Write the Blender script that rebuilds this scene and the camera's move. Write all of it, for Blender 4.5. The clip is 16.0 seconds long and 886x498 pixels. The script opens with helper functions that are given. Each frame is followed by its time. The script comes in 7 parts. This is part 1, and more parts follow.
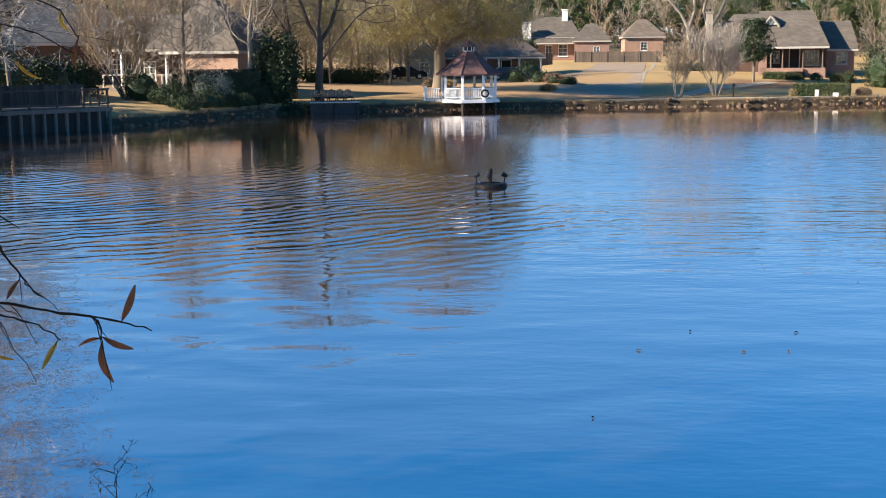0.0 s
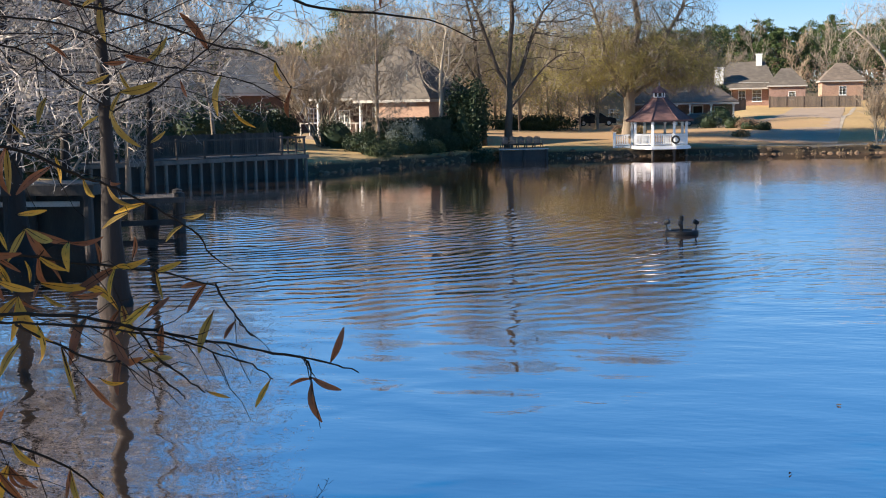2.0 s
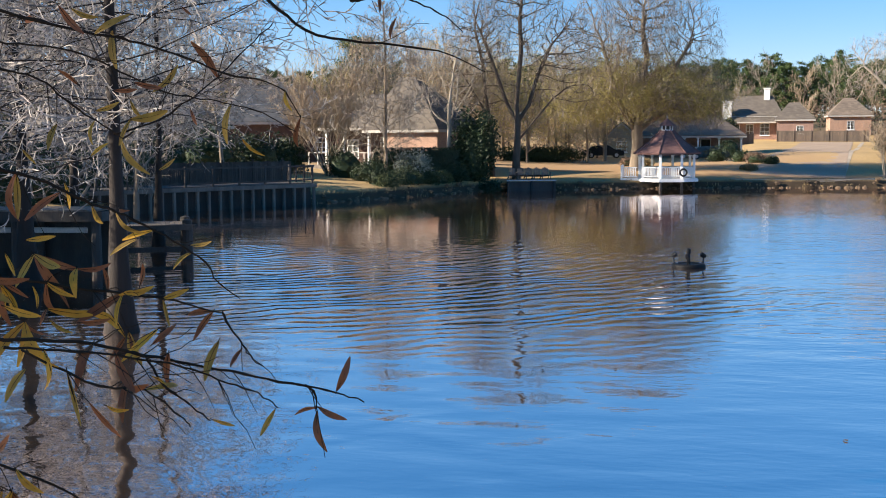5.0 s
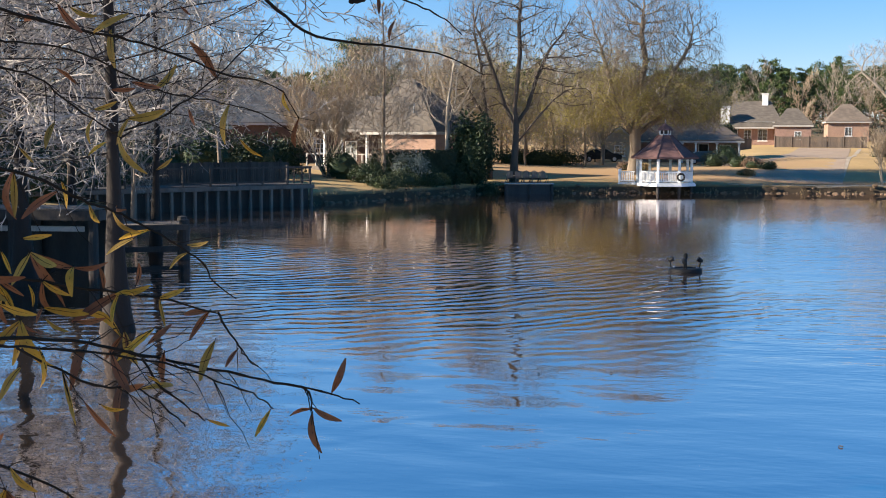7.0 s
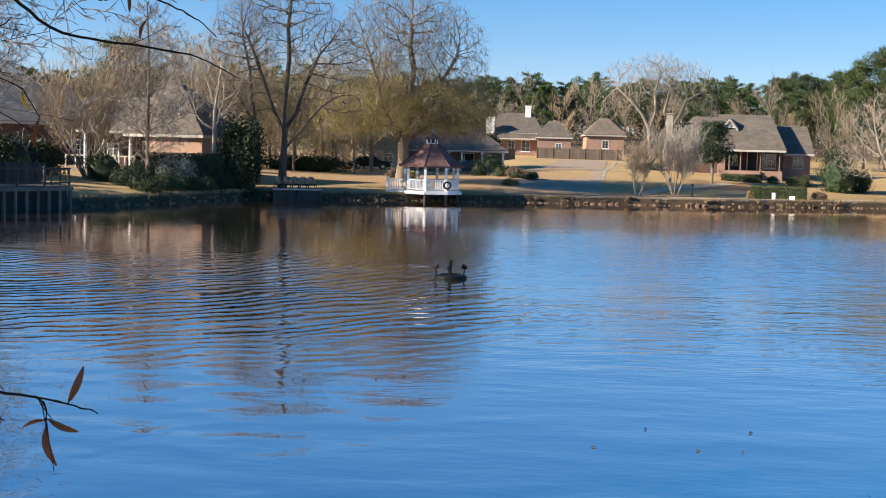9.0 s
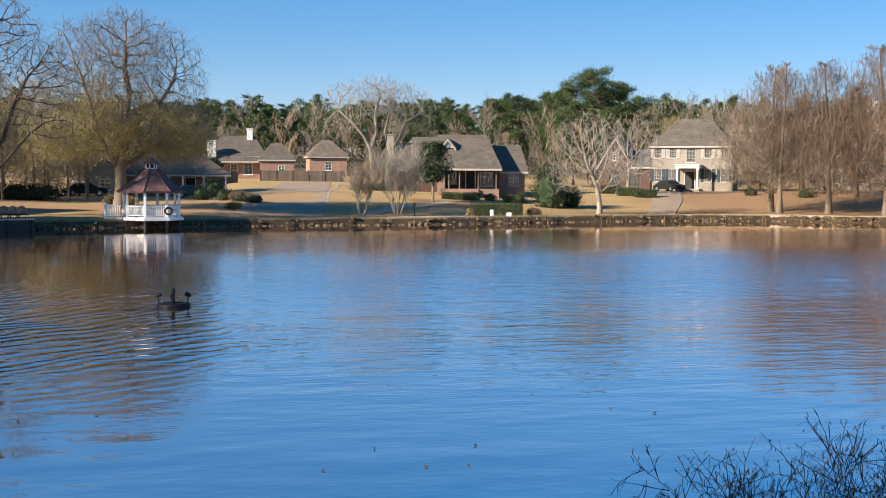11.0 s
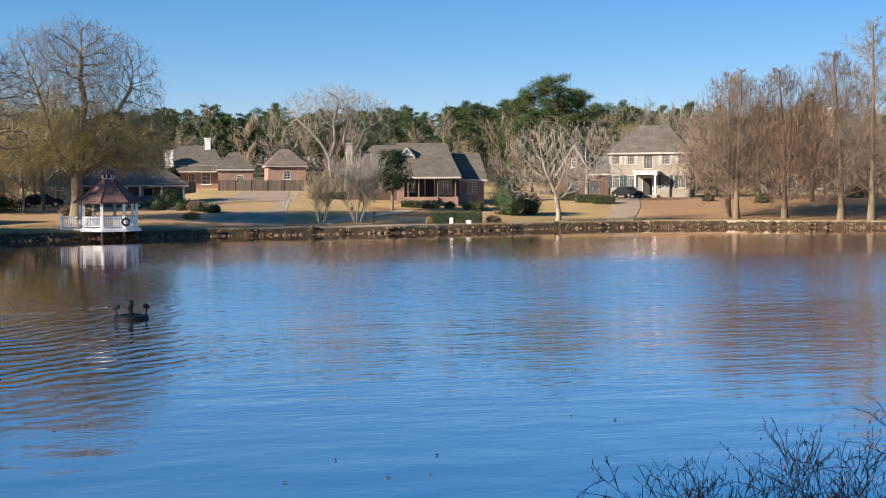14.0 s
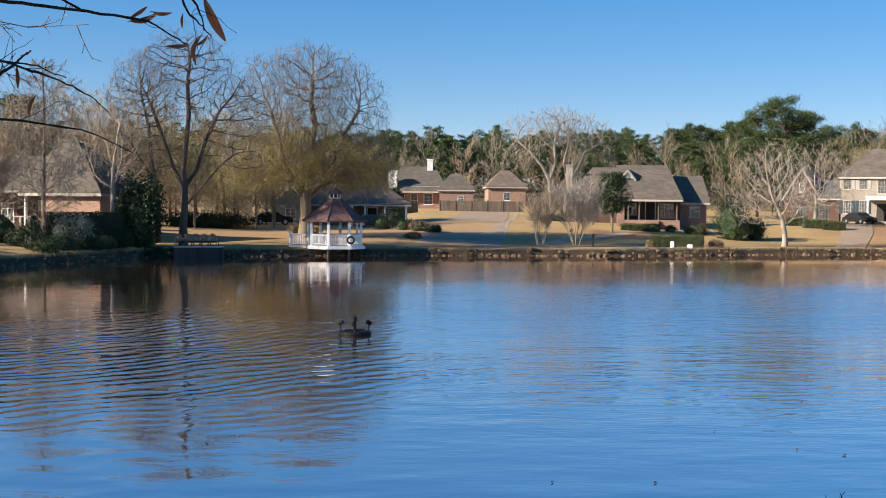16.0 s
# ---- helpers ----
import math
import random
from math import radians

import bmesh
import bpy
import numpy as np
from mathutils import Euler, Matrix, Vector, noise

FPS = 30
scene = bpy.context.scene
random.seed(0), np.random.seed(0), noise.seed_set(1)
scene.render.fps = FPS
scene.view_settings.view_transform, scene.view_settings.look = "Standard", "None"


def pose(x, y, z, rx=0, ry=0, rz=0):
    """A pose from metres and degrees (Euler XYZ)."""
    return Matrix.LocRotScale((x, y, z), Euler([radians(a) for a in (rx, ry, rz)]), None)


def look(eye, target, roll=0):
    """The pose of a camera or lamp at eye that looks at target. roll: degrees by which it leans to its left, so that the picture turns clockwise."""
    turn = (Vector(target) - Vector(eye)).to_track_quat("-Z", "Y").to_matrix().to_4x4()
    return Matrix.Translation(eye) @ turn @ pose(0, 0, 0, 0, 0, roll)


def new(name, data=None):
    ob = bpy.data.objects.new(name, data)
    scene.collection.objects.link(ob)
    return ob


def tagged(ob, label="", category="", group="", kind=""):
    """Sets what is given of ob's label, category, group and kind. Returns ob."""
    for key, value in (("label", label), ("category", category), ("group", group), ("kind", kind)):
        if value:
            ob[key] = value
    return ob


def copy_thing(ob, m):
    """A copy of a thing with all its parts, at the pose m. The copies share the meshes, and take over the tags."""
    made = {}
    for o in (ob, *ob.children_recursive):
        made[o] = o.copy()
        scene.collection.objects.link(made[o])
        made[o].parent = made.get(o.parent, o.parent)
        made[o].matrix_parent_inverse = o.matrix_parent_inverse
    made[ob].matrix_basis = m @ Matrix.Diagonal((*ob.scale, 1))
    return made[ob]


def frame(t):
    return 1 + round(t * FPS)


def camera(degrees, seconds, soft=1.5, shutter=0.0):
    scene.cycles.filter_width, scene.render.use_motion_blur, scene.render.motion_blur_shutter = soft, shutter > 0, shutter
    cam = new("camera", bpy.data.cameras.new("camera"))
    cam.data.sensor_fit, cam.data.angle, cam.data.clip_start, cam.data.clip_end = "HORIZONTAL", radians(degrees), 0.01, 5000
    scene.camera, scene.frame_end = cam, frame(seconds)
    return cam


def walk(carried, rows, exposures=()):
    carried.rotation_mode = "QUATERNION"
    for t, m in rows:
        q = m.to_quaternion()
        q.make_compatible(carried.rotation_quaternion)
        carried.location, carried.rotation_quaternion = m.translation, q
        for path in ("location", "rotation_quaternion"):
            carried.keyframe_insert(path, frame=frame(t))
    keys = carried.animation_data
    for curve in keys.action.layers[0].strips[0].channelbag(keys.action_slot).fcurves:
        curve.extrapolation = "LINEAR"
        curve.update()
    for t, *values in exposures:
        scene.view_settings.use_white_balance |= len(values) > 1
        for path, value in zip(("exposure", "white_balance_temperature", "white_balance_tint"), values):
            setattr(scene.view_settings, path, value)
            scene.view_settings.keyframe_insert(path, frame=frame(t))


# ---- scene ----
EYE, ARM = 3.9, 0.25      # eye over the water; the lens in front of the turning point
cam = camera(39.55, 16.0, soft=1.0)
# seconds, heading, pitch, roll in degrees; the phone turns about a point behind it
PATH = [
    (0, -1.87, -8.64, -0.48),
    (0.5, -5.51, -7.91, -0.62),
    (1, -8.21, -7.23, -0.76),
    (1.5, -9.80, -6.71, -0.83),
    (2, -10.59, -6.38, -0.95),
    (2.5, -10.94, -6.10, -0.87),
    (3, -11.03, -5.84, -1.03),
    (3.5, -10.88, -5.60, -0.89),
    (4, -10.70, -5.34, -0.74),
    (4.5, -10.68, -5.15, -0.53),
    (5, -10.89, -4.97, -0.34),
    (5.2, -11.1, -4.92, -0.26),
    (7.3, -10.51, -4.85, 0.46),
    (7.5, -9.72, -4.81, 0.62),
    (8, -7.05, -4.71, 0.96),
    (8.5, -3.67, -4.58, 1.26),
    (9, 0.00, -4.41, 1.47),
    (9.5, 3.61, -4.15, 1.38),
    (10, 7.06, -3.77, 1.07),
    (10.2, 8.35, -3.62, 0.83),
    (12.3, 16.61, -2.86, -0.02),
    (12.5, 16.86, -2.90, -0.12),
    (13, 17.03, -2.99, -0.35),
    (13.5, 16.27, -2.98, -0.38),
    (14, 14.52, -2.85, -0.20),
    (14.5, 11.89, -2.65, -0.05),
    (15, 8.96, -2.37, 0.13),
    (15.5, 6.32, -2.11, 0.35),
    (16, 4.40, -1.87, 0.55),
]


def standing(t, yaw, pitch, roll):
    a, b = radians(yaw), radians(pitch)
    eye = Vector((ARM * math.sin(a), ARM * math.cos(a) - ARM, EYE + 0.06 * min(1, max(0, (t - 10) / 2.3))))
    return look(eye, eye + Vector((math.sin(a) * math.cos(b), math.cos(a) * math.cos(b), math.sin(b))), roll)


walk(cam, [(t, standing(t, a, b, c)) for t, a, b, c in PATH], ((0.0, 1.34), (1.5, 1.40), (5.2, 1.40), (9.0, 1.19), (12.5, 1.01), (16.0, 1.01)))

# ---- light ----
SUN_AZ, SUN_EL = -107.0, 25.0     # clockwise from +y, height over the horizon
world = bpy.data.worlds.new("sky")
scene.world = world
world.use_nodes = True
wn = world.node_tree
sky = wn.nodes.new("ShaderNodeTexSky")
sky.sky_type, sky.sun_disc = "NISHITA", False
sky.sun_elevation, sky.sun_rotation = radians(SUN_EL), radians(SUN_AZ)
sky.air_density, sky.dust_density, sky.ozone_density, sky.altitude = 1.0, 0.0, 4.0, 1500.0
tone = wn.nodes.new("ShaderNodeHueSaturation")
tone.inputs["Saturation"].default_value = 1.62
wn.nodes["Background"].inputs[1].default_value = 0.095
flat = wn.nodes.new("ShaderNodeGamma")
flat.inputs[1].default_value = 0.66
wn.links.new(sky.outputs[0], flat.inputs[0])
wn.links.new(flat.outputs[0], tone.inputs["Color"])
tint = wn.nodes.new("ShaderNodeMix")
tint.data_type, tint.blend_type = "RGBA", "MULTIPLY"
tint.inputs[0].default_value, tint.inputs[7].default_value = 1.0, (1.30, 1.18, 1.29, 1)
wn.links.new(tone.outputs[0], tint.inputs[6])
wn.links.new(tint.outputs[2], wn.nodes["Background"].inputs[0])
sun = new("sun", bpy.data.lights.new("sun", "SUN"))
sun.data.energy, sun.data.angle, sun.data.color = 5.0, radians(0.53), (1.0, 0.89, 0.74)
sa, se = radians(SUN_AZ), radians(SUN_EL)
sun.matrix_world = look((0, 0, 60), Vector((0, 0, 60)) - Vector((math.sin(sa) * math.cos(se), math.cos(sa) * math.cos(se), math.sin(se))))

# ---- materials ----
def lift(c, k):
    return tuple(min(1.0, v * k) for v in c[:3]) + (1.0,)


def surface(name, col, other=None, scale=1.0, rough=0.8, bump=0.3, fine=12.0, metal=0.0, spread=0.0, stretch=(1, 1, 1), amount=0.5, spec=0.3):
    """Two tones in patches of a size (1/scale metres), grain on top, relief, and some spread from piece to piece."""
    m = bpy.data.materials.new(name)
    m.use_nodes = True
    t = m.node_tree
    N, L = t.nodes, t.links
    b = N["Principled BSDF"]
    other = other or lift(col, 0.62)
    co = N.new("ShaderNodeTexCoord")
    mp = N.new("ShaderNodeMapping")
    mp.inputs["Scale"].default_value = stretch
    L.new(co.outputs["Object"], mp.inputs[0])
    big, small = N.new("ShaderNodeTexNoise"), N.new("ShaderNodeTexNoise")
    for n, s, d in ((big, scale, 4), (small, scale * fine, 3)):
        n.inputs["Scale"].default_value, n.inputs["Detail"].default_value = s, d
        L.new(mp.outputs[0], n.inputs["Vector"])
    ramp = N.new("ShaderNodeMapRange")
    ramp.inputs[1].default_value, ramp.inputs[2].default_value = 0.5 - amount * 0.4, 0.5 + amount * 0.4
    L.new(big.outputs["Fac"], ramp.inputs[0])
    mix = N.new("ShaderNodeMix")
    mix.data_type = "RGBA"
    mix.inputs[6].default_value, mix.inputs[7].default_value = (*col[:3], 1), (*other[:3], 1)
    L.new(ramp.outputs[0], mix.inputs[0])
    grain = N.new("ShaderNodeMapRange")
    grain.inputs[3].default_value, grain.inputs[4].default_value = 0.72, 1.28
    L.new(small.outputs["Fac"], grain.inputs[0])
    val = grain.outputs[0]
    if spread:
        oi, geo = N.new("ShaderNodeObjectInfo"), N.new("ShaderNodeNewGeometry")
        add = N.new("ShaderNodeMath")
        L.new(oi.outputs["Random"], add.inputs[0]), L.new(geo.outputs["Random Per Island"], add.inputs[1])
        sp = N.new("ShaderNodeMapRange")
        sp.inputs[2].default_value = 2.0
        sp.inputs[3].default_value, sp.inputs[4].default_value = 1 - spread, 1 + spread
        L.new(add.outputs[0], sp.inputs[0])
        mul = N.new("ShaderNodeMath")
        mul.operation = "MULTIPLY"
        L.new(val, mul.inputs[0]), L.new(sp.outputs[0], mul.inputs[1])
        val = mul.outputs[0]
    hsv = N.new("ShaderNodeHueSaturation")
    L.new(mix.outputs[2], hsv.inputs["Color"]), L.new(val, hsv.inputs["Value"])
    L.new(hsv.outputs[0], b.inputs["Base Color"])
    b.inputs["Roughness"].default_value, b.inputs["Metallic"].default_value = rough, metal
    b.inputs["Specular IOR Level"].default_value = spec
    if bump:
        bp = N.new("ShaderNodeBump")
        bp.inputs["Strength"].default_value, bp.inputs["Distance"].default_value = bump, 0.3 / (scale * fine)
        L.new(small.outputs["Fac"], bp.inputs["Height"]), L.new(bp.outputs[0], b.inputs["Normal"])
    return m


def courses(m, height, depth=0.8, width=0.0):
    """Rows of shingles or bricks of a height as a pattern on a surface made above."""
    t = m.node_tree
    N, L = t.nodes, t.links
    b = N["Principled BSDF"]
    src = b.inputs["Base Color"].links[0].from_socket
    co, br = N.new("ShaderNodeTexCoord"), N.new("ShaderNodeTexBrick")
    br.inputs["Scale"].default_value = 1.0
    br.inputs["Row Height"].default_value, br.inputs["Brick Width"].default_value = height, width or height * 3
    br.inputs["Mortar Size"].default_value = height * 0.09
    br.inputs["Color1"].default_value, br.inputs["Color2"].default_value = (1, 1, 1, 1), (0.72, 0.72, 0.72, 1)
    br.inputs["Mortar"].default_value = (depth, depth, depth, 1)
    sep, com, ad = N.new("ShaderNodeSeparateXYZ"), N.new("ShaderNodeCombineXYZ"), N.new("ShaderNodeMath")
    L.new(co.outputs["Object"], sep.inputs[0])
    L.new(sep.outputs[0], ad.inputs[0]), L.new(sep.outputs[1], ad.inputs[1])
    L.new(ad.outputs[0], com.inputs[0]), L.new(sep.outputs[2], com.inputs[1])
    L.new(com.outputs[0], br.inputs["Vector"])
    mix = N.new("ShaderNodeMix")
    mix.data_type, mix.blend_type = "RGBA", "MULTIPLY"
    mix.inputs[0].default_value = 1.0
    L.new(src, mix.inputs[6]), L.new(br.outputs["Color"], mix.inputs[7]), L.new(mix.outputs[2], b.inputs["Base Color"])
    return m


M = {}
M["white"] = surface("white_paint", (0.80, 0.79, 0.76), (0.66, 0.65, 0.62), 1.5, 0.5, 0.1)
M["trim"] = surface("weathered_trim", (0.48, 0.44, 0.39), (0.38, 0.35, 0.31), 1.5, 0.6, 0.1)
M["cream"] = surface("cream_paint", (0.44, 0.38, 0.28), (0.36, 0.31, 0.24), 1.0, 0.6, 0.1)
M["shingle"] = courses(surface("weathered_shingle", (0.165, 0.138, 0.11), (0.12, 0.10, 0.082), 0.8, 0.9, 0.4), 0.16)
M["shingle_grey"] = courses(surface("grey_shingle", (0.17, 0.16, 0.15), (0.12, 0.115, 0.11), 0.8, 0.9, 0.4), 0.16)
M["shingle_brown"] = courses(surface("brown_shingle", (0.22, 0.17, 0.13), (0.16, 0.125, 0.095), 0.8, 0.9, 0.4), 0.16)
M["roof_red"] = courses(surface("red_brown_shingle", (0.19, 0.10, 0.088), (0.11, 0.062, 0.056), 1.2, 0.85, 0.4), 0.14)
M["brick_red"] = courses(surface("red_brick", (0.34, 0.21, 0.165), (0.26, 0.165, 0.13), 0.9, 0.85, 0.3), 0.075, 1.3, 0.21)
M["brick_dark"] = courses(surface("dark_and_shaded_brick", (0.12, 0.07, 0.052), (0.085, 0.053, 0.042), 0.9, 0.85, 0.3), 0.075, 1.3, 0.21)
M["brick_pale"] = courses(surface("pale_brick", (0.37, 0.32, 0.26), (0.27, 0.23, 0.185), 0.6, 0.85, 0.3), 0.075, 1.15, 0.21)
M["brick_orange"] = courses(surface("orange_brick", (0.44, 0.28, 0.20), (0.35, 0.22, 0.16), 0.9, 0.85, 0.3), 0.075, 1.25, 0.21)
M["grey_wood"] = surface("weathered_wood", (0.19, 0.155, 0.125), (0.11, 0.09, 0.075), 1.6, 0.9, 0.5, 14, spread=0.3, stretch=(1, 1, 0.2))
M["dark_wood"] = surface("dark_wet_shaded_wood", (0.055, 0.048, 0.042), (0.03, 0.027, 0.025), 1.6, 0.75, 0.5, 14, spread=0.3, stretch=(1, 1, 0.2))
M["fence_wood"] = surface("fence_wood", (0.17, 0.13, 0.10), (0.11, 0.09, 0.075), 1.2, 0.9, 0.4, 12, spread=0.3, stretch=(1, 1, 0.2))
M["black"] = surface("black_plastic", (0.012, 0.012, 0.013), (0.02, 0.02, 0.02), 3, 0.6, 0.2, spec=0.15)
M["dark_teal"] = surface("dark_teal_paint", (0.03, 0.05, 0.06), (0.045, 0.07, 0.08), 1, 0.5, 0.1)
M["metal"] = surface("galvanised_metal", (0.42, 0.43, 0.44), (0.30, 0.31, 0.32), 4, 0.45, 0.2, metal=0.8)
M["concrete"] = surface("pale_concrete", (0.42, 0.34, 0.25), (0.32, 0.26, 0.19), 0.5, 0.9, 0.3, 20)
M["asphalt"] = surface("worn_street", (0.37, 0.27, 0.185), (0.29, 0.21, 0.145), 0.35, 0.95, 0.3, 30)
M["stone"] = surface("bank_stone", (0.17, 0.115, 0.07), (0.085, 0.058, 0.036), 1.5, 0.9, 0.6, 8, spread=0.45)
M["bark"] = surface("grey_brown_bark", (0.24, 0.19, 0.14), (0.14, 0.11, 0.08), 2.0, 0.95, 0.7, 8, stretch=(1, 1, 0.25))
M["bark_brown"] = surface("dark_brown_bark", (0.125, 0.095, 0.07), (0.07, 0.053, 0.04), 2.0, 0.95, 0.7, 8, stretch=(1, 1, 0.25))
M["bark_pale"] = surface("pale_bark", (0.42, 0.36, 0.285), (0.26, 0.215, 0.165), 1.5, 0.9, 0.5, 8, stretch=(1, 1, 0.3))
M["bark_tan"] = surface("tan_bark", (0.21, 0.155, 0.105), (0.13, 0.095, 0.066), 1.8, 0.9, 0.5, 8, stretch=(1, 1, 0.3))
# grey bark darkened so the pond cypress trunks look shaded
M["bark_shaded"] = surface("shaded_grey_bark", (0.032, 0.025, 0.021), (0.018, 0.014, 0.012), 2.0, 0.9, 0.8, 8, stretch=(1, 1, 0.2))
M["bark_dark"] = surface("dark_bark", (0.038, 0.030, 0.024), (0.02, 0.016, 0.013), 3.0, 0.95, 0.6, 8, stretch=(1, 1, 0.3), spec=0.05)
M["twig"] = surface("grey_twigs", (0.35, 0.29, 0.225), (0.25, 0.205, 0.16), 0.6, 0.9, 0.0)
M["twig_dark"] = surface("grey_brown_twigs", (0.31, 0.25, 0.195), (0.22, 0.175, 0.135), 0.6, 0.9, 0.0)
M["twig_pale"] = surface("silver_twigs", (0.46, 0.40, 0.34), (0.30, 0.26, 0.22), 0.6, 0.9, 0.0)
M["twig_rust"] = surface("rusty_twigs", (0.215, 0.145, 0.10), (0.15, 0.102, 0.07), 0.5, 0.9, 0.0)
M["twig_tan"] = surface("tan_twigs", (0.40, 0.31, 0.215), (0.28, 0.215, 0.15), 0.5, 0.9, 0.0)
M["pine"] = surface("pine_needles", (0.043, 0.07, 0.02), (0.072, 0.098, 0.03), 0.25, 0.7, 0.0, spread=0.4)
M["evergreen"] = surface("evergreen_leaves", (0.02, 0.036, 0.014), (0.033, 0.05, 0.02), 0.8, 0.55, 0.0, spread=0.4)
M["hedge"] = surface("hedge_leaves", (0.06, 0.085, 0.03), (0.10, 0.10, 0.045), 0.8, 0.7, 0.0, spread=0.4)
M["silver_shrub"] = surface("silver_grey_shrub", (0.13, 0.16, 0.13), (0.22, 0.25, 0.23), 0.9, 0.7, 0.0, spread=0.4)
M["twig_faded"] = surface("faded_brown_twigs", (0.27, 0.205, 0.155), (0.19, 0.145, 0.11), 0.5, 0.9, 0.0)
M["twig_silver"] = surface("silver_grey_twigs", (0.50, 0.44, 0.38), (0.10, 0.085, 0.072), 1.6, 0.85, 0.0, amount=0.3)
# old timber, its colour lowered to deepen the shade on pier and docks
M["pier_wood"] = surface("old_shaded_timber", (0.085, 0.07, 0.058), (0.045, 0.038, 0.033), 1.6, 0.85, 0.5, 14, spread=0.35, stretch=(1, 1, 0.2))
M["reed"] = surface("dry_reed", (0.36, 0.26, 0.13), (0.19, 0.14, 0.07), 0.8, 0.9, 0.0, spread=0.4)


def leaf_stuff(name, col, col2, through_light=0.35):
    """A thin leaf that lets some light through."""
    m = surface(name, col, col2, 9.0, 0.55, 0.2, 6, spread=0.3)
    m.node_tree.nodes["Principled BSDF"].inputs["Subsurface Weight"].default_value = 0.0
    N, L = m.node_tree.nodes, m.node_tree.links
    b, out = N["Principled BSDF"], N["Material Output"]
    tr, mx = N.new("ShaderNodeBsdfTranslucent"), N.new("ShaderNodeMixShader")
    L.new(b.inputs["Base Color"].links[0].from_socket, tr.inputs[0])
    mx.inputs[0].default_value = through_light
    L.new(b.outputs[0], mx.inputs[1]), L.new(tr.outputs[0], mx.inputs[2]), L.new(mx.outputs[0], out.inputs[0])
    return m


M["leaf_yellow"] = leaf_stuff("yellow_olive_leaf", (0.74, 0.40, 0.05), (0.52, 0.26, 0.04), 0.45)
M["leaf_brown"] = leaf_stuff("brown_dry_leaf", (0.34, 0.13, 0.055), (0.18, 0.07, 0.035))
M["leaf_olive"] = leaf_stuff("olive_leaf", (0.50, 0.31, 0.065), (0.34, 0.20, 0.045), 0.45)
M["leaf_gold"] = leaf_stuff("gold_olive_leaves", (0.42, 0.345, 0.12), (0.29, 0.25, 0.085), 0.45)
M["leaf_tan"] = leaf_stuff("tan_dry_leaves", (0.62, 0.46, 0.275), (0.47, 0.34, 0.19), 0.45)


def glass_pane():
    m = bpy.data.materials.new("window_glass")
    m.use_nodes = True
    b = m.node_tree.nodes["Principled BSDF"]
    b.inputs["Base Color"].default_value = (0.75, 0.8, 0.8, 1)
    b.inputs["Roughness"].default_value, b.inputs["Transmission Weight"].default_value = 0.03, 0.9
    return m


M["glass"] = glass_pane()


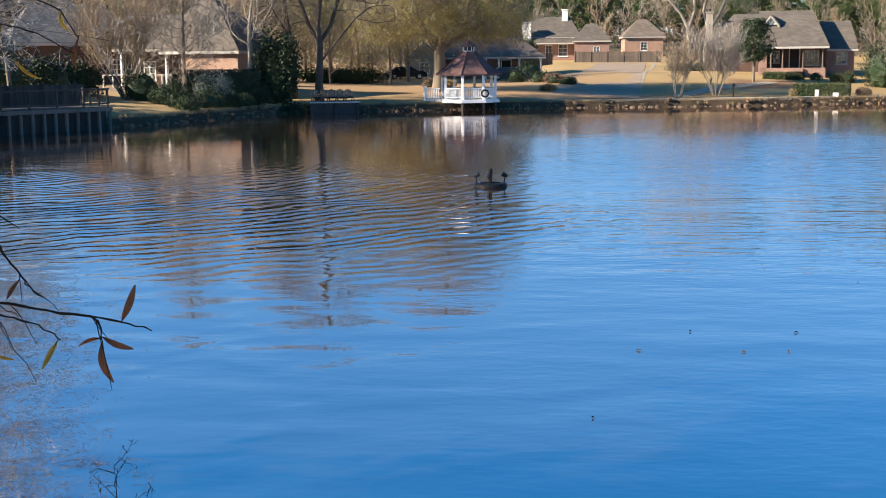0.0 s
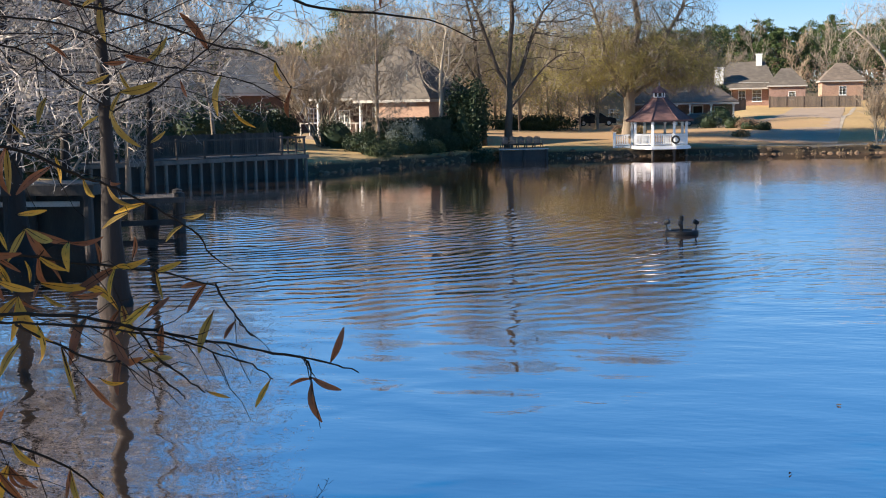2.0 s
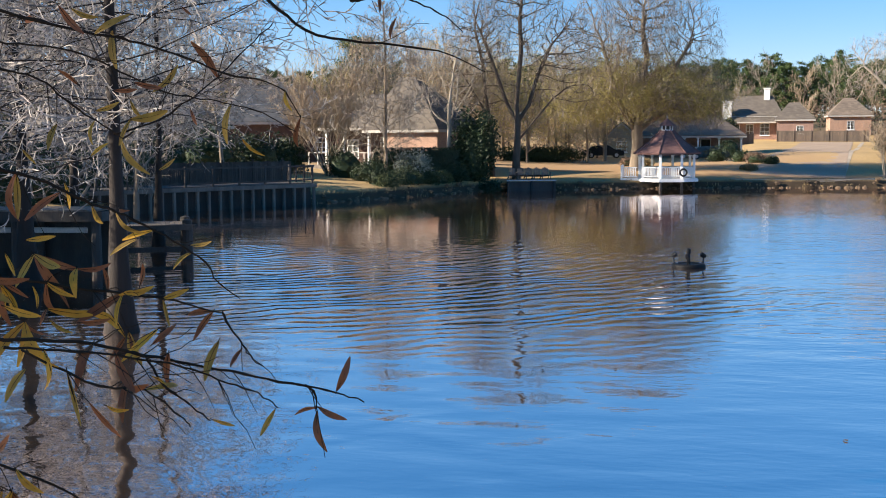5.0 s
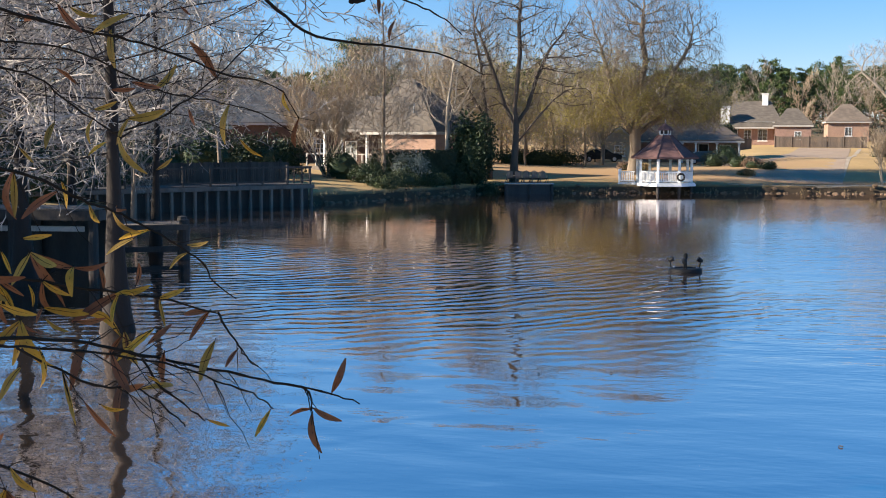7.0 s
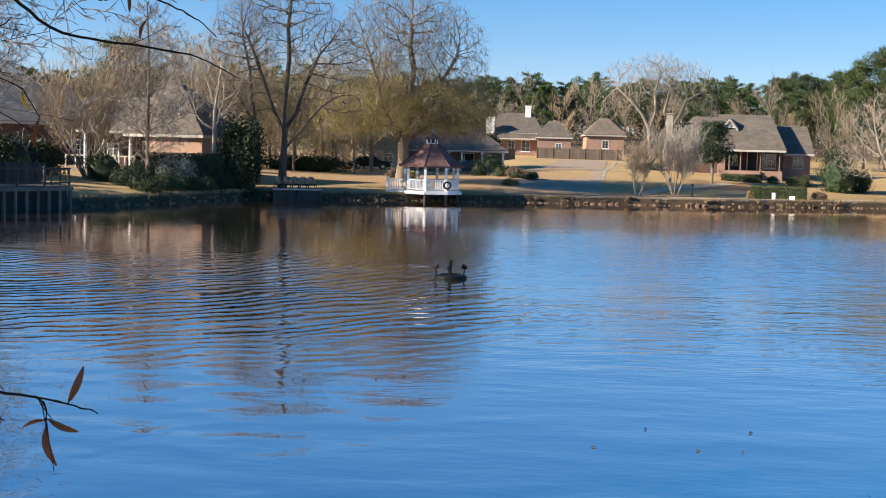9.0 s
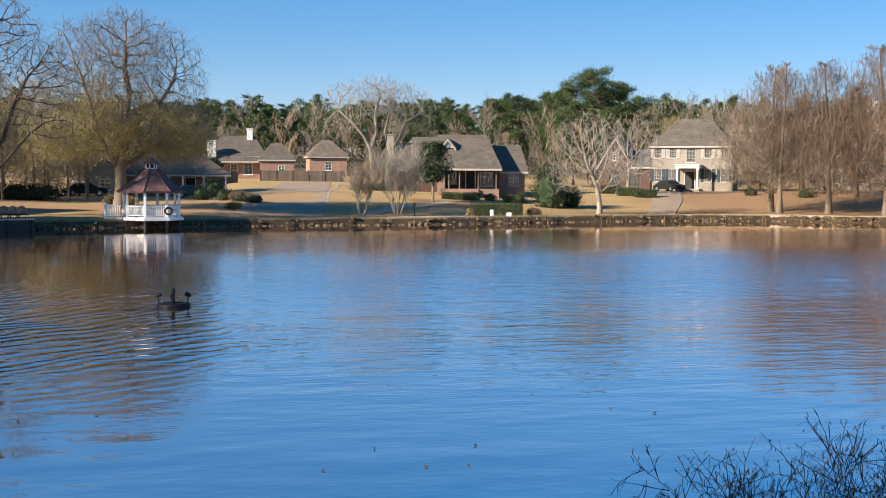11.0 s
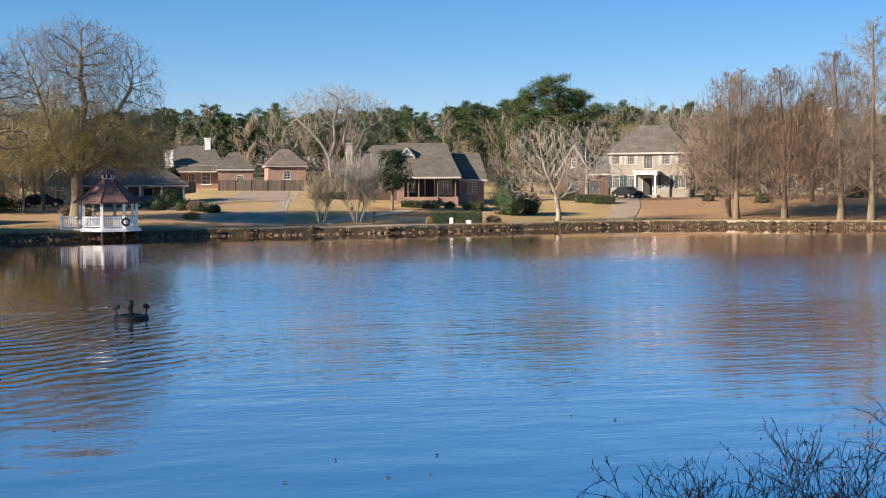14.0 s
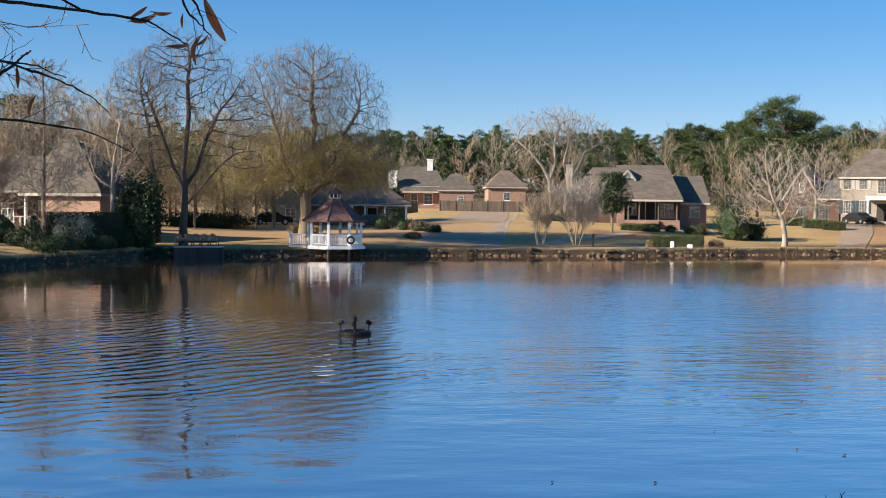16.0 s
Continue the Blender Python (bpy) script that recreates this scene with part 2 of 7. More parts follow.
def water_surface():
    """Murky lake water: a gloss that grows with the slant, over a dark body; long ripples and fine ones."""
    m = bpy.data.materials.new("lake_water")
    m.use_nodes = True
    N, L = m.node_tree.nodes, m.node_tree.links
    N.remove(N["Principled BSDF"])
    co = N.new("ShaderNodeTexCoord")

    def noise_at(scale, stretch, detail=2.0, rot=0.0, distort=0.0):
        mp, n = N.new("ShaderNodeMapping"), N.new("ShaderNodeTexNoise")
        mp.inputs["Scale"].default_value, mp.inputs["Rotation"].default_value = stretch, (0, 0, radians(rot))
        n.inputs["Scale"].default_value, n.inputs["Detail"].default_value = scale, detail
        n.inputs["Distortion"].default_value = distort
        L.new(co.outputs["Object"], mp.inputs[0]), L.new(mp.outputs[0], n.inputs["Vector"])
        return n.outputs["Fac"]

    def math_of(op, a, b):
        n = N.new("ShaderNodeMath")
        n.operation = op
        for i, v in enumerate((a, b)):
            if isinstance(v, (int, float)):
                n.inputs[i].default_value = v
            else:
                L.new(v, n.inputs[i])
        return n.outputs[0]

    def band(v, lo, hi):
        n = N.new("ShaderNodeMapRange")
        n.interpolation_type = "SMOOTHSTEP"
        n.inputs[1].default_value, n.inputs[2].default_value = lo, hi
        L.new(v, n.inputs[0])
        return n.outputs[0]

    # rings that spread from the left bank
    mp, wv = N.new("ShaderNodeMapping"), N.new("ShaderNodeTexWave")
    mp.inputs["Location"].default_value = (24.0, -52.0, 0)
    L.new(co.outputs["Object"], mp.inputs[0]), L.new(mp.outputs[0], wv.inputs["Vector"])
    wv.wave_type, wv.rings_direction = "RINGS", "Z"
    wv.inputs["Scale"].default_value, wv.inputs["Distortion"].default_value = 0.46, 11.0
    wv.inputs["Detail"].default_value, wv.inputs["Detail Scale"].default_value = 3.5, 0.8
    sep = N.new("ShaderNodeSeparateXYZ")
    L.new(co.outputs["Object"], sep.inputs[0])
    near = math_of("MULTIPLY", band(sep.outputs[1], 15.0, 21.0), math_of("SUBTRACT", 1.0, band(sep.outputs[1], 32.0, 54.0)))
    left = math_of("SUBTRACT", 1.0, band(sep.outputs[0], -1.0, 6.0))
    calm = band(noise_at(0.09, (0.6, 1, 1), 1.0, 20), 0.38, 0.62)
    rings = math_of("MULTIPLY", math_of("MULTIPLY", wv.outputs["Fac"], math_of("MULTIPLY", near, math_of("MULTIPLY", left, calm))), 0.013)
    calmer = math_of("SUBTRACT", 1.0, math_of("MULTIPLY", band(sep.outputs[1], 26.0, 62.0), 0.90))
    close = math_of("SUBTRACT", 1.0, band(sep.outputs[1], 14.0, 30.0))
    wobble = math_of("MULTIPLY", math_of("MULTIPLY", noise_at(0.9, (0.75, 1, 1), 0.5, 20, 0.6), 0.035), math_of("MULTIPLY", close, math_of("SUBTRACT", 1.0, math_of("MULTIPLY", band(sep.outputs[0], -5.0, 1.0), 0.7))))
    swell = math_of("ADD", wobble, math_of("MULTIPLY", math_of("MULTIPLY", noise_at(0.55, (0.45, 1, 1), 2.0, 8), 0.028), calmer))
    ripple = math_of("MULTIPLY", noise_at(2.6, (0.35, 1, 1), 2.0, -6, 0.4), 0.013)
    fine = math_of("MULTIPLY", noise_at(7.0, (0.5, 1, 1), 1.0, 12), 0.003)
    chop = math_of("ADD", noise_at(2.8, (0.34, 1, 1), 3.0, 4, 0.3), math_of("MULTIPLY", noise_at(0.8, (0.3, 1, 1), 2.0, -3, 0.5), 0.8))
    patch = band(noise_at(0.06, (0.5, 1, 1), 2.0), 0.40, 0.62)
    breeze = math_of("MULTIPLY", band(sep.outputs[0], -4.0, 14.0), math_of("MULTIPLY", band(sep.outputs[1], 17.0, 28.0), math_of("SUBTRACT", 1.0, band(sep.outputs[1], 74.0, 98.0))))
    open_water = math_of("MULTIPLY", band(sep.outputs[1], 36.0, 50.0), math_of("SUBTRACT", 1.0, band(sep.outputs[1], 78.0, 96.0)))
    ripple = math_of("MULTIPLY", ripple, math_of("SUBTRACT", 1.0, math_of("MULTIPLY", close, 0.8)))
    rough_part = math_of("MULTIPLY", math_of("ADD", ripple, fine), math_of("ADD", math_of("MULTIPLY", math_of("ADD", math_of("MULTIPLY", patch, 0.7), 0.4), calmer), math_of("MULTIPLY", breeze, 0.12)))
    height = math_of("ADD", math_of("ADD", rings, swell), math_of("ADD", rough_part, math_of("MULTIPLY", math_of("MULTIPLY", chop, math_of("ADD", breeze, math_of("MULTIPLY", open_water, 0.3))), 0.021)))
    bp = N.new("ShaderNodeBump")
    bp.inputs["Strength"].default_value, bp.inputs["Distance"].default_value = 1.0, 1.0
    L.new(height, bp.inputs["Height"])
    # wavelets driven onto the near shore turn their steeper faces to it
    lee = math_of("MULTIPLY", band(sep.outputs[1], 30.0, 44.0), math_of("SUBTRACT", 1.0, band(sep.outputs[1], 58.0, 72.0)))
    lee = math_of("MULTIPLY", lee, math_of("ADD", 0.4, math_of("MULTIPLY", band(sep.outputs[0], -3.0, 9.0), 0.6)))
    face, tilt, unit = N.new("ShaderNodeCombineXYZ"), N.new("ShaderNodeVectorMath"), N.new("ShaderNodeVectorMath")
    L.new(math_of("MULTIPLY", lee, math_of("ADD", -0.034, math_of("MULTIPLY", band(sep.outputs[0], 10.0, 30.0), -0.022))), face.inputs[1])
    unit.operation = "NORMALIZE"
    L.new(bp.outputs[0], tilt.inputs[0]), L.new(face.outputs[0], tilt.inputs[1]), L.new(tilt.outputs[0], unit.inputs[0])
    fr, gl, df, mx = (N.new("ShaderNode" + s) for s in ("Fresnel", "BsdfGlossy", "BsdfDiffuse", "MixShader"))
    fr.inputs["IOR"].default_value = 1.33
    gloss = math_of("ADD", 0.77, math_of("MULTIPLY", fr.outputs[0], 0.23))
    L.new(math_of("ADD", math_of("MULTIPLY", breeze, 0.03), math_of("ADD", math_of("MULTIPLY", open_water, 0.03), 0.015)), gl.inputs["Roughness"])
    gl.inputs["Color"].default_value = (1.0, 0.91, 0.895, 1)
    df.inputs["Color"].default_value = (0.075, 0.055, 0.042, 1)
    for n in (fr, gl):
        L.new(unit.outputs[0], n.inputs["Normal"])
    L.new(gloss, mx.inputs[0]), L.new(df.outputs[0], mx.inputs[1]), L.new(gl.outputs[0], mx.inputs[2])
    L.new(mx.outputs[0], N["Material Output"].inputs[0])
    return m


M["water"] = water_surface()


def turf():
    """Dormant lawn with bare, leaf-littered and greener places."""
    m = surface("dormant_lawn", (0.47, 0.315, 0.135), (0.32, 0.21, 0.09), 0.12, 0.95, 0.5, 40, amount=0.6)
    N, L = m.node_tree.nodes, m.node_tree.links
    b = N["Principled BSDF"]
    src = b.inputs["Base Color"].links[0].from_socket
    co, sep = N.new("ShaderNodeTexCoord"), N.new("ShaderNodeSeparateXYZ")
    L.new(co.outputs["Object"], sep.inputs[0])

    def patch(col, x0, x1, y0, y1, edge, src, most=1.0):
        out = None
        for axis, lo, hi in ((0, x0, x1), (1, y0, y1)):
            for a, c in ((lo - edge, lo + edge), (hi + edge, hi - edge)):
                r = N.new("ShaderNodeMapRange")
                r.inputs[1].default_value, r.inputs[2].default_value = a, c
                nz = N.new("ShaderNodeTexNoise")
                nz.inputs["Scale"].default_value = 0.3
                L.new(co.outputs["Object"], nz.inputs["Vector"])
                ad, mu = N.new("ShaderNodeMath"), N.new("ShaderNodeMath")
                mu.operation = "MULTIPLY_ADD"
                L.new(nz.outputs["Fac"], mu.inputs[0])
                mu.inputs[1].default_value, mu.inputs[2].default_value = 2.5 * edge, -1.25 * edge
                L.new(sep.outputs[axis], ad.inputs[0]), L.new(mu.outputs[0], ad.inputs[1])
                L.new(ad.outputs[0], r.inputs[0])
                if out is None:
                    out = r.outputs[0]
                else:
                    mm = N.new("ShaderNodeMath")
                    mm.operation = "MULTIPLY"
                    L.new(out, mm.inputs[0]), L.new(r.outputs[0], mm.inputs[1])
                    out = mm.outputs[0]
        k = N.new("ShaderNodeMath")
        k.operation = "MULTIPLY"
        L.new(out, k.inputs[0])
        k.inputs[1].default_value = most
        mix = N.new("ShaderNodeMix")
        mix.data_type = "RGBA"
        mix.inputs[7].default_value = (*col, 1)
        L.new(k.outputs[0], mix.inputs[0]), L.new(src, mix.inputs[6])
        return mix.outputs[2]

    src = patch((0.31, 0.175, 0.09), 54, 110, 108, 150, 4, src, 0.85)      # needles under the cypresses
    src = patch((0.35, 0.215, 0.11), -60, 14, 106, 150, 4, src, 0.8)       # leaf litter behind the gazebo
    src = patch((0.13, 0.085, 0.035), -80, -14, -10, 78, 4, src, 0.7)         # darker brown left bank
    src = patch((0.20, 0.105, 0.06), 25, 33, 122, 130, 1.2, src, 0.85)      # mulch by the porch
    src = patch((0.30, 0.21, 0.11), 8, 46, 104, 109, 1.5, src, 0.6)         # worn strip by the path
    src = patch((0.10, 0.075, 0.045), -400, 400, 205, 900, 12, src, 0.9)    # forest floor
    # wet earth at the water's edge, with the bank's shade put into its colour
    r, wet_shaded = N.new("ShaderNodeMapRange"), N.new("ShaderNodeMix")
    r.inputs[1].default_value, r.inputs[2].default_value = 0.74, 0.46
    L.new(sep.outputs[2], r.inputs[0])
    wet_shaded.data_type = "RGBA"
    wet_shaded.inputs[7].default_value = (0.06, 0.04, 0.022, 1)
    L.new(r.outputs[0], wet_shaded.inputs[0]), L.new(src, wet_shaded.inputs[6])
    L.new(wet_shaded.outputs[2], b.inputs["Base Color"])
    return m


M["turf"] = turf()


# ---- building ----
class Shape:
    """Vertices and faces of one mesh."""

    def __init__(self):
        self.v, self.f = [], []

    def add(self, vs, fs):
        k = len(self.v)
        self.v.extend(tuple(p) for p in vs)
        self.f.extend(tuple(k + i for i in f) for f in fs)
        return self

    def box(self, x0, y0, z0, x1, y1, z1):
        vs = [(x, y, z) for z in (z0, z1) for x, y in ((x0, y0), (x1, y0), (x1, y1), (x0, y1))]
        return self.add(vs, [(3, 2, 1, 0), (4, 5, 6, 7), (0, 1, 5, 4), (1, 2, 6, 5), (2, 3, 7, 6), (3, 0, 4, 7)])

    def bevel_box(self, x0, y0, z0, x1, y1, z1, c=0.02):
        """A box with chamfered upright and top edges."""
        def ring(d, z):
            return [(x0 + d, y0, z), (x1 - d, y0, z), (x1, y0 + d, z), (x1, y1 - d, z), (x1 - d, y1, z), (x0 + d, y1, z), (x0, y1 - d, z), (x0, y0 + d, z)]
        top = [(min(max(x, x0 + c), x1 - c), min(max(y, y0 + c), y1 - c), z1) for x, y, _ in ring(c, z1)]
        vs = ring(c, z0) + ring(c, z1 - c) + top
        fs = [tuple(range(7, -1, -1)), tuple(range(16, 24))]
        fs += [(8 * j + i, 8 * j + (i + 1) % 8, 8 * j + 8 + (i + 1) % 8, 8 * j + 8 + i) for j in (0, 1) for i in range(8)]
        return self.add(vs, fs)

    def slab(self, poly, z0, z1):
        """An upright prism over a polygon (x, y), counter-clockwise."""
        n = len(poly)
        vs = [(x, y, z0) for x, y in poly] + [(x, y, z1) for x, y in poly]
        return self.add(vs, [tuple(range(n - 1, -1, -1)), tuple(range(n, 2 * n))] + [(i, (i + 1) % n, n + (i + 1) % n, n + i) for i in range(n)])

    def sheet(self, pts, thick):
        """A flat plate of a thickness under a polygon in space."""
        n = len(pts)
        a = [Vector(p) for p in pts]
        nor = (a[1] - a[0]).cross(a[2] - a[0]).normalized() * thick
        vs = a + [p - nor for p in a]
        return self.add(vs, [tuple(range(n)), tuple(range(2 * n - 1, n - 1, -1))] + [(i, n + i, n + (i + 1) % n, (i + 1) % n) for i in range(n)])

    def tube(self, pts, radii, n=6, cap=True):
        pts = [Vector(p) for p in pts]
        k0 = len(self.v)
        side = None
        for i, p in enumerate(pts):
            d = (pts[min(i + 1, len(pts) - 1)] - pts[max(i - 1, 0)]).normalized()
            if side is None:
                side = d.cross((0, 0, 1) if abs(d.z) < 0.9 else (1, 0, 0)).normalized()
            side = (side - d * side.dot(d)).normalized()
            up = d.cross(side)
            for j in range(n):
                a = 2 * math.pi * j / n
                self.v.append(tuple(p + (side * math.cos(a) + up * math.sin(a)) * radii[i]))
        for i in range(len(pts) - 1):
            for j in range(n if n > 2 else 1):
                a, b = k0 + i * n + j, k0 + i * n + (j + 1) % n
                self.f.append((a, b, b + n, a + n))
        if cap:
            self.f.append(tuple(k0 + n - 1 - j for j in range(n)))
            self.f.append(tuple(k0 + (len(pts) - 1) * n + j for j in range(n)))
        return self

    def lathe(self, profile, n=16, x=0.0, y=0.0):
        vs = [(x + r * math.cos(2 * math.pi * j / n), y + r * math.sin(2 * math.pi * j / n), z) for r, z in profile for j in range(n)]
        fs = [(i * n + j, i * n + (j + 1) % n, i * n + n + (j + 1) % n, i * n + n + j) for i in range(len(profile) - 1) for j in range(n)]
        return self.add(vs, fs)

    def blob(self, c, r, rng, n=7, rows=5, rough=0.25):
        """An uneven lump."""
        vs = []
        for i in range(rows + 1):
            a = math.pi * i / rows
            for j in range(n):
                b = 2 * math.pi * (j + 0.5 * (i % 2)) / n
                k = 1 + rng.uniform(-rough, rough)
                vs.append((c[0] + r[0] * k * math.sin(a) * math.cos(b), c[1] + r[1] * k * math.sin(a) * math.sin(b), c[2] + r[2] * k * math.cos(a)))
        fs = [(i * n + j, i * n + n + j, i * n + n + (j + 1) % n, i * n + (j + 1) % n) for i in range(rows) for j in range(n)]
        return self.add(vs, fs)

    def mesh(self, name, material, smooth=False):
        me = bpy.data.meshes.new(name)
        me.from_pydata(self.v, [], self.f)
        if smooth:
            me.polygons.foreach_set("use_smooth", [True] * len(me.polygons))
        me.materials.append(material)
        me.update()
        return me


def part(name, shape, material, parent, label="", smooth=False):
    ob = new(name, shape if isinstance(shape, bpy.types.Mesh) else shape.mesh(name, material, smooth))
    ob.parent = parent
    return tagged(ob, label)


def thing(name, at, label, category, turn=0.0, group="", kind=""):
    ob = new(name)
    ob.empty_display_size = 0.3
    ob.matrix_basis = pose(*at, 0, 0, turn)
    return tagged(ob, label, category, group, kind)


def solid(name, shape, material, label, category="", group="", kind="", at=(0, 0, 0), turn=0.0, smooth=False):
    ob = new(name, shape.mesh(name, material, smooth))
    ob.matrix_basis = pose(*at, 0, 0, turn)
    return tagged(ob, label, category, group, kind)


def polar(az, d, z=0.0):
    """A place by its bearing from the eye and its distance."""
    return Vector((d * math.sin(radians(az)), d * math.cos(radians(az)), z))


# ---- ground and lake ----
LAKE = [(-40, 14), (-30, 24), (-25, 36), (-29, 52), (-30, 64), (-24, 74.5), (-21, 81), (-17.5, 90), (-15, 97), (-10, 98.5), (-6, 99.8), (0, 102.8), (8, 103.6),
        (16, 104.5), (24, 105.5), (33, 109), (42, 111.5), (50, 113), (58, 111), (64, 106), (70, 103), (80, 101), (95, 97), (150, 80), (300, 40),
        (300, 6), (60, 4.5), (14, 5.5), (-8, 6.5), (-22, 4)]


def shore_gap(x, y):
    """How far outside the lake a place lies (inside: negative)."""
    x, y = np.asarray(x, float), np.asarray(y, float)
    best, inside = np.full(x.shape, 1e9), np.zeros(x.shape, bool)
    for (ax, ay), (bx, by) in zip(LAKE, LAKE[1:] + LAKE[:1]):
        ex, ey = bx - ax, by - ay
        k = np.clip(((x - ax) * ex + (y - ay) * ey) / (ex * ex + ey * ey), 0, 1)
        best = np.minimum(best, np.hypot(x - ax - k * ex, y - ay - k * ey))
        inside ^= ((ay > y) != (by > y)) & (x < ax + ex * (y - ay) / (ey if ey else 1e-9))
    d = np.where(inside, -best, best)
    return d + 0.14 * np.sin(x * 0.9) * np.cos(y * 0.7 + 1) + 0.10 * np.sin(x * 2.3 + y * 1.9)


def land(x, y):
    """Height of the ground over the water."""
    x, y = np.asarray(x, float), np.asarray(y, float)
    d = shore_gap(x, y)
    o = np.maximum(d, 0)
    bank = np.clip((d + 0.4) / 0.8, 0, 1)
    z = -0.9 + bank * (0.9 + 0.60) + np.clip(-d, 0, 12) * -0.1
    rise = 1.76 + 0.6 * np.clip((-x - 10) / 20, 0, 1)
    gentle = rise * (1 - np.exp(-o / 25.0))
    k = np.clip((o - 6) / 26, 0, 1)
    terrace = 1.9 * k * k * (3 - 2 * k) + 0.013 * np.clip(o - 30, 0, 70)
    w = np.clip((x - 2) / 10, 0, 1) * np.clip((y - 90) / 8, 0, 1)
    z = z + gentle + (terrace - gentle) * w * w * (3 - 2 * w)
    far = np.clip((y - 165) / 140, 0, 1)
    z = z + 5.0 * far * far * (3 - 2 * far) + 1.2 * far * np.sin(x * 0.02 + 1)
    near = np.exp(-(x * x + y * y) / 60.0)
    z = z + near * np.clip(d, 0, 2) * 0.5
    return z + np.where(d > 2, 0.10 * np.sin(x * 0.21 + 0.5) * np.sin(y * 0.17), 0)


def height(x, y):
    return float(land(np.array([x]), np.array([y]))[0])


def spaced(lo, hi, step, far, n):
    a = np.arange(lo, hi + step, step)
    g = np.geomspace(1, far, n)
    return np.concatenate([lo - g[::-1] * step * 3, a, a[-1] + g * step * 3])


def ground_sheet():
    xs, ys = spaced(-45, 105, 0.75, 800, 26), spaced(-12, 135, 0.75, 800, 26)
    X, Y = np.meshgrid(xs, ys)
    Z = land(X, Y)
    nx, ny = len(xs), len(ys)
    me = bpy.data.meshes.new("ground")
    vs = np.stack([X.ravel(), Y.ravel(), Z.ravel()], 1)
    i = np.arange(ny - 1)[:, None] * nx + np.arange(nx - 1)[None]
    me.from_pydata(vs.tolist(), [], np.stack([i, i + 1, i + nx + 1, i + nx], -1).reshape(-1, 4).tolist())
    me.polygons.foreach_set("use_smooth", [True] * len(me.polygons))
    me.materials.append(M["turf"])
    return tagged(new("ground", me), "dormant tan lawn sloping gently up from the lake", "ground", kind="structure")


ground_sheet()
w = Shape()
w.add([(-300, -20, 0), (400, -20, 0), (400, 130, 0), (-300, 130, 0)], [(0, 1, 2, 3)])
solid("water", w, M["water"], "blue rippled lake water reflecting sky and trees", "water", kind="structure")


def strip(name, line, wide, material, label, category, up=0.06, thick=0.12, n=60):
    """A paved band that follows the ground along a line of (x, y)."""
    pts = []
    for (ax, ay), (bx, by) in zip(line, line[1:]):
        k = max(2, int(math.hypot(bx - ax, by - ay) / 1.5))
        pts += [(ax + (bx - ax) * i / k, ay + (by - ay) * i / k) for i in range(k)]
    pts.append(line[-1])
    s = Shape()
    for i, (x, y) in enumerate(pts):
        a, b = pts[max(i - 1, 0)], pts[min(i + 1, len(pts) - 1)]
        l = math.hypot(b[0] - a[0], b[1] - a[1])
        nx, ny = -(b[1] - a[1]) / l, (b[0] - a[0]) / l
        wd = wide[0] + (wide[1] - wide[0]) * i / (len(pts) - 1)
        for q in (-0.5, 0.5):
            px, py = x + nx * wd * q, y + ny * wd * q
            z = height(px, py) + up
            s.v += [(px, py, z - thick - 0.2), (px, py, z)]
    for i in range(len(pts) - 1):
        k = 4 * i
        s.f += [(k + 1, k + 5, k + 7, k + 3), (k, k + 4, k + 5, k + 1), (k + 3, k + 7, k + 6, k + 2)]
    s.f += [(0, 1, 3, 2), (4 * len(pts) - 2, 4 * len(pts) - 1, 4 * len(pts) - 3, 4 * len(pts) - 4)]
    return solid(name, s, material, label, category, kind="structure")


# ---- houses ----
def wall_panel(s, w, h, holes, thick=0.25):
    """A wall in the plane y = 0, from x = 0 to w and z = 0 to h, its outer face at y = 0, with holes (x0, z0, x1, z1) through it."""
    xs = sorted({0.0, w, *[v for q in holes for v in (q[0], q[2])]})
    zs = sorted({0.0, h, *[v for q in holes for v in (q[1], q[3])]})
    nx, nz = len(xs) - 1, len(zs) - 1
    full = {(i, j) for i in range(nx) for j in range(nz)
            if not any(q[0] <= xs[i] and xs[i + 1] <= q[2] and q[1] <= zs[j] and zs[j + 1] <= q[3] for q in holes)}
    ids = {}

    def at(i, j, k):
        if (i, j, k) not in ids:
            ids[i, j, k] = len(s.v)
            s.v.append((xs[i], thick * k, zs[j]))
        return ids[i, j, k]
    for i, j in sorted(full):
        s.f.append((at(i, j, 0), at(i + 1, j, 0), at(i + 1, j + 1, 0), at(i, j + 1, 0)))
        s.f.append((at(i, j + 1, 1), at(i + 1, j + 1, 1), at(i + 1, j, 1), at(i, j, 1)))
        for di, dj, p, q in ((-1, 0, (i, j), (i, j + 1)), (1, 0, (i + 1, j + 1), (i + 1, j)), (0, -1, (i + 1, j), (i, j)), (0, 1, (i, j + 1), (i + 1, j + 1))):
            if (i + di, j + dj) not in full:
                s.f.append((at(*p, 0), at(*q, 0), at(*q, 1), at(*p, 1)))
    return s


def moved(shape, x, y, z=0.0, turn=0.0):
    c, n = math.cos(radians(turn)), math.sin(radians(turn))
    shape.v = [(x + a * c - b * n, y + a * n + b * c, z + d) for a, b, d in shape.v]
    return shape


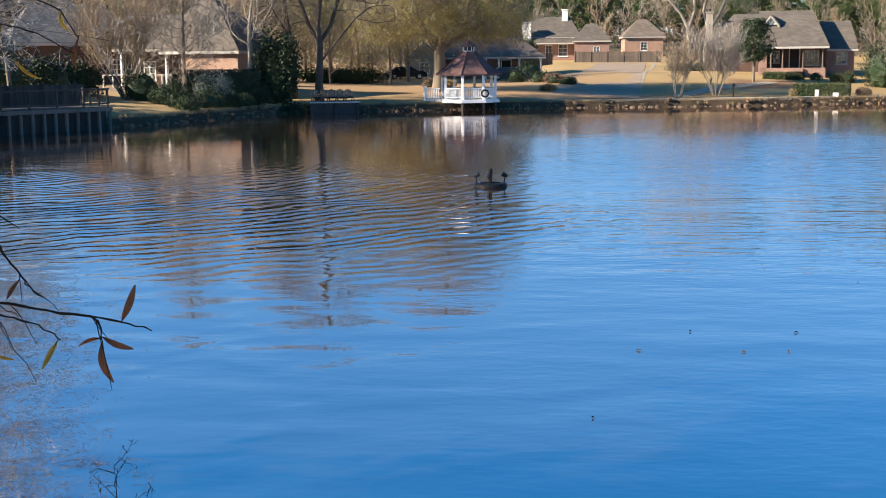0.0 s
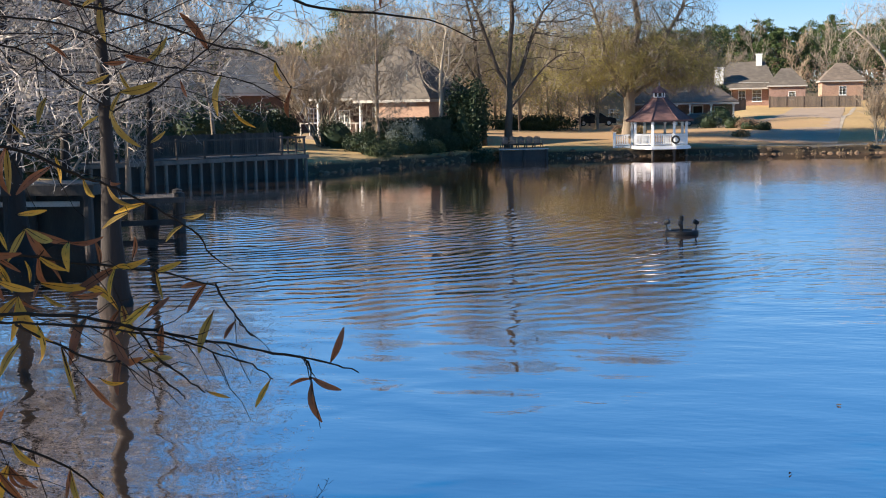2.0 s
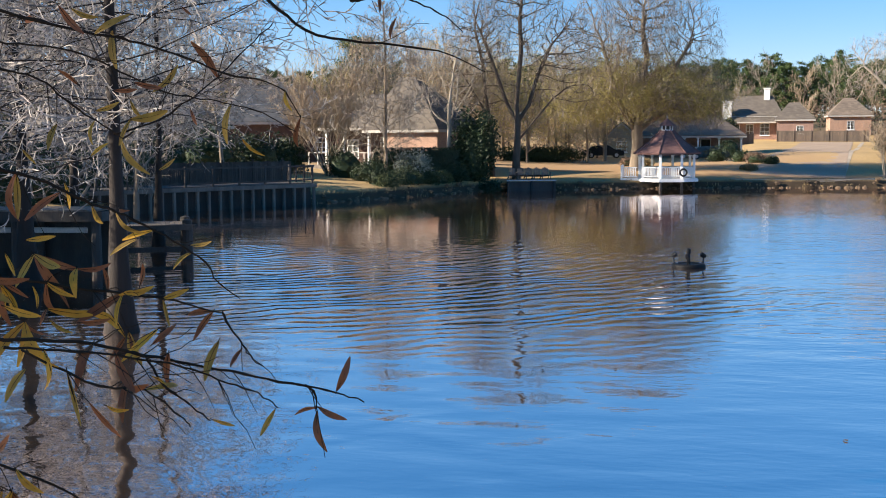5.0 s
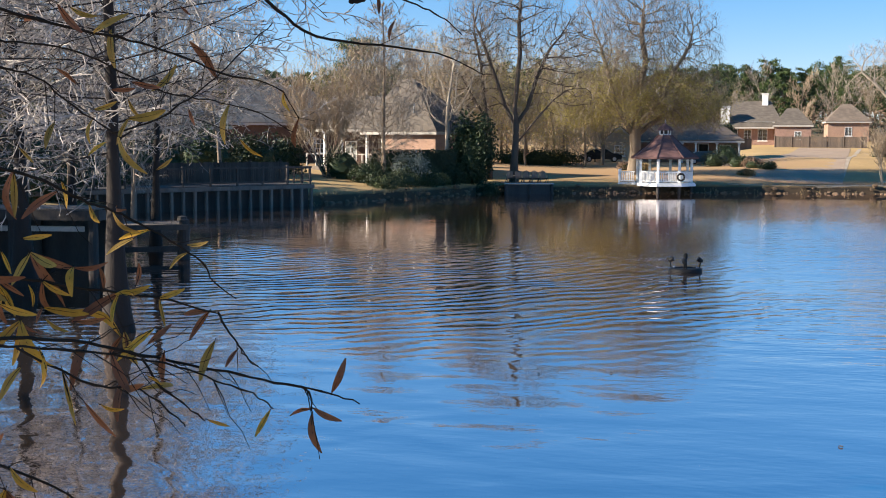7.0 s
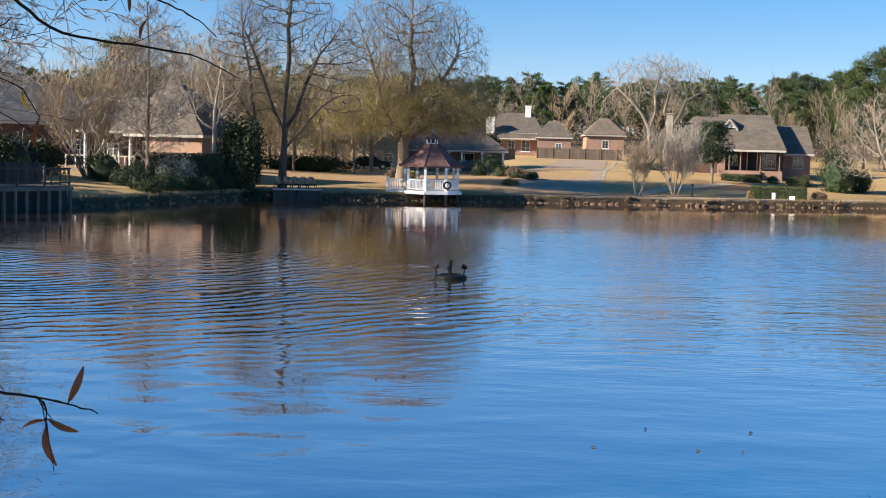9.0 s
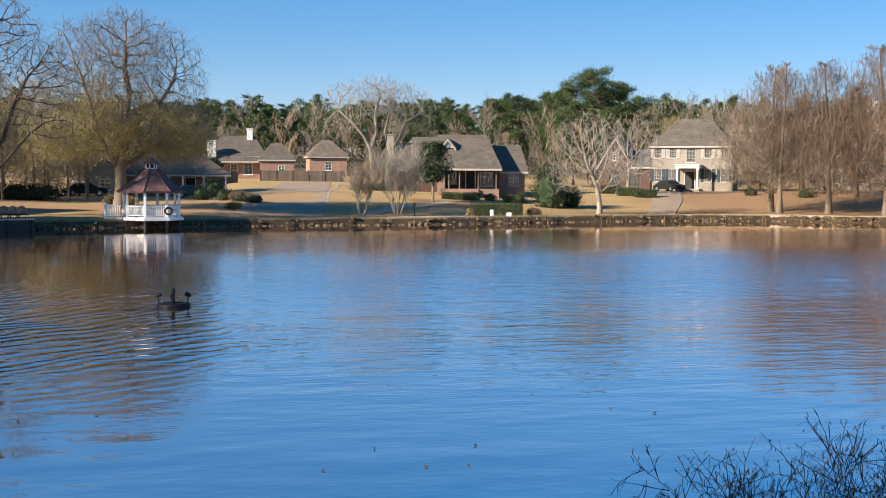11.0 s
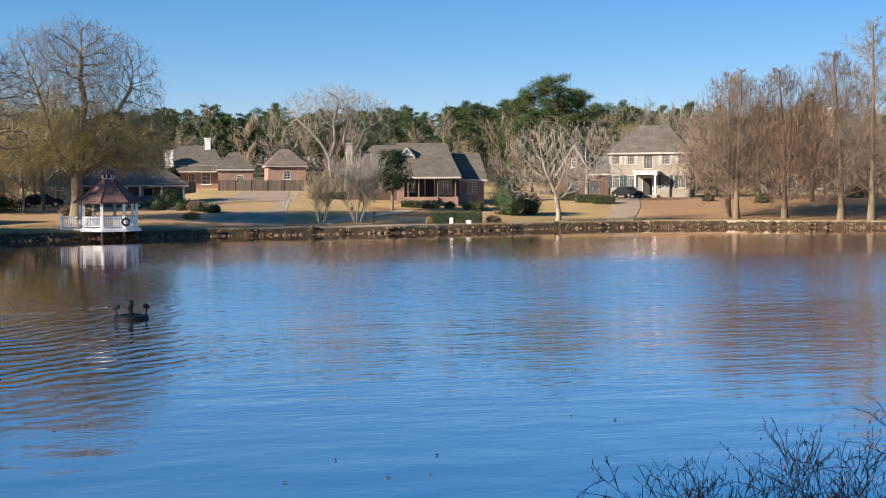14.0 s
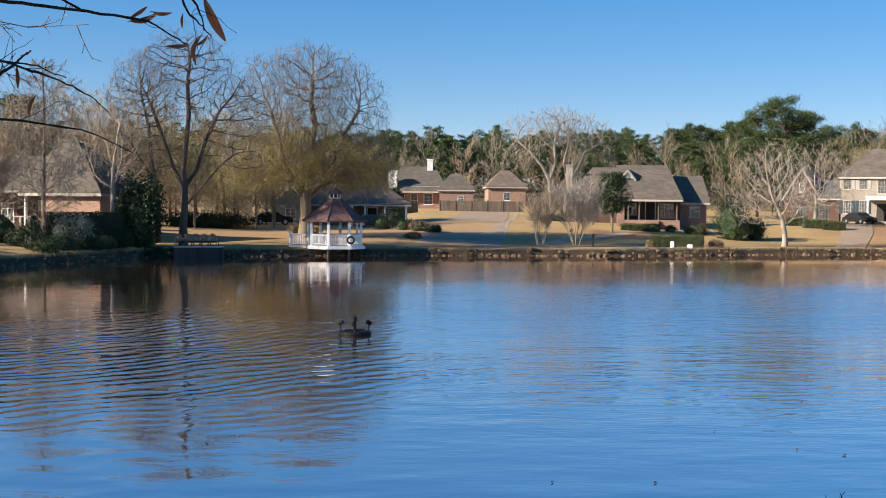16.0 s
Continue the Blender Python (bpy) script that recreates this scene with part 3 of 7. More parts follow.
def window(house, x, y, z0, z1, w, turn=0.0, frame_mat="white", shutters=None, panes=(2, 3), name="window"):
    """A window in a hole of an outer wall; (x, y) is its middle on the wall's outer face."""
    h = z1 - z0
    a = w / 2
    t, m = 0.07, 0.02
    nx, nz = panes
    holes = [(max(t, w * i / nx + m), max(t, h * j / nz + m), min(w - t, w * (i + 1) / nx - m), min(h - t, h * (j + 1) / nz - m)) for i in range(nx) for j in range(nz)]
    fr = moved(wall_panel(Shape(), w, h, holes, 0.15), -a, -0.03)
    wd = part(name, moved(fr, x, y, z0, turn), M[frame_mat], house)
    part("pane", moved(Shape().box(-a + t, 0.055, t, a - t, 0.068, h - t), x, y, z0, turn), M["glass"], wd)
    part("sill", moved(Shape().box(-a - 0.08, -0.09, -0.09, a + 0.08, 0.0, 0.0), x, y, z0, turn), M[frame_mat], wd)
    if shutters:
        for k in (-1, 1):
            sh = Shape().box(-0.2, -0.05, 0, 0.2, -0.004, h)
            for i in range(8):
                sh.box(-0.16, -0.075, 0.1 + i * (h - 0.2) / 8, 0.16, -0.05, 0.1 + (i + 0.6) * (h - 0.2) / 8)
            part("shutter", moved(moved(sh, k * (a + 0.24), 0, 0), x, y, z0, turn), M[shutters], wd)
    return wd


def block(house, x0, x1, y0, y1, z0, z1, material, front=(), left=(), right=(), name="wall"):
    """Four walls as parts; front holes are given as (middle x, z0, z1, width)."""
    def holes(rows, off, sign=1):
        return [(sign * (c - off) - w / 2, a - z0, sign * (c - off) + w / 2, b - z0) for c, a, b, w in rows]
    part(name, moved(wall_panel(Shape(), x1 - x0, z1 - z0, holes(front, x0)), x0, y0, z0), M[material], house)
    part(name, moved(wall_panel(Shape(), x1 - x0, z1 - z0, []), x1, y1, z0, 180), M[material], house)
    part(name, moved(wall_panel(Shape(), y1 - y0 - 0.5, z1 - z0, holes(left, y1 - 0.25, -1)), x0, y1 - 0.25, z0, -90), M[material], house)
    part(name, moved(wall_panel(Shape(), y1 - y0 - 0.5, z1 - z0, holes(right, y0 + 0.25)), x1, y0 + 0.25, z0, 90), M[material], house)


def hip_roof(house, x0, x1, y0, y1, z, zr, ra, rb, material, name="roof", yr=None, trim="trim", gable=None):
    """A roof over the eaves' rectangle at z, with a ridge at zr from x = ra to rb; ra = x0 makes a gable."""
    yr = (y0 + y1) / 2 if yr is None else yr
    a, b, c, d = (x0, y0, z), (x1, y0, z), (x1, y1, z), (x0, y1, z)
    r, q = (ra, yr, zr), (rb, yr, zr)
    s = Shape()
    s.sheet([a, b, q, r], 0.14).sheet([c, d, r, q], 0.14)
    if ra > x0 + 0.01:
        s.sheet([d, a, r], 0.14)
    if rb < x1 - 0.01:
        s.sheet([b, c, q], 0.14)
    ob = part(name, s, M[material], house)
    f = Shape()
    f.box(x0 + 0.03, y0 + 0.03, z - 0.26, x1 - 0.03, y0 + 0.10, z - 0.03)
    f.box(x0 + 0.03, y1 - 0.10, z - 0.26, x1 - 0.03, y1 - 0.03, z - 0.03)
    f.box(x0 + 0.03, y0 + 0.10, z - 0.26, x0 + 0.10, y1 - 0.10, z - 0.03)
    f.box(x1 - 0.10, y0 + 0.10, z - 0.26, x1 - 0.03, y1 - 0.10, z - 0.03)
    part("fascia", f, M[trim], ob)
    part("soffit", Shape().box(x0 + 0.1, y0 + 0.1, z - 0.22, x1 - 0.1, y1 - 0.1, z - 0.18), M[trim], ob)
    for flat, x in ((ra <= x0 + 0.01, x0 + 0.35), (rb >= x1 - 0.01, x1 - 0.35)):
        if flat and gable:
            g = Shape().add([(x - 0.1, y0 + 0.4, z - 0.2), (x - 0.1, y1 - 0.4, z - 0.2), (x - 0.1, yr, zr - 0.25), (x + 0.1, y0 + 0.4, z - 0.2), (x + 0.1, y1 - 0.4, z - 0.2), (x + 0.1, yr, zr - 0.25)],
                            [(0, 2, 1), (3, 4, 5), (0, 1, 4, 3), (1, 2, 5, 4), (2, 0, 3, 5)])
            part("gable", g, M[gable], house)
    return ob


def cross_gable(house, x0, x1, y0, y1, z, zr, roof, wall, holes=(), trim="trim"):
    """A roof whose ridge runs front to back over x0..x1, with the gable wall in front at y0."""
    xm = (x0 + x1) / 2
    s = Shape()
    s.sheet([(x0 - 0.3, y0 - 0.3, z - 0.15), (xm, y0 - 0.3, zr), (xm, y1, zr), (x0 - 0.3, y1, z - 0.15)][::-1], 0.14)
    s.sheet([(xm, y0 - 0.3, zr), (x1 + 0.3, y0 - 0.3, z - 0.15), (x1 + 0.3, y1, z - 0.15), (xm, y1, zr)][::-1], 0.14)
    part("roof", s, M[roof], house)
    g = Shape().add([(x0, y0, z), (x1, y0, z), (xm, y0, zr - 0.2), (x0, y0 + 0.2, z), (x1, y0 + 0.2, z), (xm, y0 + 0.2, zr - 0.2)],
                    [(0, 1, 2), (5, 4, 3), (0, 3, 4, 1), (1, 4, 5, 2), (2, 5, 3, 0)])
    part("gable", g, M[wall], house)
    b = Shape()
    for k in (-1, 1):
        xe = xm + k * ((x1 - x0) / 2 + 0.3)
        b.sheet([(xe, y0 - 0.33, z - 0.13), (xm, y0 - 0.33, zr + 0.02), (xm, y0 - 0.33, zr - 0.22), (xe, y0 - 0.33, z - 0.36)], 0.04)
    part("bargeboard", b, M[trim], house)


def chimney(house, x, y, z0, z1, w, material):
    c = part("chimney", Shape().bevel_box(x - w / 2, y - w / 2, z0, x + w / 2, y + w / 2, z1, 0.03), M[material], house)
    part("cap", Shape().bevel_box(x - w / 2 - 0.1, y - w / 2 - 0.1, z1, x + w / 2 + 0.1, y + w / 2 + 0.1, z1 + 0.15, 0.03), M[material], c)
    part("flue", Shape().lathe([(0.13, z1 + 0.15), (0.13, z1 + 0.45), (0.09, z1 + 0.45), (0.09, z1 + 0.15)], 10, x, y), M["dark_wood"], c)


def column(house, x, y, z0, z1, r=0.14, material="white"):
    c = part("column", Shape().lathe([(r * 1.05, z0 + 0.12), (r, z0 + 0.5), (r * 0.85, z1 - 0.15)], 12, x, y), M[material], house, smooth=True)
    part("base", Shape().bevel_box(x - r * 1.4, y - r * 1.4, z0, x + r * 1.4, y + r * 1.4, z0 + 0.13, 0.015), M[material], c)
    part("capital", Shape().bevel_box(x - r * 1.35, y - r * 1.35, z1 - 0.16, x + r * 1.35, y + r * 1.35, z1, 0.015), M[material], c)


def door(house, x, y, z0, w=1.0, h=2.1, material="dark_wood", name="door"):
    s = Shape().box(x - w / 2, y + 0.06, z0, x + w / 2, y + 0.12, z0 + h)
    for u in (-0.25, 0.25):
        for a, b in ((0.12, 0.42), (0.50, 0.92)):
            s.bevel_box(x + (u - 0.19) * w, y + 0.035, z0 + a * h, x + (u + 0.19) * w, y + 0.06, z0 + b * h, 0.01)
    d = part(name, s, M[material], house)
    f = Shape().box(x - w / 2 - 0.1, y - 0.02, z0, x - w / 2, y + 0.12, z0 + h).box(x + w / 2, y - 0.02, z0, x + w / 2 + 0.1, y + 0.12, z0 + h)
    f.box(x - w / 2 - 0.1, y - 0.02, z0 + h, x + w / 2 + 0.1, y + 0.12, z0 + h + 0.12)
    part("door_frame", f, M["white"], d)
    part("door_handle", Shape().lathe([(0.0, 0.0), (0.035, 0.02), (0.03, 0.06), (0.0, 0.07)], 8), M["metal"], d)
    d.children[-1].matrix_basis = pose(x + w * 0.4, y + 0.03, z0 + 1.0, 90)


def house_at(name, az, d, label, turn=0.0):
    p = polar(az, d)
    return thing(name, (p.x, p.y, height(p.x, p.y) - 0.05), label, "house", -az + turn)


def porch_house():
    h = house_at("porch_house", 13.9, 138, "low brick house with grey-brown hipped roof and deep shaded porch")
    h.matrix_basis = Matrix.Translation((0, 0, 0.45)) @ h.matrix_basis
    part("porch_floor", Shape().box(-3.4, 0, -0.9, 3.3, 2.4, 0.55), M["brick_red"], h)
    st = Shape()
    for i in range(3):
        st.box(-0.4, -0.9 + 0.3 * i, -0.9, 1.0, -0.6 + 0.3 * i, 0.18 * (i + 1) - 0.01)
    part("steps", st, M["brick_red"], h)
    # the porch's shade is put into the darker brick of these walls
    block(h, -3.6, 3.4, 2.4, 9.4, -1.0, 2.66, "brick_dark", front=((-2.0, 1.1, 2.4, 1.1), (0.1, 0.56, 2.6, 1.0), (1.9, 0.8, 2.45, 1.5)))
    window(h, -2.0, 2.4, 1.1, 2.4, 1.1, 0, "trim")
    window(h, 1.9, 2.4, 0.8, 2.45, 1.5, 0, "trim", panes=(3, 3))
    door(h, 0.1, 2.4, 0.56, 0.98, 2.0)
    part("pier", Shape().box(-3.6, 0, -0.9, -2.75, 2.4, 2.6), M["brick_red"], h)
    for x in (-2.3, -1.1, 1.0, 3.0):
        column(h, x, 0.2, 0.55, 2.6, 0.09, "fence_wood")
    rl = Shape()
    for z in (0.75, 1.35):
        rl.box(1.1, 0.14, z, 2.9, 0.2, z + 0.06)
    for i in range(14):
        rl.box(1.2 + i * 0.125, 0.15, 0.8, 1.23 + i * 0.125, 0.19, 1.36)
    part("railing", rl, M["dark_wood"], h)
    hip_roof(h, -3.85, 3.65, -0.4, 9.8, 2.85, 6.75, -3.84, 1.9, "shingle", gable="brick_red")
    cross_gable(h, -3.1, -1.9, 2.4, 4.4, 5.2, 6.2, "shingle", "white")
    block(h, 2.75, 6.3, 3.2, 9.0, -1.0, 2.4, "brick_red", front=((5.0, 0.9, 2.2, 1.2),), right=((6.0, 0.9, 2.2, 1.2),))
    window(h, 5.0, 3.2, 0.9, 2.2, 1.2, 0, "trim")
    window(h, 6.3, 6.0, 0.9, 2.2, 1.2, 90)
    hip_roof(h, 2.6, 6.7, 2.7, 9.6, 2.55, 5.6, 2.61, 5.9, "shingle", gable="brick_red")
    block(h, -9.5, -3.65, 7.2, 12.5, -1.0, 2.7, "brick_dark")
    hip_roof(h, -9.9, -3.4, 6.8, 12.9, 2.85, 5.9, -8.2, -3.41, "shingle", gable="brick_dark")
    chimney(h, -9.4, 9.0, 2.0, 6.8, 0.8, "brick_pale")
    p = thing("pergola", h.matrix_basis @ Vector((-5.2, 0.9, 0)), "weathered wooden pergola frame beside the porch", "pergola", -13.9)
    for x in (-1.0, 1.0):
        for y in (-0.8, 0.8):
            part("post", Shape().bevel_box(x - 0.09, y - 0.09, -0.9, x + 0.09, y + 0.09, 2.5), M["fence_wood"], p)
    for y in (-0.8, 0.8):
        part("beam", Shape().bevel_box(-1.4, y - 0.06, 2.5, 1.4, y + 0.06, 2.7), M["fence_wood"], p)
    for i in range(7):
        part("rafter", Shape().box(-1.2 + 0.4 * i, -1.1, 2.7, -1.14 + 0.4 * i, 1.1, 2.84), M["fence_wood"], p)


porch_house()


def colonial_house():
    h = house_at("colonial_house", 24.03, 164, "two-storey pale brick house with hipped brown roof and white portico", -8)
    up = [(-4.35, 4.3, 5.5, 0.95), (-2.4, 4.3, 5.5, 0.95), (-0.1, 3.75, 5.55, 1.2), (2.15, 4.3, 5.5, 0.95), (4.25, 4.3, 5.5, 0.95)]
    low = [(-4.35, 1.2, 2.9, 1.0), (-2.4, 1.2, 2.9, 1.0), (2.15, 1.2, 2.9, 1.0), (4.25, 1.2, 2.9, 1.0)]
    block(h, -5.1, 5.1, 0, 8.0, -0.5, 5.72, "brick_pale", front=up + low + [(-0.2, 0.3, 2.6, 1.3)], right=((2.5, 1.2, 2.9, 1.0), (5.5, 1.2, 2.9, 1.0), (2.5, 4.3, 5.5, 0.95), (5.5, 4.3, 5.5, 0.95)))
    for i, (x, a, b, w) in enumerate(up):
        window(h, x, 0, a, b, w, 0, "trim", shutters="trim" if i != 2 else None, panes=(3, 4))
    for x, a, b, w in low:
        window(h, x, 0, a, b, w, 0, "trim", shutters="dark_teal", panes=(3, 4))
    for y in (2.5, 5.5):
        window(h, 5.1, y, 1.2, 2.9, 1.0, 90, panes=(3, 4))
        window(h, 5.1, y, 4.3, 5.5, 0.95, 90, panes=(3, 4))
    door(h, -0.2, 0.02, 0.3, 1.2, 2.25)
    hip_roof(h, -5.5, 5.5, -0.4, 8.4, 5.9, 9.6, -2.0, 2.0, "shingle")
    pf = part("portico", Shape().box(-1.7, -2.2, -0.4, 1.3, 0, 0.3), M["brick_pale"], h)
    part("entablature", Shape().bevel_box(-1.75, -2.25, 2.95, 1.35, -0.004, 3.35, 0.03).bevel_box(-1.85, -2.35, 3.35, 1.45, -0.004, 3.45, 0.02), M["white"], pf)
    for x in (-1.5, 1.1):
        column(h, x, -2.0, 0.3, 2.95, 0.15)
    # wing brick and window frames coloured dark for the shade it stands in
    block(h, -12.6, -5.6, 1.6, 9.0, -0.5, 3.0, "brick_dark", front=((-7.6, 0.5, 2.3, 1.6), (-10.4, 0.5, 2.3, 1.6)))
    for x in (-7.6, -10.4):
        window(h, x, 1.6, 0.5, 2.3, 1.6, 0, "fence_wood", panes=(4, 3))
    cross_gable(h, -12.6, -8.0, 1.6, 9.4, 3.0, 7.0, "shingle_grey", "brick_dark")
    hip_roof(h, -8.2, -5.3, 1.2, 9.4, 3.2, 5.6, -8.19, -5.31, "shingle_grey")
    window(h, -10.3, 1.59, 4.0, 5.2, 0.8, 0, "white")


colonial_house()


def brick_house():
    h = house_at("brick_house", 5.0, 190, "brick house with grey hipped roofs and white chimneys")
    block(h, -2.6, 2.6, 0, 6.5, -0.5, 3.1, "brick_red", front=((0.7, 1.1, 2.3, 1.0),), left=((3.0, 1.1, 2.3, 1.0),))
    window(h, 0.7, 0, 1.1, 2.3, 1.0)
    hip_roof(h, -2.95, 2.95, -0.35, 6.85, 3.25, 5.8, -0.9, 0.6, "shingle")
    block(h, -10.0, -2.65, 3.0, 11.0, -0.5, 3.7, "brick_red", front=((-8.6, 1.0, 2.6, 1.1), (-6.6, 1.0, 2.6, 1.1), (-4.4, 0.9, 2.7, 1.4)))
    for x in (-8.6, -6.6, -4.4):
        window(h, x, 3.0, 1.0 if x < -5 else 0.9, 2.6 if x < -5 else 2.7, 1.1 if x < -5 else 1.4)
    hip_roof(h, -10.5, -1.6, 2.6, 11.4, 3.85, 7.0, -8.8, -3.4, "shingle")
    hip_roof(h, -10.2, -2.7, 1.6, 3.0, 3.0, 3.7, -9.8, -3.0, "shingle")
    chimney(h, -4.2, 6.5, 5.0, 8.0, 0.9, "white")
    chimney(h, -9.9, 2.4, -0.3, 6.0, 1.3, "white")


brick_house()


def cottage(name, az, d, label, w, deep, eave, ridge, wall, roof, turn=0.0, wins=2, ridge_w=0.3, chim=None, storeys=1):
    h = house_at(name, az, d, label, turn)
    holes = [((i + 0.5) * w / wins - w / 2, 0.9 + 2.9 * k, 2.3 + 2.9 * k, 1.1) for i in range(wins) for k in range(storeys)]
    block(h, -w / 2, w / 2, 0, deep, -0.6, eave - 0.15, wall, front=holes)
    for x, a, b, q in holes:
        window(h, x, 0, a, b, q)
    hip_roof(h, -w / 2 - 0.4, w / 2 + 0.4, -0.4, deep + 0.4, eave, ridge, -w * ridge_w, w * ridge_w, roof)
    for c in chim or ():
        chimney(h, c[0], c[1], eave - 1.5, c[2], 0.8, c[3])
    return h


cottage("orange_brick_house", 7.35, 205, "small orange brick house with a brown hipped roof", 6.2, 7, 3.2, 6.0, "brick_orange", "shingle_brown", 6, 1, 0.12)
cottage("grey_roof_house", 12.3, 200, "house with a grey-brown roof half hidden by bare trees", 12, 8, 4.0, 7.0, "brick_red", "shingle", 0, 3)
mh = cottage("mansion", 36.4, 172, "large tan brick house with steep brown roofs behind bare cypresses", 13, 10, 6.3, 10.6, "brick_pale", "shingle_brown", 4, 4, 0.2, ((-5.0, 2.0, 9.4, "brick_pale"),), 2)
cross_gable(mh, 1.5, 6.0, -1.5, 5, 3.6, 6.6, "shingle_brown", "brick_pale")
block(mh, 1.6, 5.9, -1.5, -0.004, -0.6, 3.6, "brick_pale", front=((3.7, 0.8, 2.4, 1.8),))
window(mh, 3.7, -1.5, 0.8, 2.4, 1.8, panes=(4, 3))
cottage("white_house", 30.9, 176, "tall cream house glimpsed behind bare cypresses", 13, 9, 6.2, 9.0, "cream", "shingle_brown", 0, 4, 0.25, ((-5.0, 3.0, 10.2, "white"), (3.2, 3.0, 12.0, "white")), 2)
cottage("distant_house", 39.5, 190, "brown-roofed house at the end of the lake", 14, 9, 5.5, 9.0, "brick_red", "shingle_brown", 0, 4, 0.25, None, 2)


def carport_house():
    h = house_at("grey_house", -0.9, 142, "low grey house with cream gable behind the gazebo tree")
    block(h, -4.0, 9.0, 0.5, 8.0, -0.4, 2.3, "brick_red", front=((-0.5, 0.8, 2.0, 1.2), (2.2, 0.8, 2.0, 1.2), (5.0, 0.1, 2.1, 1.1), (7.4, 0.8, 2.0, 1.2)))
    for x in (-0.5, 2.2, 7.4):
        window(h, x, 0.5, 0.8, 2.0, 1.2)
    door(h, 5.0, 0.5, 0.1, 1.0, 1.95)
    hip_roof(h, -4.4, 9.4, -1.6, 8.4, 2.5, 4.6, -1.5, 6.8, "shingle_brown")
    for x in (2.6, 4.1, 6.4, 8.8):
        column(h, x, -1.3, -0.2, 2.26, 0.12)
    block(h, -6.0, -2.6, -1.8, 4.0, -0.4, 2.2, "cream", front=((-4.3, 0.7, 1.9, 1.2),))
    window(h, -4.3, -1.8, 0.7, 1.9, 1.2)
    cross_gable(h, -6.2, -2.4, -1.8, 5.0, 2.25, 4.0, "shingle", "cream")


carport_house()


def lake_house():
    h = house_at("lakeside_house", -12.86, 104, "brown-roofed lakeside house with white porch columns and sunlit wall", -32)
    g = h.matrix_basis.translation.z
    e = 4.95 - g
    block(h, -1.5, 3.6, 0, 7.0, -0.6, e - 0.15, "brick_orange")
    hip_roof(h, -3.6, 4.0, -0.5, 8.5, e, e + 4.6, -2.4, -0.9, "shingle")
    block(h, -8.0, -1.55, 2.2, 9.0, -0.6, e, "brick_dark", front=((-6.3, e - 2.4, e - 0.8, 1.2), (-2.6, e - 2.6, e - 0.6, 1.6)))
    window(h, -6.3, 2.2, e - 2.4, e - 0.8, 1.2)
    window(h, -2.6, 2.2, e - 2.6, e - 0.6, 1.6, panes=(2, 1))
    hip_roof(h, -8.4, -0.9, -0.3, 9.4, e + 0.25, e + 3.2, -6.0, -0.91, "shingle")
    dk = part("terrace", Shape().box(-8.0, -2.2, -0.8, 3.6, 2.1, e - 2.95), M["grey_wood"], h)
    for x in (-7.6, -5.8, -3.2, -1.6):
        column(h, x, 0.1, e - 2.95, e, 0.15)
    for i in range(13):
        part("rail_post", Shape().box(-8.0 + 0.95 * i, -2.15, e - 2.95, -7.9 + 0.95 * i, -2.05, e - 1.95), M["trim"], h)
    part("handrail", Shape().box(-8.0, -2.17, e - 1.95, 3.6, -2.03, e - 1.88), M["trim"], h)
    part("vent_pipe", Shape().lathe([(0.07, e + 1.6), (0.07, e + 2.4), (0.0, e + 2.4)], 8, 0.9, 1.0), M["white"], h)


lake_house()
cottage("blue_roof_house", -18.2, 118, "lakeside house with a dark blue-grey roof behind bare branches", 11, 8, 3.8, 7.4, "brick_dark", "shingle_grey", 10, 3, 0.3)
cottage("bank_house", -24.5, 92, "grey house up the bank behind the pier", 13, 8, 3.6, 7.0, "fence_wood", "shingle", 18, 3, 0.25)


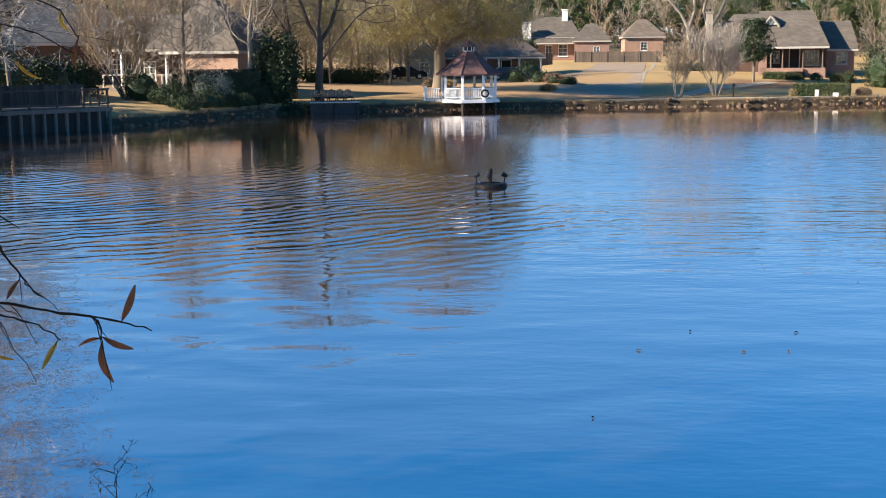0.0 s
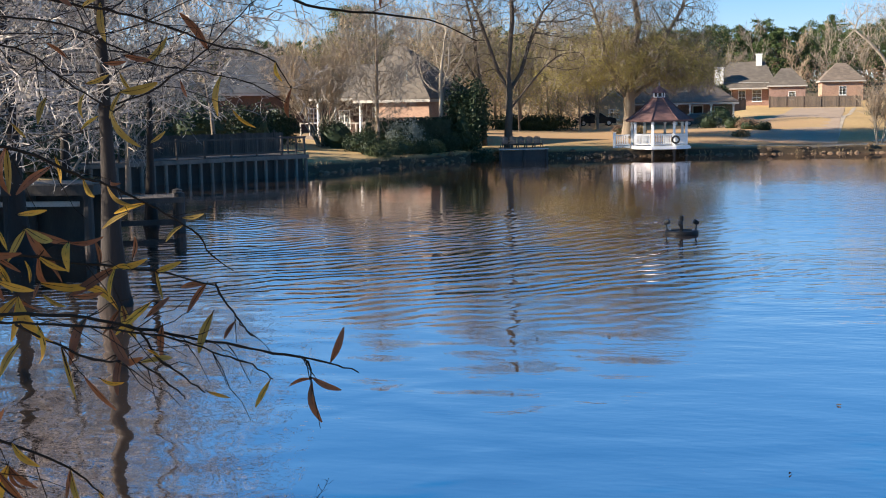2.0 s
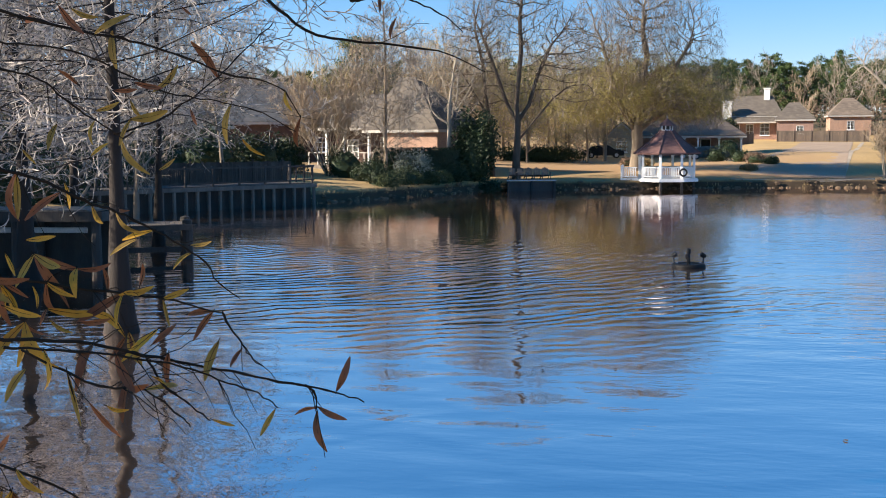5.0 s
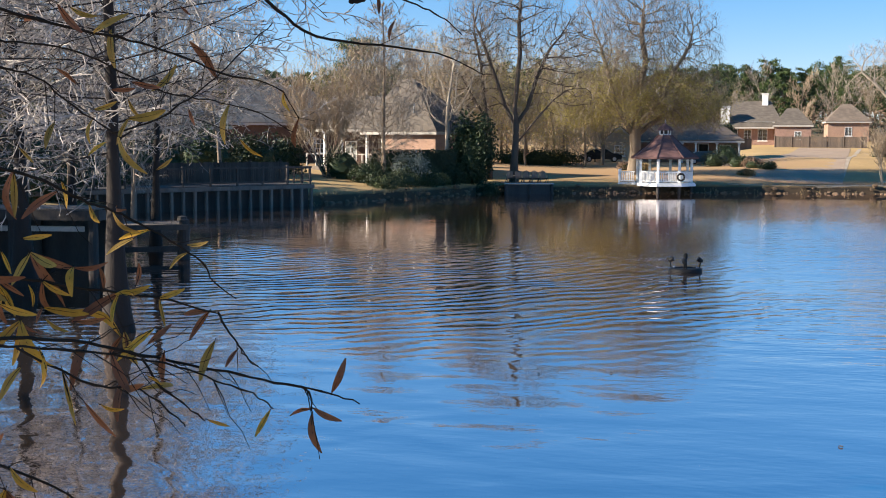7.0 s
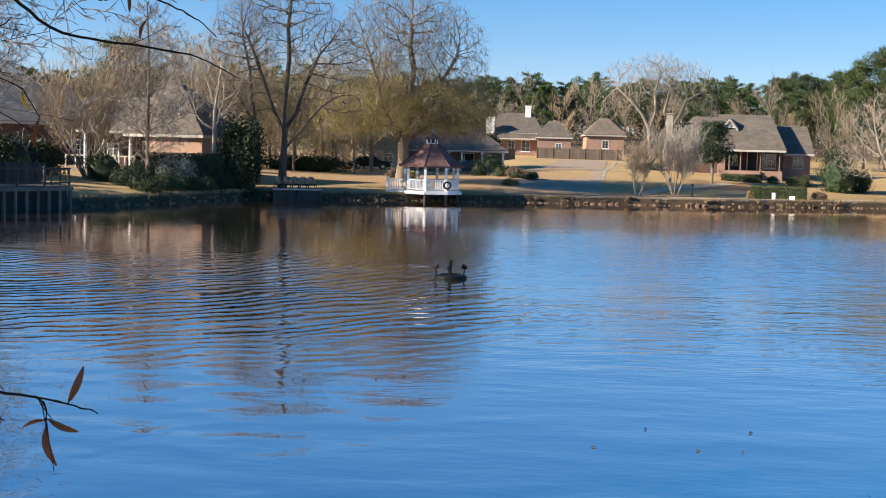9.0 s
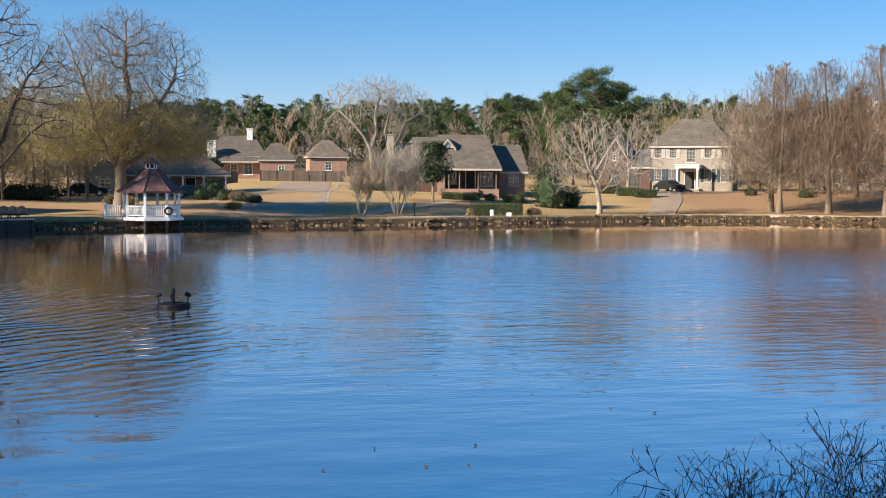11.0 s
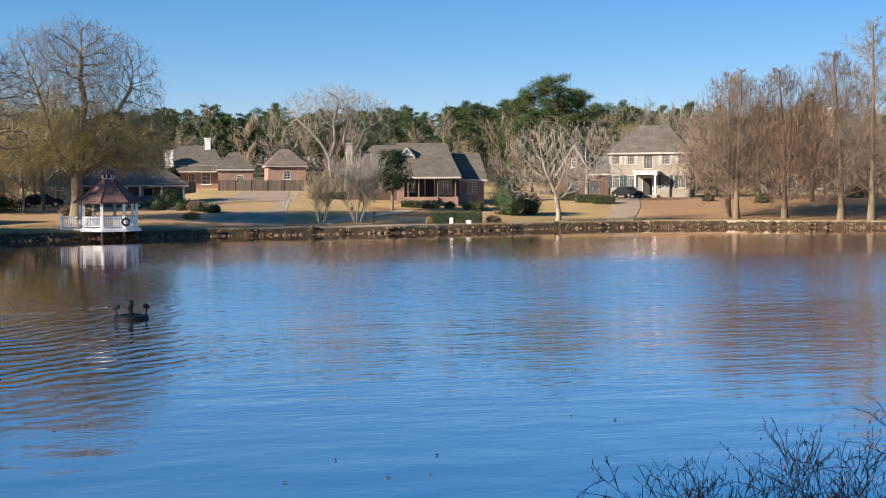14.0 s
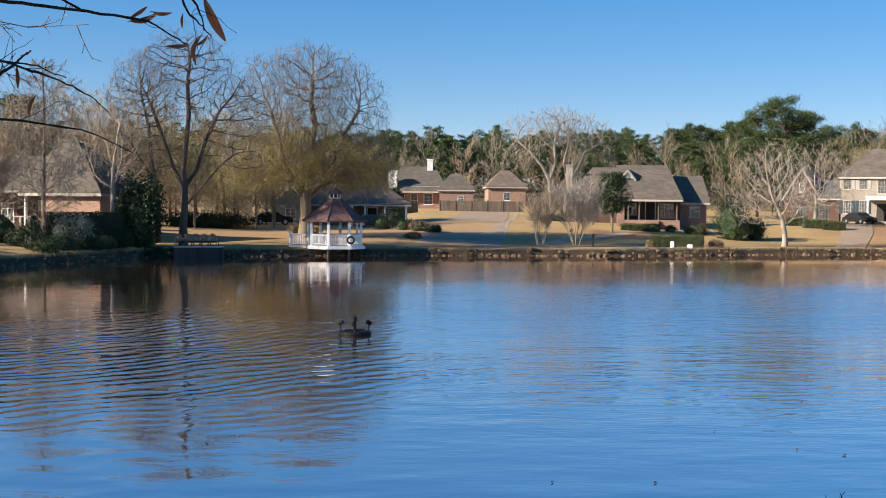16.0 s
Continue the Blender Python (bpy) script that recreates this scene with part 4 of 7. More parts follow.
# ---- gazebo ----
def gazebo():
    cx, cy = -1.13, 103.2
    g = thing("gazebo", (cx, cy, 0.32), "white octagonal gazebo with red-brown shingle roof over the water", "gazebo")
    ang = [radians(33.0 + 45 * i) for i in range(8)]

    def ring(r, z=None):
        return [(r * math.cos(a), r * math.sin(a)) for a in ang]
    part("deck", Shape().slab(ring(2.55), 0.36, 0.52), M["white"], g, "white-painted board deck")
    part("deck_rim", Shape().slab(ring(2.62), 0.24, 0.42), M["white"], g)
    walk_ = part("landing", Shape().box(-3.7, -1.2, 0.34, -2.3, 1.4, 0.515), M["white"], g)
    part("landing_apron", Shape().box(-3.72, -1.22, 0.2, -2.4, -1.16, 0.42), M["white"], walk_)
    for x, y in [(r * 0.86, q * 0.86) for r, q in ring(2.6)] + [(-3.5, -1.0), (-3.5, 1.2), (0, 0)]:
        part("piling", Shape().lathe([(0.13, -1.5), (0.12, 0.3)], 8, x, y), M["dark_wood"], g)
    posts = ring(2.25)
    for x, y in posts:
        p = part("post", Shape().bevel_box(x - 0.105, y - 0.105, 0.52, x + 0.105, y + 0.105, 2.66, 0.015), M["white"], g)
        part("post_cap", Shape().bevel_box(x - 0.14, y - 0.14, 2.28, x + 0.14, y + 0.14, 2.36, 0.01), M["white"], p)

    def run(a, b, z0, balusters):
        d = Vector((b[0] - a[0], b[1] - a[1], 0))
        n = Vector((-d.y, d.x, 0)).normalized()
        def bar(z, t, w):
            s = Shape()
            q = [Vector((a[0], a[1], 0)) + n * w, Vector((a[0], a[1], 0)) - n * w, Vector((b[0], b[1], 0)) - n * w, Vector((b[0], b[1], 0)) + n * w]
            return s.slab([(v.x, v.y) for v in q], z, z + t)
        part("handrail", bar(z0 + 0.84, 0.08, 0.05), M["white"], g)
        part("bottom_rail", bar(z0 + 0.10, 0.07, 0.03), M["white"], g)
        for i in range(1, balusters):
            x, y = a[0] + d.x * i / balusters, a[1] + d.y * i / balusters
            part("baluster", Shape().box(x - 0.035, y - 0.035, z0 + 0.16, x + 0.035, y + 0.035, z0 + 0.85), M["white"], g)
    for i in range(8):
        if i != 3:
            run(posts[i], posts[(i + 1) % 8], 0.52, 12)
    for a, b, k in (((-3.62, -1.12), (-2.35, -1.12), 9), ((-3.62, -1.12), (-3.62, 1.3), 14)):
        run(a, b, 0.515, k)
    for x, y in ((-3.62, -1.12), (-3.62, 1.3)):
        part("newel", Shape().bevel_box(x - 0.07, y - 0.07, 0.515, x + 0.07, y + 0.07, 1.6, 0.015), M["white"], g)
    for i in range(8):
        a, b = posts[i], posts[(i + 1) % 8]
        s = Shape()
        d = Vector((b[0] - a[0], b[1] - a[1], 0))
        n = Vector((-d.y, d.x, 0)).normalized() * 0.05
        s.slab([(a[0] + n.x, a[1] + n.y), (a[0] - n.x, a[1] - n.y), (b[0] - n.x, b[1] - n.y), (b[0] + n.x, b[1] + n.y)][::-1], 2.42, 2.66)
        # dark colour here stands in for the shadow the eaves cast
        part("header", s, M["dark_wood"], g, "header coloured dark as the shadow under the eaves")
    lo, mid, hi = ring(2.82), ring(1.62), ring(0.55)
    for i in range(8):
        j = (i + 1) % 8
        s = Shape().sheet([(*lo[i], 2.54), (*lo[j], 2.54), (*mid[j], 3.42), (*mid[i], 3.42)], 0.07)
        s.sheet([(*mid[i], 3.42), (*mid[j], 3.42), (*hi[j], 4.40), (*hi[i], 4.40)], 0.07)
        p = part("roof_panel", s, M["roof_red"], g)
        part("hip_cap", Shape().tube([(*lo[i], 2.56), (*mid[i], 3.44), (*hi[i], 4.42)], [0.045] * 3, 6), M["roof_red"], p)
        e = Shape().sheet([(*lo[i], 2.60), (*lo[j], 2.60), (lo[j][0] * 0.985, lo[j][1] * 0.985, 2.46), (lo[i][0] * 0.985, lo[i][1] * 0.985, 2.46)][::-1], 0.03)
        part("fascia", e, M["roof_red"], p)
    cup = part("cupola", Shape().slab(ring(0.50), 4.30, 4.46), M["white"], g)
    for x, y in ring(0.46):
        part("cupola_post", Shape().box(x - 0.04, y - 0.04, 4.46, x + 0.04, y + 0.04, 4.80), M["white"], cup)
    part("louvre", Shape().slab(ring(0.40), 4.46, 4.80), M["dark_wood"], cup)
    a = ring(0.74)
    part("cupola_roof", Shape().add([(*v, 4.78) for v in a] + [(0, 0, 5.42), (0, 0, 4.74)], [(i, (i + 1) % 8, 8) for i in range(8)] + [((i + 1) % 8, i, 9) for i in range(8)]), M["roof_red"], cup)
    part("finial", Shape().lathe([(0.05, 5.36), (0.03, 5.45), (0.08, 5.52), (0.03, 5.60), (0.0, 5.75)], 8), M["metal"], cup)
    t = thing("life_ring", (cx + 1.35, cy - 2.36, 1.33), "dark life ring hung on the gazebo railing", "life ring")
    s = Shape()
    n, k = 18, 8
    for i in range(n):
        A = 2 * math.pi * i / n
        for j in range(k):
            B = 2 * math.pi * j / k
            r = 0.27 + 0.08 * math.cos(B)
            s.v.append((r * math.cos(A), 0.08 * math.sin(B), r * math.sin(A)))
    s.f = [(i * k + j, i * k + (j + 1) % k, (i + 1) % n * k + (j + 1) % k, (i + 1) % n * k + j) for i in range(n) for j in range(k)]
    part("ring", s, M["black"], t, smooth=True)


gazebo()


# ---- fountain float ----
def fountain():
    p = polar(0.36, 38.6)
    f = thing("fountain_float", (p.x, p.y, 0), "black floating fountain with three small spotlights on the water", "fountain")
    fl = part("float_ring", Shape().lathe([(0.30, -0.08), (0.48, -0.08), (0.52, 0.0), (0.52, 0.08), (0.48, 0.12), (0.34, 0.12), (0.30, 0.08), (0.30, -0.08)], 24), M["black"], f, smooth=True)
    part("grate", Shape().lathe([(0.0, 0.05), (0.32, 0.05), (0.32, 0.09), (0.0, 0.09)], 16), M["black"], f)
    part("nozzle", Shape().lathe([(0.05, 0.07), (0.05, 0.40), (0.065, 0.42), (0.065, 0.55), (0.04, 0.58), (0.0, 0.58)], 10), M["black"], f)
    for a in (15, 165, 265):
        x, y = 0.45 * math.cos(radians(a)), 0.45 * math.sin(radians(a))
        lamp = part("lamp_bracket", Shape().tube([(x, y, 0.10), (x * 1.04, y * 1.04, 0.28), (x * 0.98, y * 0.98, 0.34)], [0.022] * 3, 6), M["black"], f)
        part("spotlight", Shape().tube([(x * 0.85, y * 0.85, 0.40), (x * 1.02, y * 1.02, 0.36), (x * 1.2, y * 1.2, 0.33)], [0.075, 0.075, 0.05], 10), M["black"], lamp)
        part("pontoon_pin", Shape().lathe([(0.02, 0.11), (0.02, 0.16), (0, 0.16)], 6, x * 0.8, y * 0.8), M["metal"], f)


fountain()


# ---- trees ----
class Habit:
    """How a kind of tree grows, level by level: trunk, limbs, branches, twigs."""

    def __init__(self, count, length, angle, up, bend, start, segs, thin=0.55, sides=(8, 5, 4, 3, 3), least=0.010, cone=0.0):
        self.count, self.length, self.angle, self.up, self.bend, self.start, self.segs = count, length, angle, up, bend, start, segs
        self.thin, self.sides, self.least, self.cone = thin, sides, least, cone


def grow(rng, h, p, d, long, r, lev, out, tip=0.3):
    n = h.segs[lev]
    pts, rad, dirs = [p], [r], [d]
    for i in range(n):
        j = h.bend[lev]
        d = (d + Vector((rng.gauss(0, j), rng.gauss(0, j), rng.gauss(0, j) + h.up[lev] / n))).normalized()
        p = p + d * (long / n)
        pts.append(p), dirs.append(d)
        rad.append(max(h.least * 0.6, r * (1 - (1 - tip) * (i + 1) / n)))
    out[lev].append((pts, rad))
    if lev + 1 >= len(h.count):
        return
    m = h.count[lev + 1]
    m = max(1, int(m * rng.uniform(0.8, 1.2)))
    turn = rng.uniform(0, 6.28)
    for j in range(m):
        f = h.start[lev + 1] + (1 - h.start[lev + 1]) * (j + rng.random()) / m
        k = min(n - 1, int(f * n))
        u = f * n - k
        q = pts[k].lerp(pts[k + 1], u)
        t = dirs[min(k + 1, n)]
        turn += 2.4 + rng.uniform(-0.5, 0.5)
        side = t.cross((0, 0, 1) if abs(t.z) < 0.95 else (1, 0, 0)).normalized()
        side = side * math.cos(turn) + t.cross(side) * math.sin(turn)
        a = radians(rng.uniform(*h.angle[lev + 1]))
        nd = t * math.cos(a) + side * math.sin(a)
        l = long * h.length[lev + 1] * rng.uniform(0.7, 1.2)
        if lev == 0 and h.cone:
            g = (f - h.start[1]) / (1 - h.start[1])
            l *= max(0.12, (1 - g) ** h.cone) * min(1, 0.55 + g * 3)
        elif lev > 0:
            l *= 1.1 - 0.45 * f
        rr = max(h.least, (rad[k] * (1 - u) + rad[k + 1] * u) * h.thin)
        grow(rng, h, q, nd.normalized(), l, rr, lev + 1, out, tip if lev < 1 else 0.4)


def skeleton(seed, h, tall, r, lean=(0, 0), stems=1, fan=0.0):
    rng = random.Random(seed)
    out = [[] for _ in h.count]
    for i in range(stems):
        a = 6.283 * (i + rng.random() * 0.6) / stems
        d = Vector((lean[0] + fan * math.cos(a) * rng.uniform(0.5, 1), lean[1] + fan * math.sin(a) * rng.uniform(0.5, 1), 1)).normalized()
        base = Vector((0.18 * math.cos(a), 0.18 * math.sin(a), -0.3)) if stems > 1 else Vector((0, 0, -0.3))
        grow(rng, h, base, d, tall * rng.uniform(0.85, 1.1) if stems > 1 else tall, r, 0, out, 0.2)
    return rng, out


def wood(out, h, lo, hi):
    s = Shape()
    for lev in range(lo, hi):
        for pts, rad in out[lev]:
            s.tube(pts, rad, h.sides[lev], cap=False)
    return s


def tuft(s, rng, c, size, n, flat=0.6):
    """Small leaves, two triangles each, about a place."""
    for _ in range(n):
        o = Vector((rng.gauss(0, size), rng.gauss(0, size), rng.gauss(0, size * flat)))
        a = Vector((rng.gauss(0, 1), rng.gauss(0, 1), rng.gauss(0, 0.7))).normalized()
        b = a.cross((rng.gauss(0, 1), rng.gauss(0, 1), rng.gauss(0, 1))).normalized()
        yield c + o, a, b


def leafage(rng, places, size, n, leaf, flat=0.6):
    s = Shape()
    for c in places:
        for p, a, b in tuft(s, rng, c, size, n, flat):
            l = leaf * rng.uniform(0.6, 1.3)
            s.add([p - a * l * 0.5, p - b * l * 0.3, p + a * l * 0.5, p + b * l * 0.3], [(0, 1, 2, 3)])
    return s


SPREAD = Habit((1, 10, 9, 8, 13), (1, 0.72, 0.50, 0.46, 0.45), ((0, 0), (26, 62), (30, 60), (30, 65), (25, 70)), (0.2, 0.5, 0.25, 0.1, 0.0),
               (0.05, 0.10, 0.13, 0.16, 0.2), (0, 0.30, 0.25, 0.2, 0.1), (6, 6, 4, 3, 1), 0.56, (8, 5, 4, 3, 2), 0.015)
CYPRESS = Habit((1, 90, 14, 13), (1, 0.52, 0.42, 0.45), ((0, 0), (58, 84), (35, 70), (25, 60)), (0.0, 0.15, 0.10, 0.05),
                (0.012, 0.05, 0.14, 0.2), (0, 0.12, 0.10, 0.1), (12, 4, 2, 1), 0.22, (9, 3, 2, 2), 0.015, 0.62)
BARE_CYPRESS = Habit((1, 74, 11, 12), (1, 0.40, 0.42, 0.45), ((0, 0), (50, 85), (30, 65), (25, 60)), (0.0, 0.08, 0.05, 0.0),
                     (0.012, 0.06, 0.14, 0.2), (0, 0.15, 0.15, 0.1), (12, 5, 3, 1), 0.22, (10, 4, 3, 2), 0.016, 0.6)
POND_CYPRESS = Habit((1, 70, 9, 5, 2), (1, 0.38, 0.40, 0.42, 0.4), ((0, 0), (60, 98), (30, 65), (25, 60), (25, 60)), (0.0, 0.0, 0.02, 0.0, 0.0),
                     (0.012, 0.07, 0.16, 0.22, 0.2), (0, 0.29, 0.12, 0.1, 0.1), (14, 7, 4, 3, 2), 0.17, (12, 5, 4, 3, 3), 0.0130, 0.30)
VASE = Habit((1, 9, 10, 14), (1, 0.55, 0.48, 0.45), ((0, 0), (14, 40), (18, 48), (20, 55)), (0.1, 0.35, 0.3, 0.2),
             (0.06, 0.09, 0.12, 0.18), (0, 0.35, 0.2, 0.15), (6, 4, 3, 1), 0.6, (7, 4, 3, 2), 0.015)
THICKET = Habit((1, 12, 11, 13), (1, 0.48, 0.5, 0.45), ((0, 0), (25, 65), (25, 60), (25, 60)), (0.1, 0.4, 0.25, 0.1),
                (0.04, 0.1, 0.14, 0.2), (0, 0.14, 0.2, 0.1), (5, 3, 2, 1), 0.5, (5, 3, 2, 2), 0.027)
BRUSH = Habit((1, 17, 11, 6), (1, 0.4, 0.42, 0.45), ((0, 0), (22, 60), (25, 65), (30, 80)), (0.0, 0.15, 0.05, -0.1),
              (0.11, 0.19, 0.26, 0.4), (0, 0.25, 0.15, 0.1), (7, 4, 3, 2), 0.5, (5, 4, 3, 2), 0.0026)


def bare_tree(name, at, label, seed, h, tall, r, bark, twig, lean=(0, 0), stems=1, fan=0.0, leaves=None, group="", turn=0.0, split=2, flare=1.0):
    rng, out = skeleton(seed, h, tall, r, lean, stems, fan)
    if flare > 1:
        for pts, rad in out[0]:
            for i in range(min(4, len(rad))):
                rad[i] *= 1 + (flare - 1) * (1, 0.45, 0.2, 0.07)[i]
    t = thing(name, at, label, "tree", turn, group)
    for pts, rad in out[0]:
        part("trunk" if stems == 1 else "stem", Shape().tube(pts, rad, h.sides[0], cap=False), M[bark], t, smooth=True)
    if split > 1 and len(out[1]) <= 90:
        for pts, rad in out[1]:
            part("limb", Shape().tube(pts, rad, h.sides[1], cap=False), M[bark], t, smooth=True)
    elif split > 1:
        part("branchwork", wood(out, h, 1, 2), M[bark], t, smooth=True)
    if split > 2:
        part("branchwork", wood(out, h, 2, split), M[bark], t, smooth=True)
    part("crown", wood(out, h, split, len(h.count)), M[twig], t)
    if leaves:
        mat, share, size, n, leaf, low, high = leaves
        ends = [b[0][-1] for b in out[-2] if low <= b[0][-1].z / tall <= high and rng.random() < share]
        part("foliage", leafage(rng, ends, size, n, leaf), M[mat], t)
    return t


def on_land(az, d, sink=0.0):
    p = polar(az, d)
    return (p.x, p.y, height(p.x, p.y) - sink)

# ---- trees that grow to fill a crown of a given outline ----
def colonise(rng, trunk, lobes, n, step, reach, clear, leaders=()):
    """Nodes and parents of a branching that grows from a trunk towards points spread through ellipsoid lobes."""
    vol = [l[3] * l[4] * l[5] for l in lobes]
    pts = []
    for _ in range(n):
        cx, cy, cz, rx, ry, rz = rng.choices(lobes, vol)[0]
        v = Vector((rng.gauss(0, 1), rng.gauss(0, 1), rng.gauss(0, 1))).normalized() * rng.random() ** 0.42
        pts.append((cx + v.x * rx, cy + v.y * ry, cz + v.z * rz))
    goal = np.array(pts)
    pos = [np.array(p, float) for p in trunk]
    par = [-1] + list(range(len(trunk) - 1))
    way = [np.array((0.0, 0.0, 1.0))] * len(trunk)
    for root, line in leaders:
        at = root
        for p in line:
            d = np.array(p, float) - pos[at]
            k = max(1, int(np.linalg.norm(d) / (step * 2.2)))
            for i in range(k):
                pos.append(pos[at] + d / k), par.append(at), way.append(d / np.linalg.norm(d))
                at = len(pos) - 1
    born, last = [0] * len(pos), list(way)
    best, who = np.full(len(goal), 1e9), np.zeros(len(goal), int)

    def see(i):
        d = np.linalg.norm(goal - pos[i], axis=1)
        m = d < best
        best[m], who[m] = d[m], i
    for i in range(len(pos)):
        see(i)
    for _ in range(90):
        act = best < reach
        if not act.any():
            break
        pull = {}
        for k in np.nonzero(act)[0]:
            i = who[k]
            pull[i] = pull.get(i, 0) + (goal[k] - pos[i]) / best[k]
        start = len(pos)
        for i, v in pull.items():
            v = v / (np.linalg.norm(v) + 1e-6) + 0.55 * way[i] + np.array((rng.gauss(0, 0.12), rng.gauss(0, 0.12), 0.06 + rng.gauss(0, 0.12)))
            v = v / (np.linalg.norm(v) + 1e-6)
            if born[i] > 2 or (born[i] and last[i].dot(v) > 0.93):
                continue
            born[i], last[i] = born[i] + 1, v
            pos.append(pos[i] + v * step), par.append(i), way.append(v), born.append(0), last.append(v)
        for i in range(start, len(pos)):
            see(i)
        keep = best > clear
        goal, best, who = goal[keep], best[keep], who[keep]
        if len(goal) == 0 or len(pos) > 20000:
            break
    return pos, par, way


def crown_tree(name, at, label, seed, trunk, lobes, r, bark, twig, n=900, step=0.5, reach=6.0, clear=0.75, tip=0.016, twigs=4, twig_long=0.9, leaves=None, group="", droop=0.0, leaders=()):
    """A bare tree whose branches fill the lobes, with fine twigs at their ends; leaves = (material, low, high, share, number, size)."""
    rng = random.Random(seed)
    pos, par, way = colonise(rng, trunk, lobes, n, step, reach, clear, leaders)
    kids = [[] for _ in pos]
    for i, p in enumerate(par):
        if p >= 0:
            kids[p].append(i)
    tips = [0] * len(pos)
    for i in range(len(pos) - 1, -1, -1):
        tips[i] = max(1, sum(tips[k] for k in kids[i]))
    power = math.log(max(3.0, r / tip)) / math.log(max(3, tips[0]))
    rad = [tip * t ** power for t in tips]
    t = thing(name, at, label, "tree", group=group)
    bole, rest = Shape(), Shape()
    todo, limbs = [(0, -1, 0)], []
    while todo:
        i, frm, lev = todo.pop()
        line = [frm] if frm >= 0 else []
        first = i
        while True:
            line.append(i)
            nxt = sorted(kids[i], key=lambda k: -tips[k])
            for k in nxt[1:]:
                todo.append((k, i, lev + 1))
            if not nxt:
                break
            i = nxt[0]
        pts = [Vector(pos[k]) for k in line]
        rr = [min(rad[k], rad[first] * 1.15) for k in line]
        if lev == 0:
            rr = [v * (1.5, 1.15)[j] if j < 2 else v for j, v in enumerate(rr)]
            bole.tube(pts, rr, 10, cap=False)
        elif rad[first] > r * 0.22 and len(limbs) < 24:
            limbs.append(part("limb", Shape().tube(pts, rr, 7, cap=False), M[bark], t, smooth=True))
        else:
            rest.tube(pts, rr, 4 if rr[0] > tip * 2.5 else 3, cap=False)
    part("trunk", bole, M[bark], t, smooth=True)
    part("branchwork", rest, M[bark], t)
    fine, spots = Shape(), []
    for i in range(len(pos)):
        if tips[i] > 4:
            continue
        p, d = Vector(pos[i]), Vector(way[i])
        for _ in range(twigs if tips[i] == 1 else max(1, twigs // 2)):
            e = (d + Vector((rng.gauss(0, 0.55), rng.gauss(0, 0.55), rng.gauss(0.05 - droop, 0.45)))).normalized()
            l = twig_long * rng.uniform(0.5, 1.3)
            m = p + e * l * 0.5
            e2 = (e + Vector((rng.gauss(0, 0.25), rng.gauss(0, 0.25), rng.gauss(0.06 - droop, 0.25)))).normalized()
            q = m + e2 * l * 0.5
            fine.tube([p, m, q], [tip * 0.75, tip * 0.6, tip * 0.4], 2, cap=False)
            for _ in range(2):
                e3 = (e2 + Vector((rng.gauss(0, 0.6), rng.gauss(0, 0.6), rng.gauss(-droop, 0.5)))).normalized()
                fine.tube([m, m + e3 * l * rng.uniform(0.3, 0.6)], [tip * 0.55, tip * 0.35], 2, cap=False)
            spots.append(q)
    part("crown", fine, M[twig], t)
    if leaves:
        mat, lo, hi, share, num, size = leaves
        part("foliage", leafage(rng, [q for q in spots if lo < q.z < hi and noise.noise(q * 0.45) > -0.06 and rng.random() < share * min(1.0, (hi - q.z) / (0.5 * (hi - lo)))], 0.35, num, size), M[mat], t)
    return t


# far-shore trees with a place of their own
crown_tree("spreading_tree", on_land(-2.0, 113), "tall spreading tree, nearly bare, with olive-gold leaves low in its crown", 12,
           [(0, 0, -0.3), (0.05, 0, 1.0), (0.1, 0, 2.2), (0.05, 0.05, 3.4), (0.15, 0, 4.4)],
           [(0.2, 0, 11.2, 7.4, 5.4, 6.2), (0.4, 0, 13.0, 4.6, 4.0, 4.4), (1.2, 0, 7.4, 7.6, 5.6, 3.0), (4.6, 0, 6.0, 3.8, 4.2, 2.4), (-4.6, 0, 6.6, 3.4, 4.0, 2.4)],
           0.52, "bark", "twig_dark", 7200, 0.40, 5.0, 0.46, 0.0165, 4, 1.1, leaves=("leaf_gold", 4.3, 10.5, 1.0, 13, 0.13), droop=0.12,
           leaders=((4, ((0.5, 0.1, 6.0), (0.5, 0.2, 8.2), (0.9, 0.1, 10.2), (0.5, 0, 12.4), (0.6, 0, 14.2))), (3, ((-0.9, -0.3, 4.9), (-1.9, -0.4, 6.8), (-2.4, -0.2, 9.0), (-3.0, 0, 11.0))),
                    (4, ((1.3, -0.5, 5.5), (2.6, -0.8, 7.2), (3.4, -0.5, 9.2), (4.6, -0.2, 11.2))), (3, ((1.4, 0.8, 4.6), (3.4, 0.9, 5.8), (5.6, 0.6, 6.6))), (4, ((-1.2, 1.2, 5.6), (-3.2, 1.4, 6.9), (-4.8, 1.2, 7.6)))))
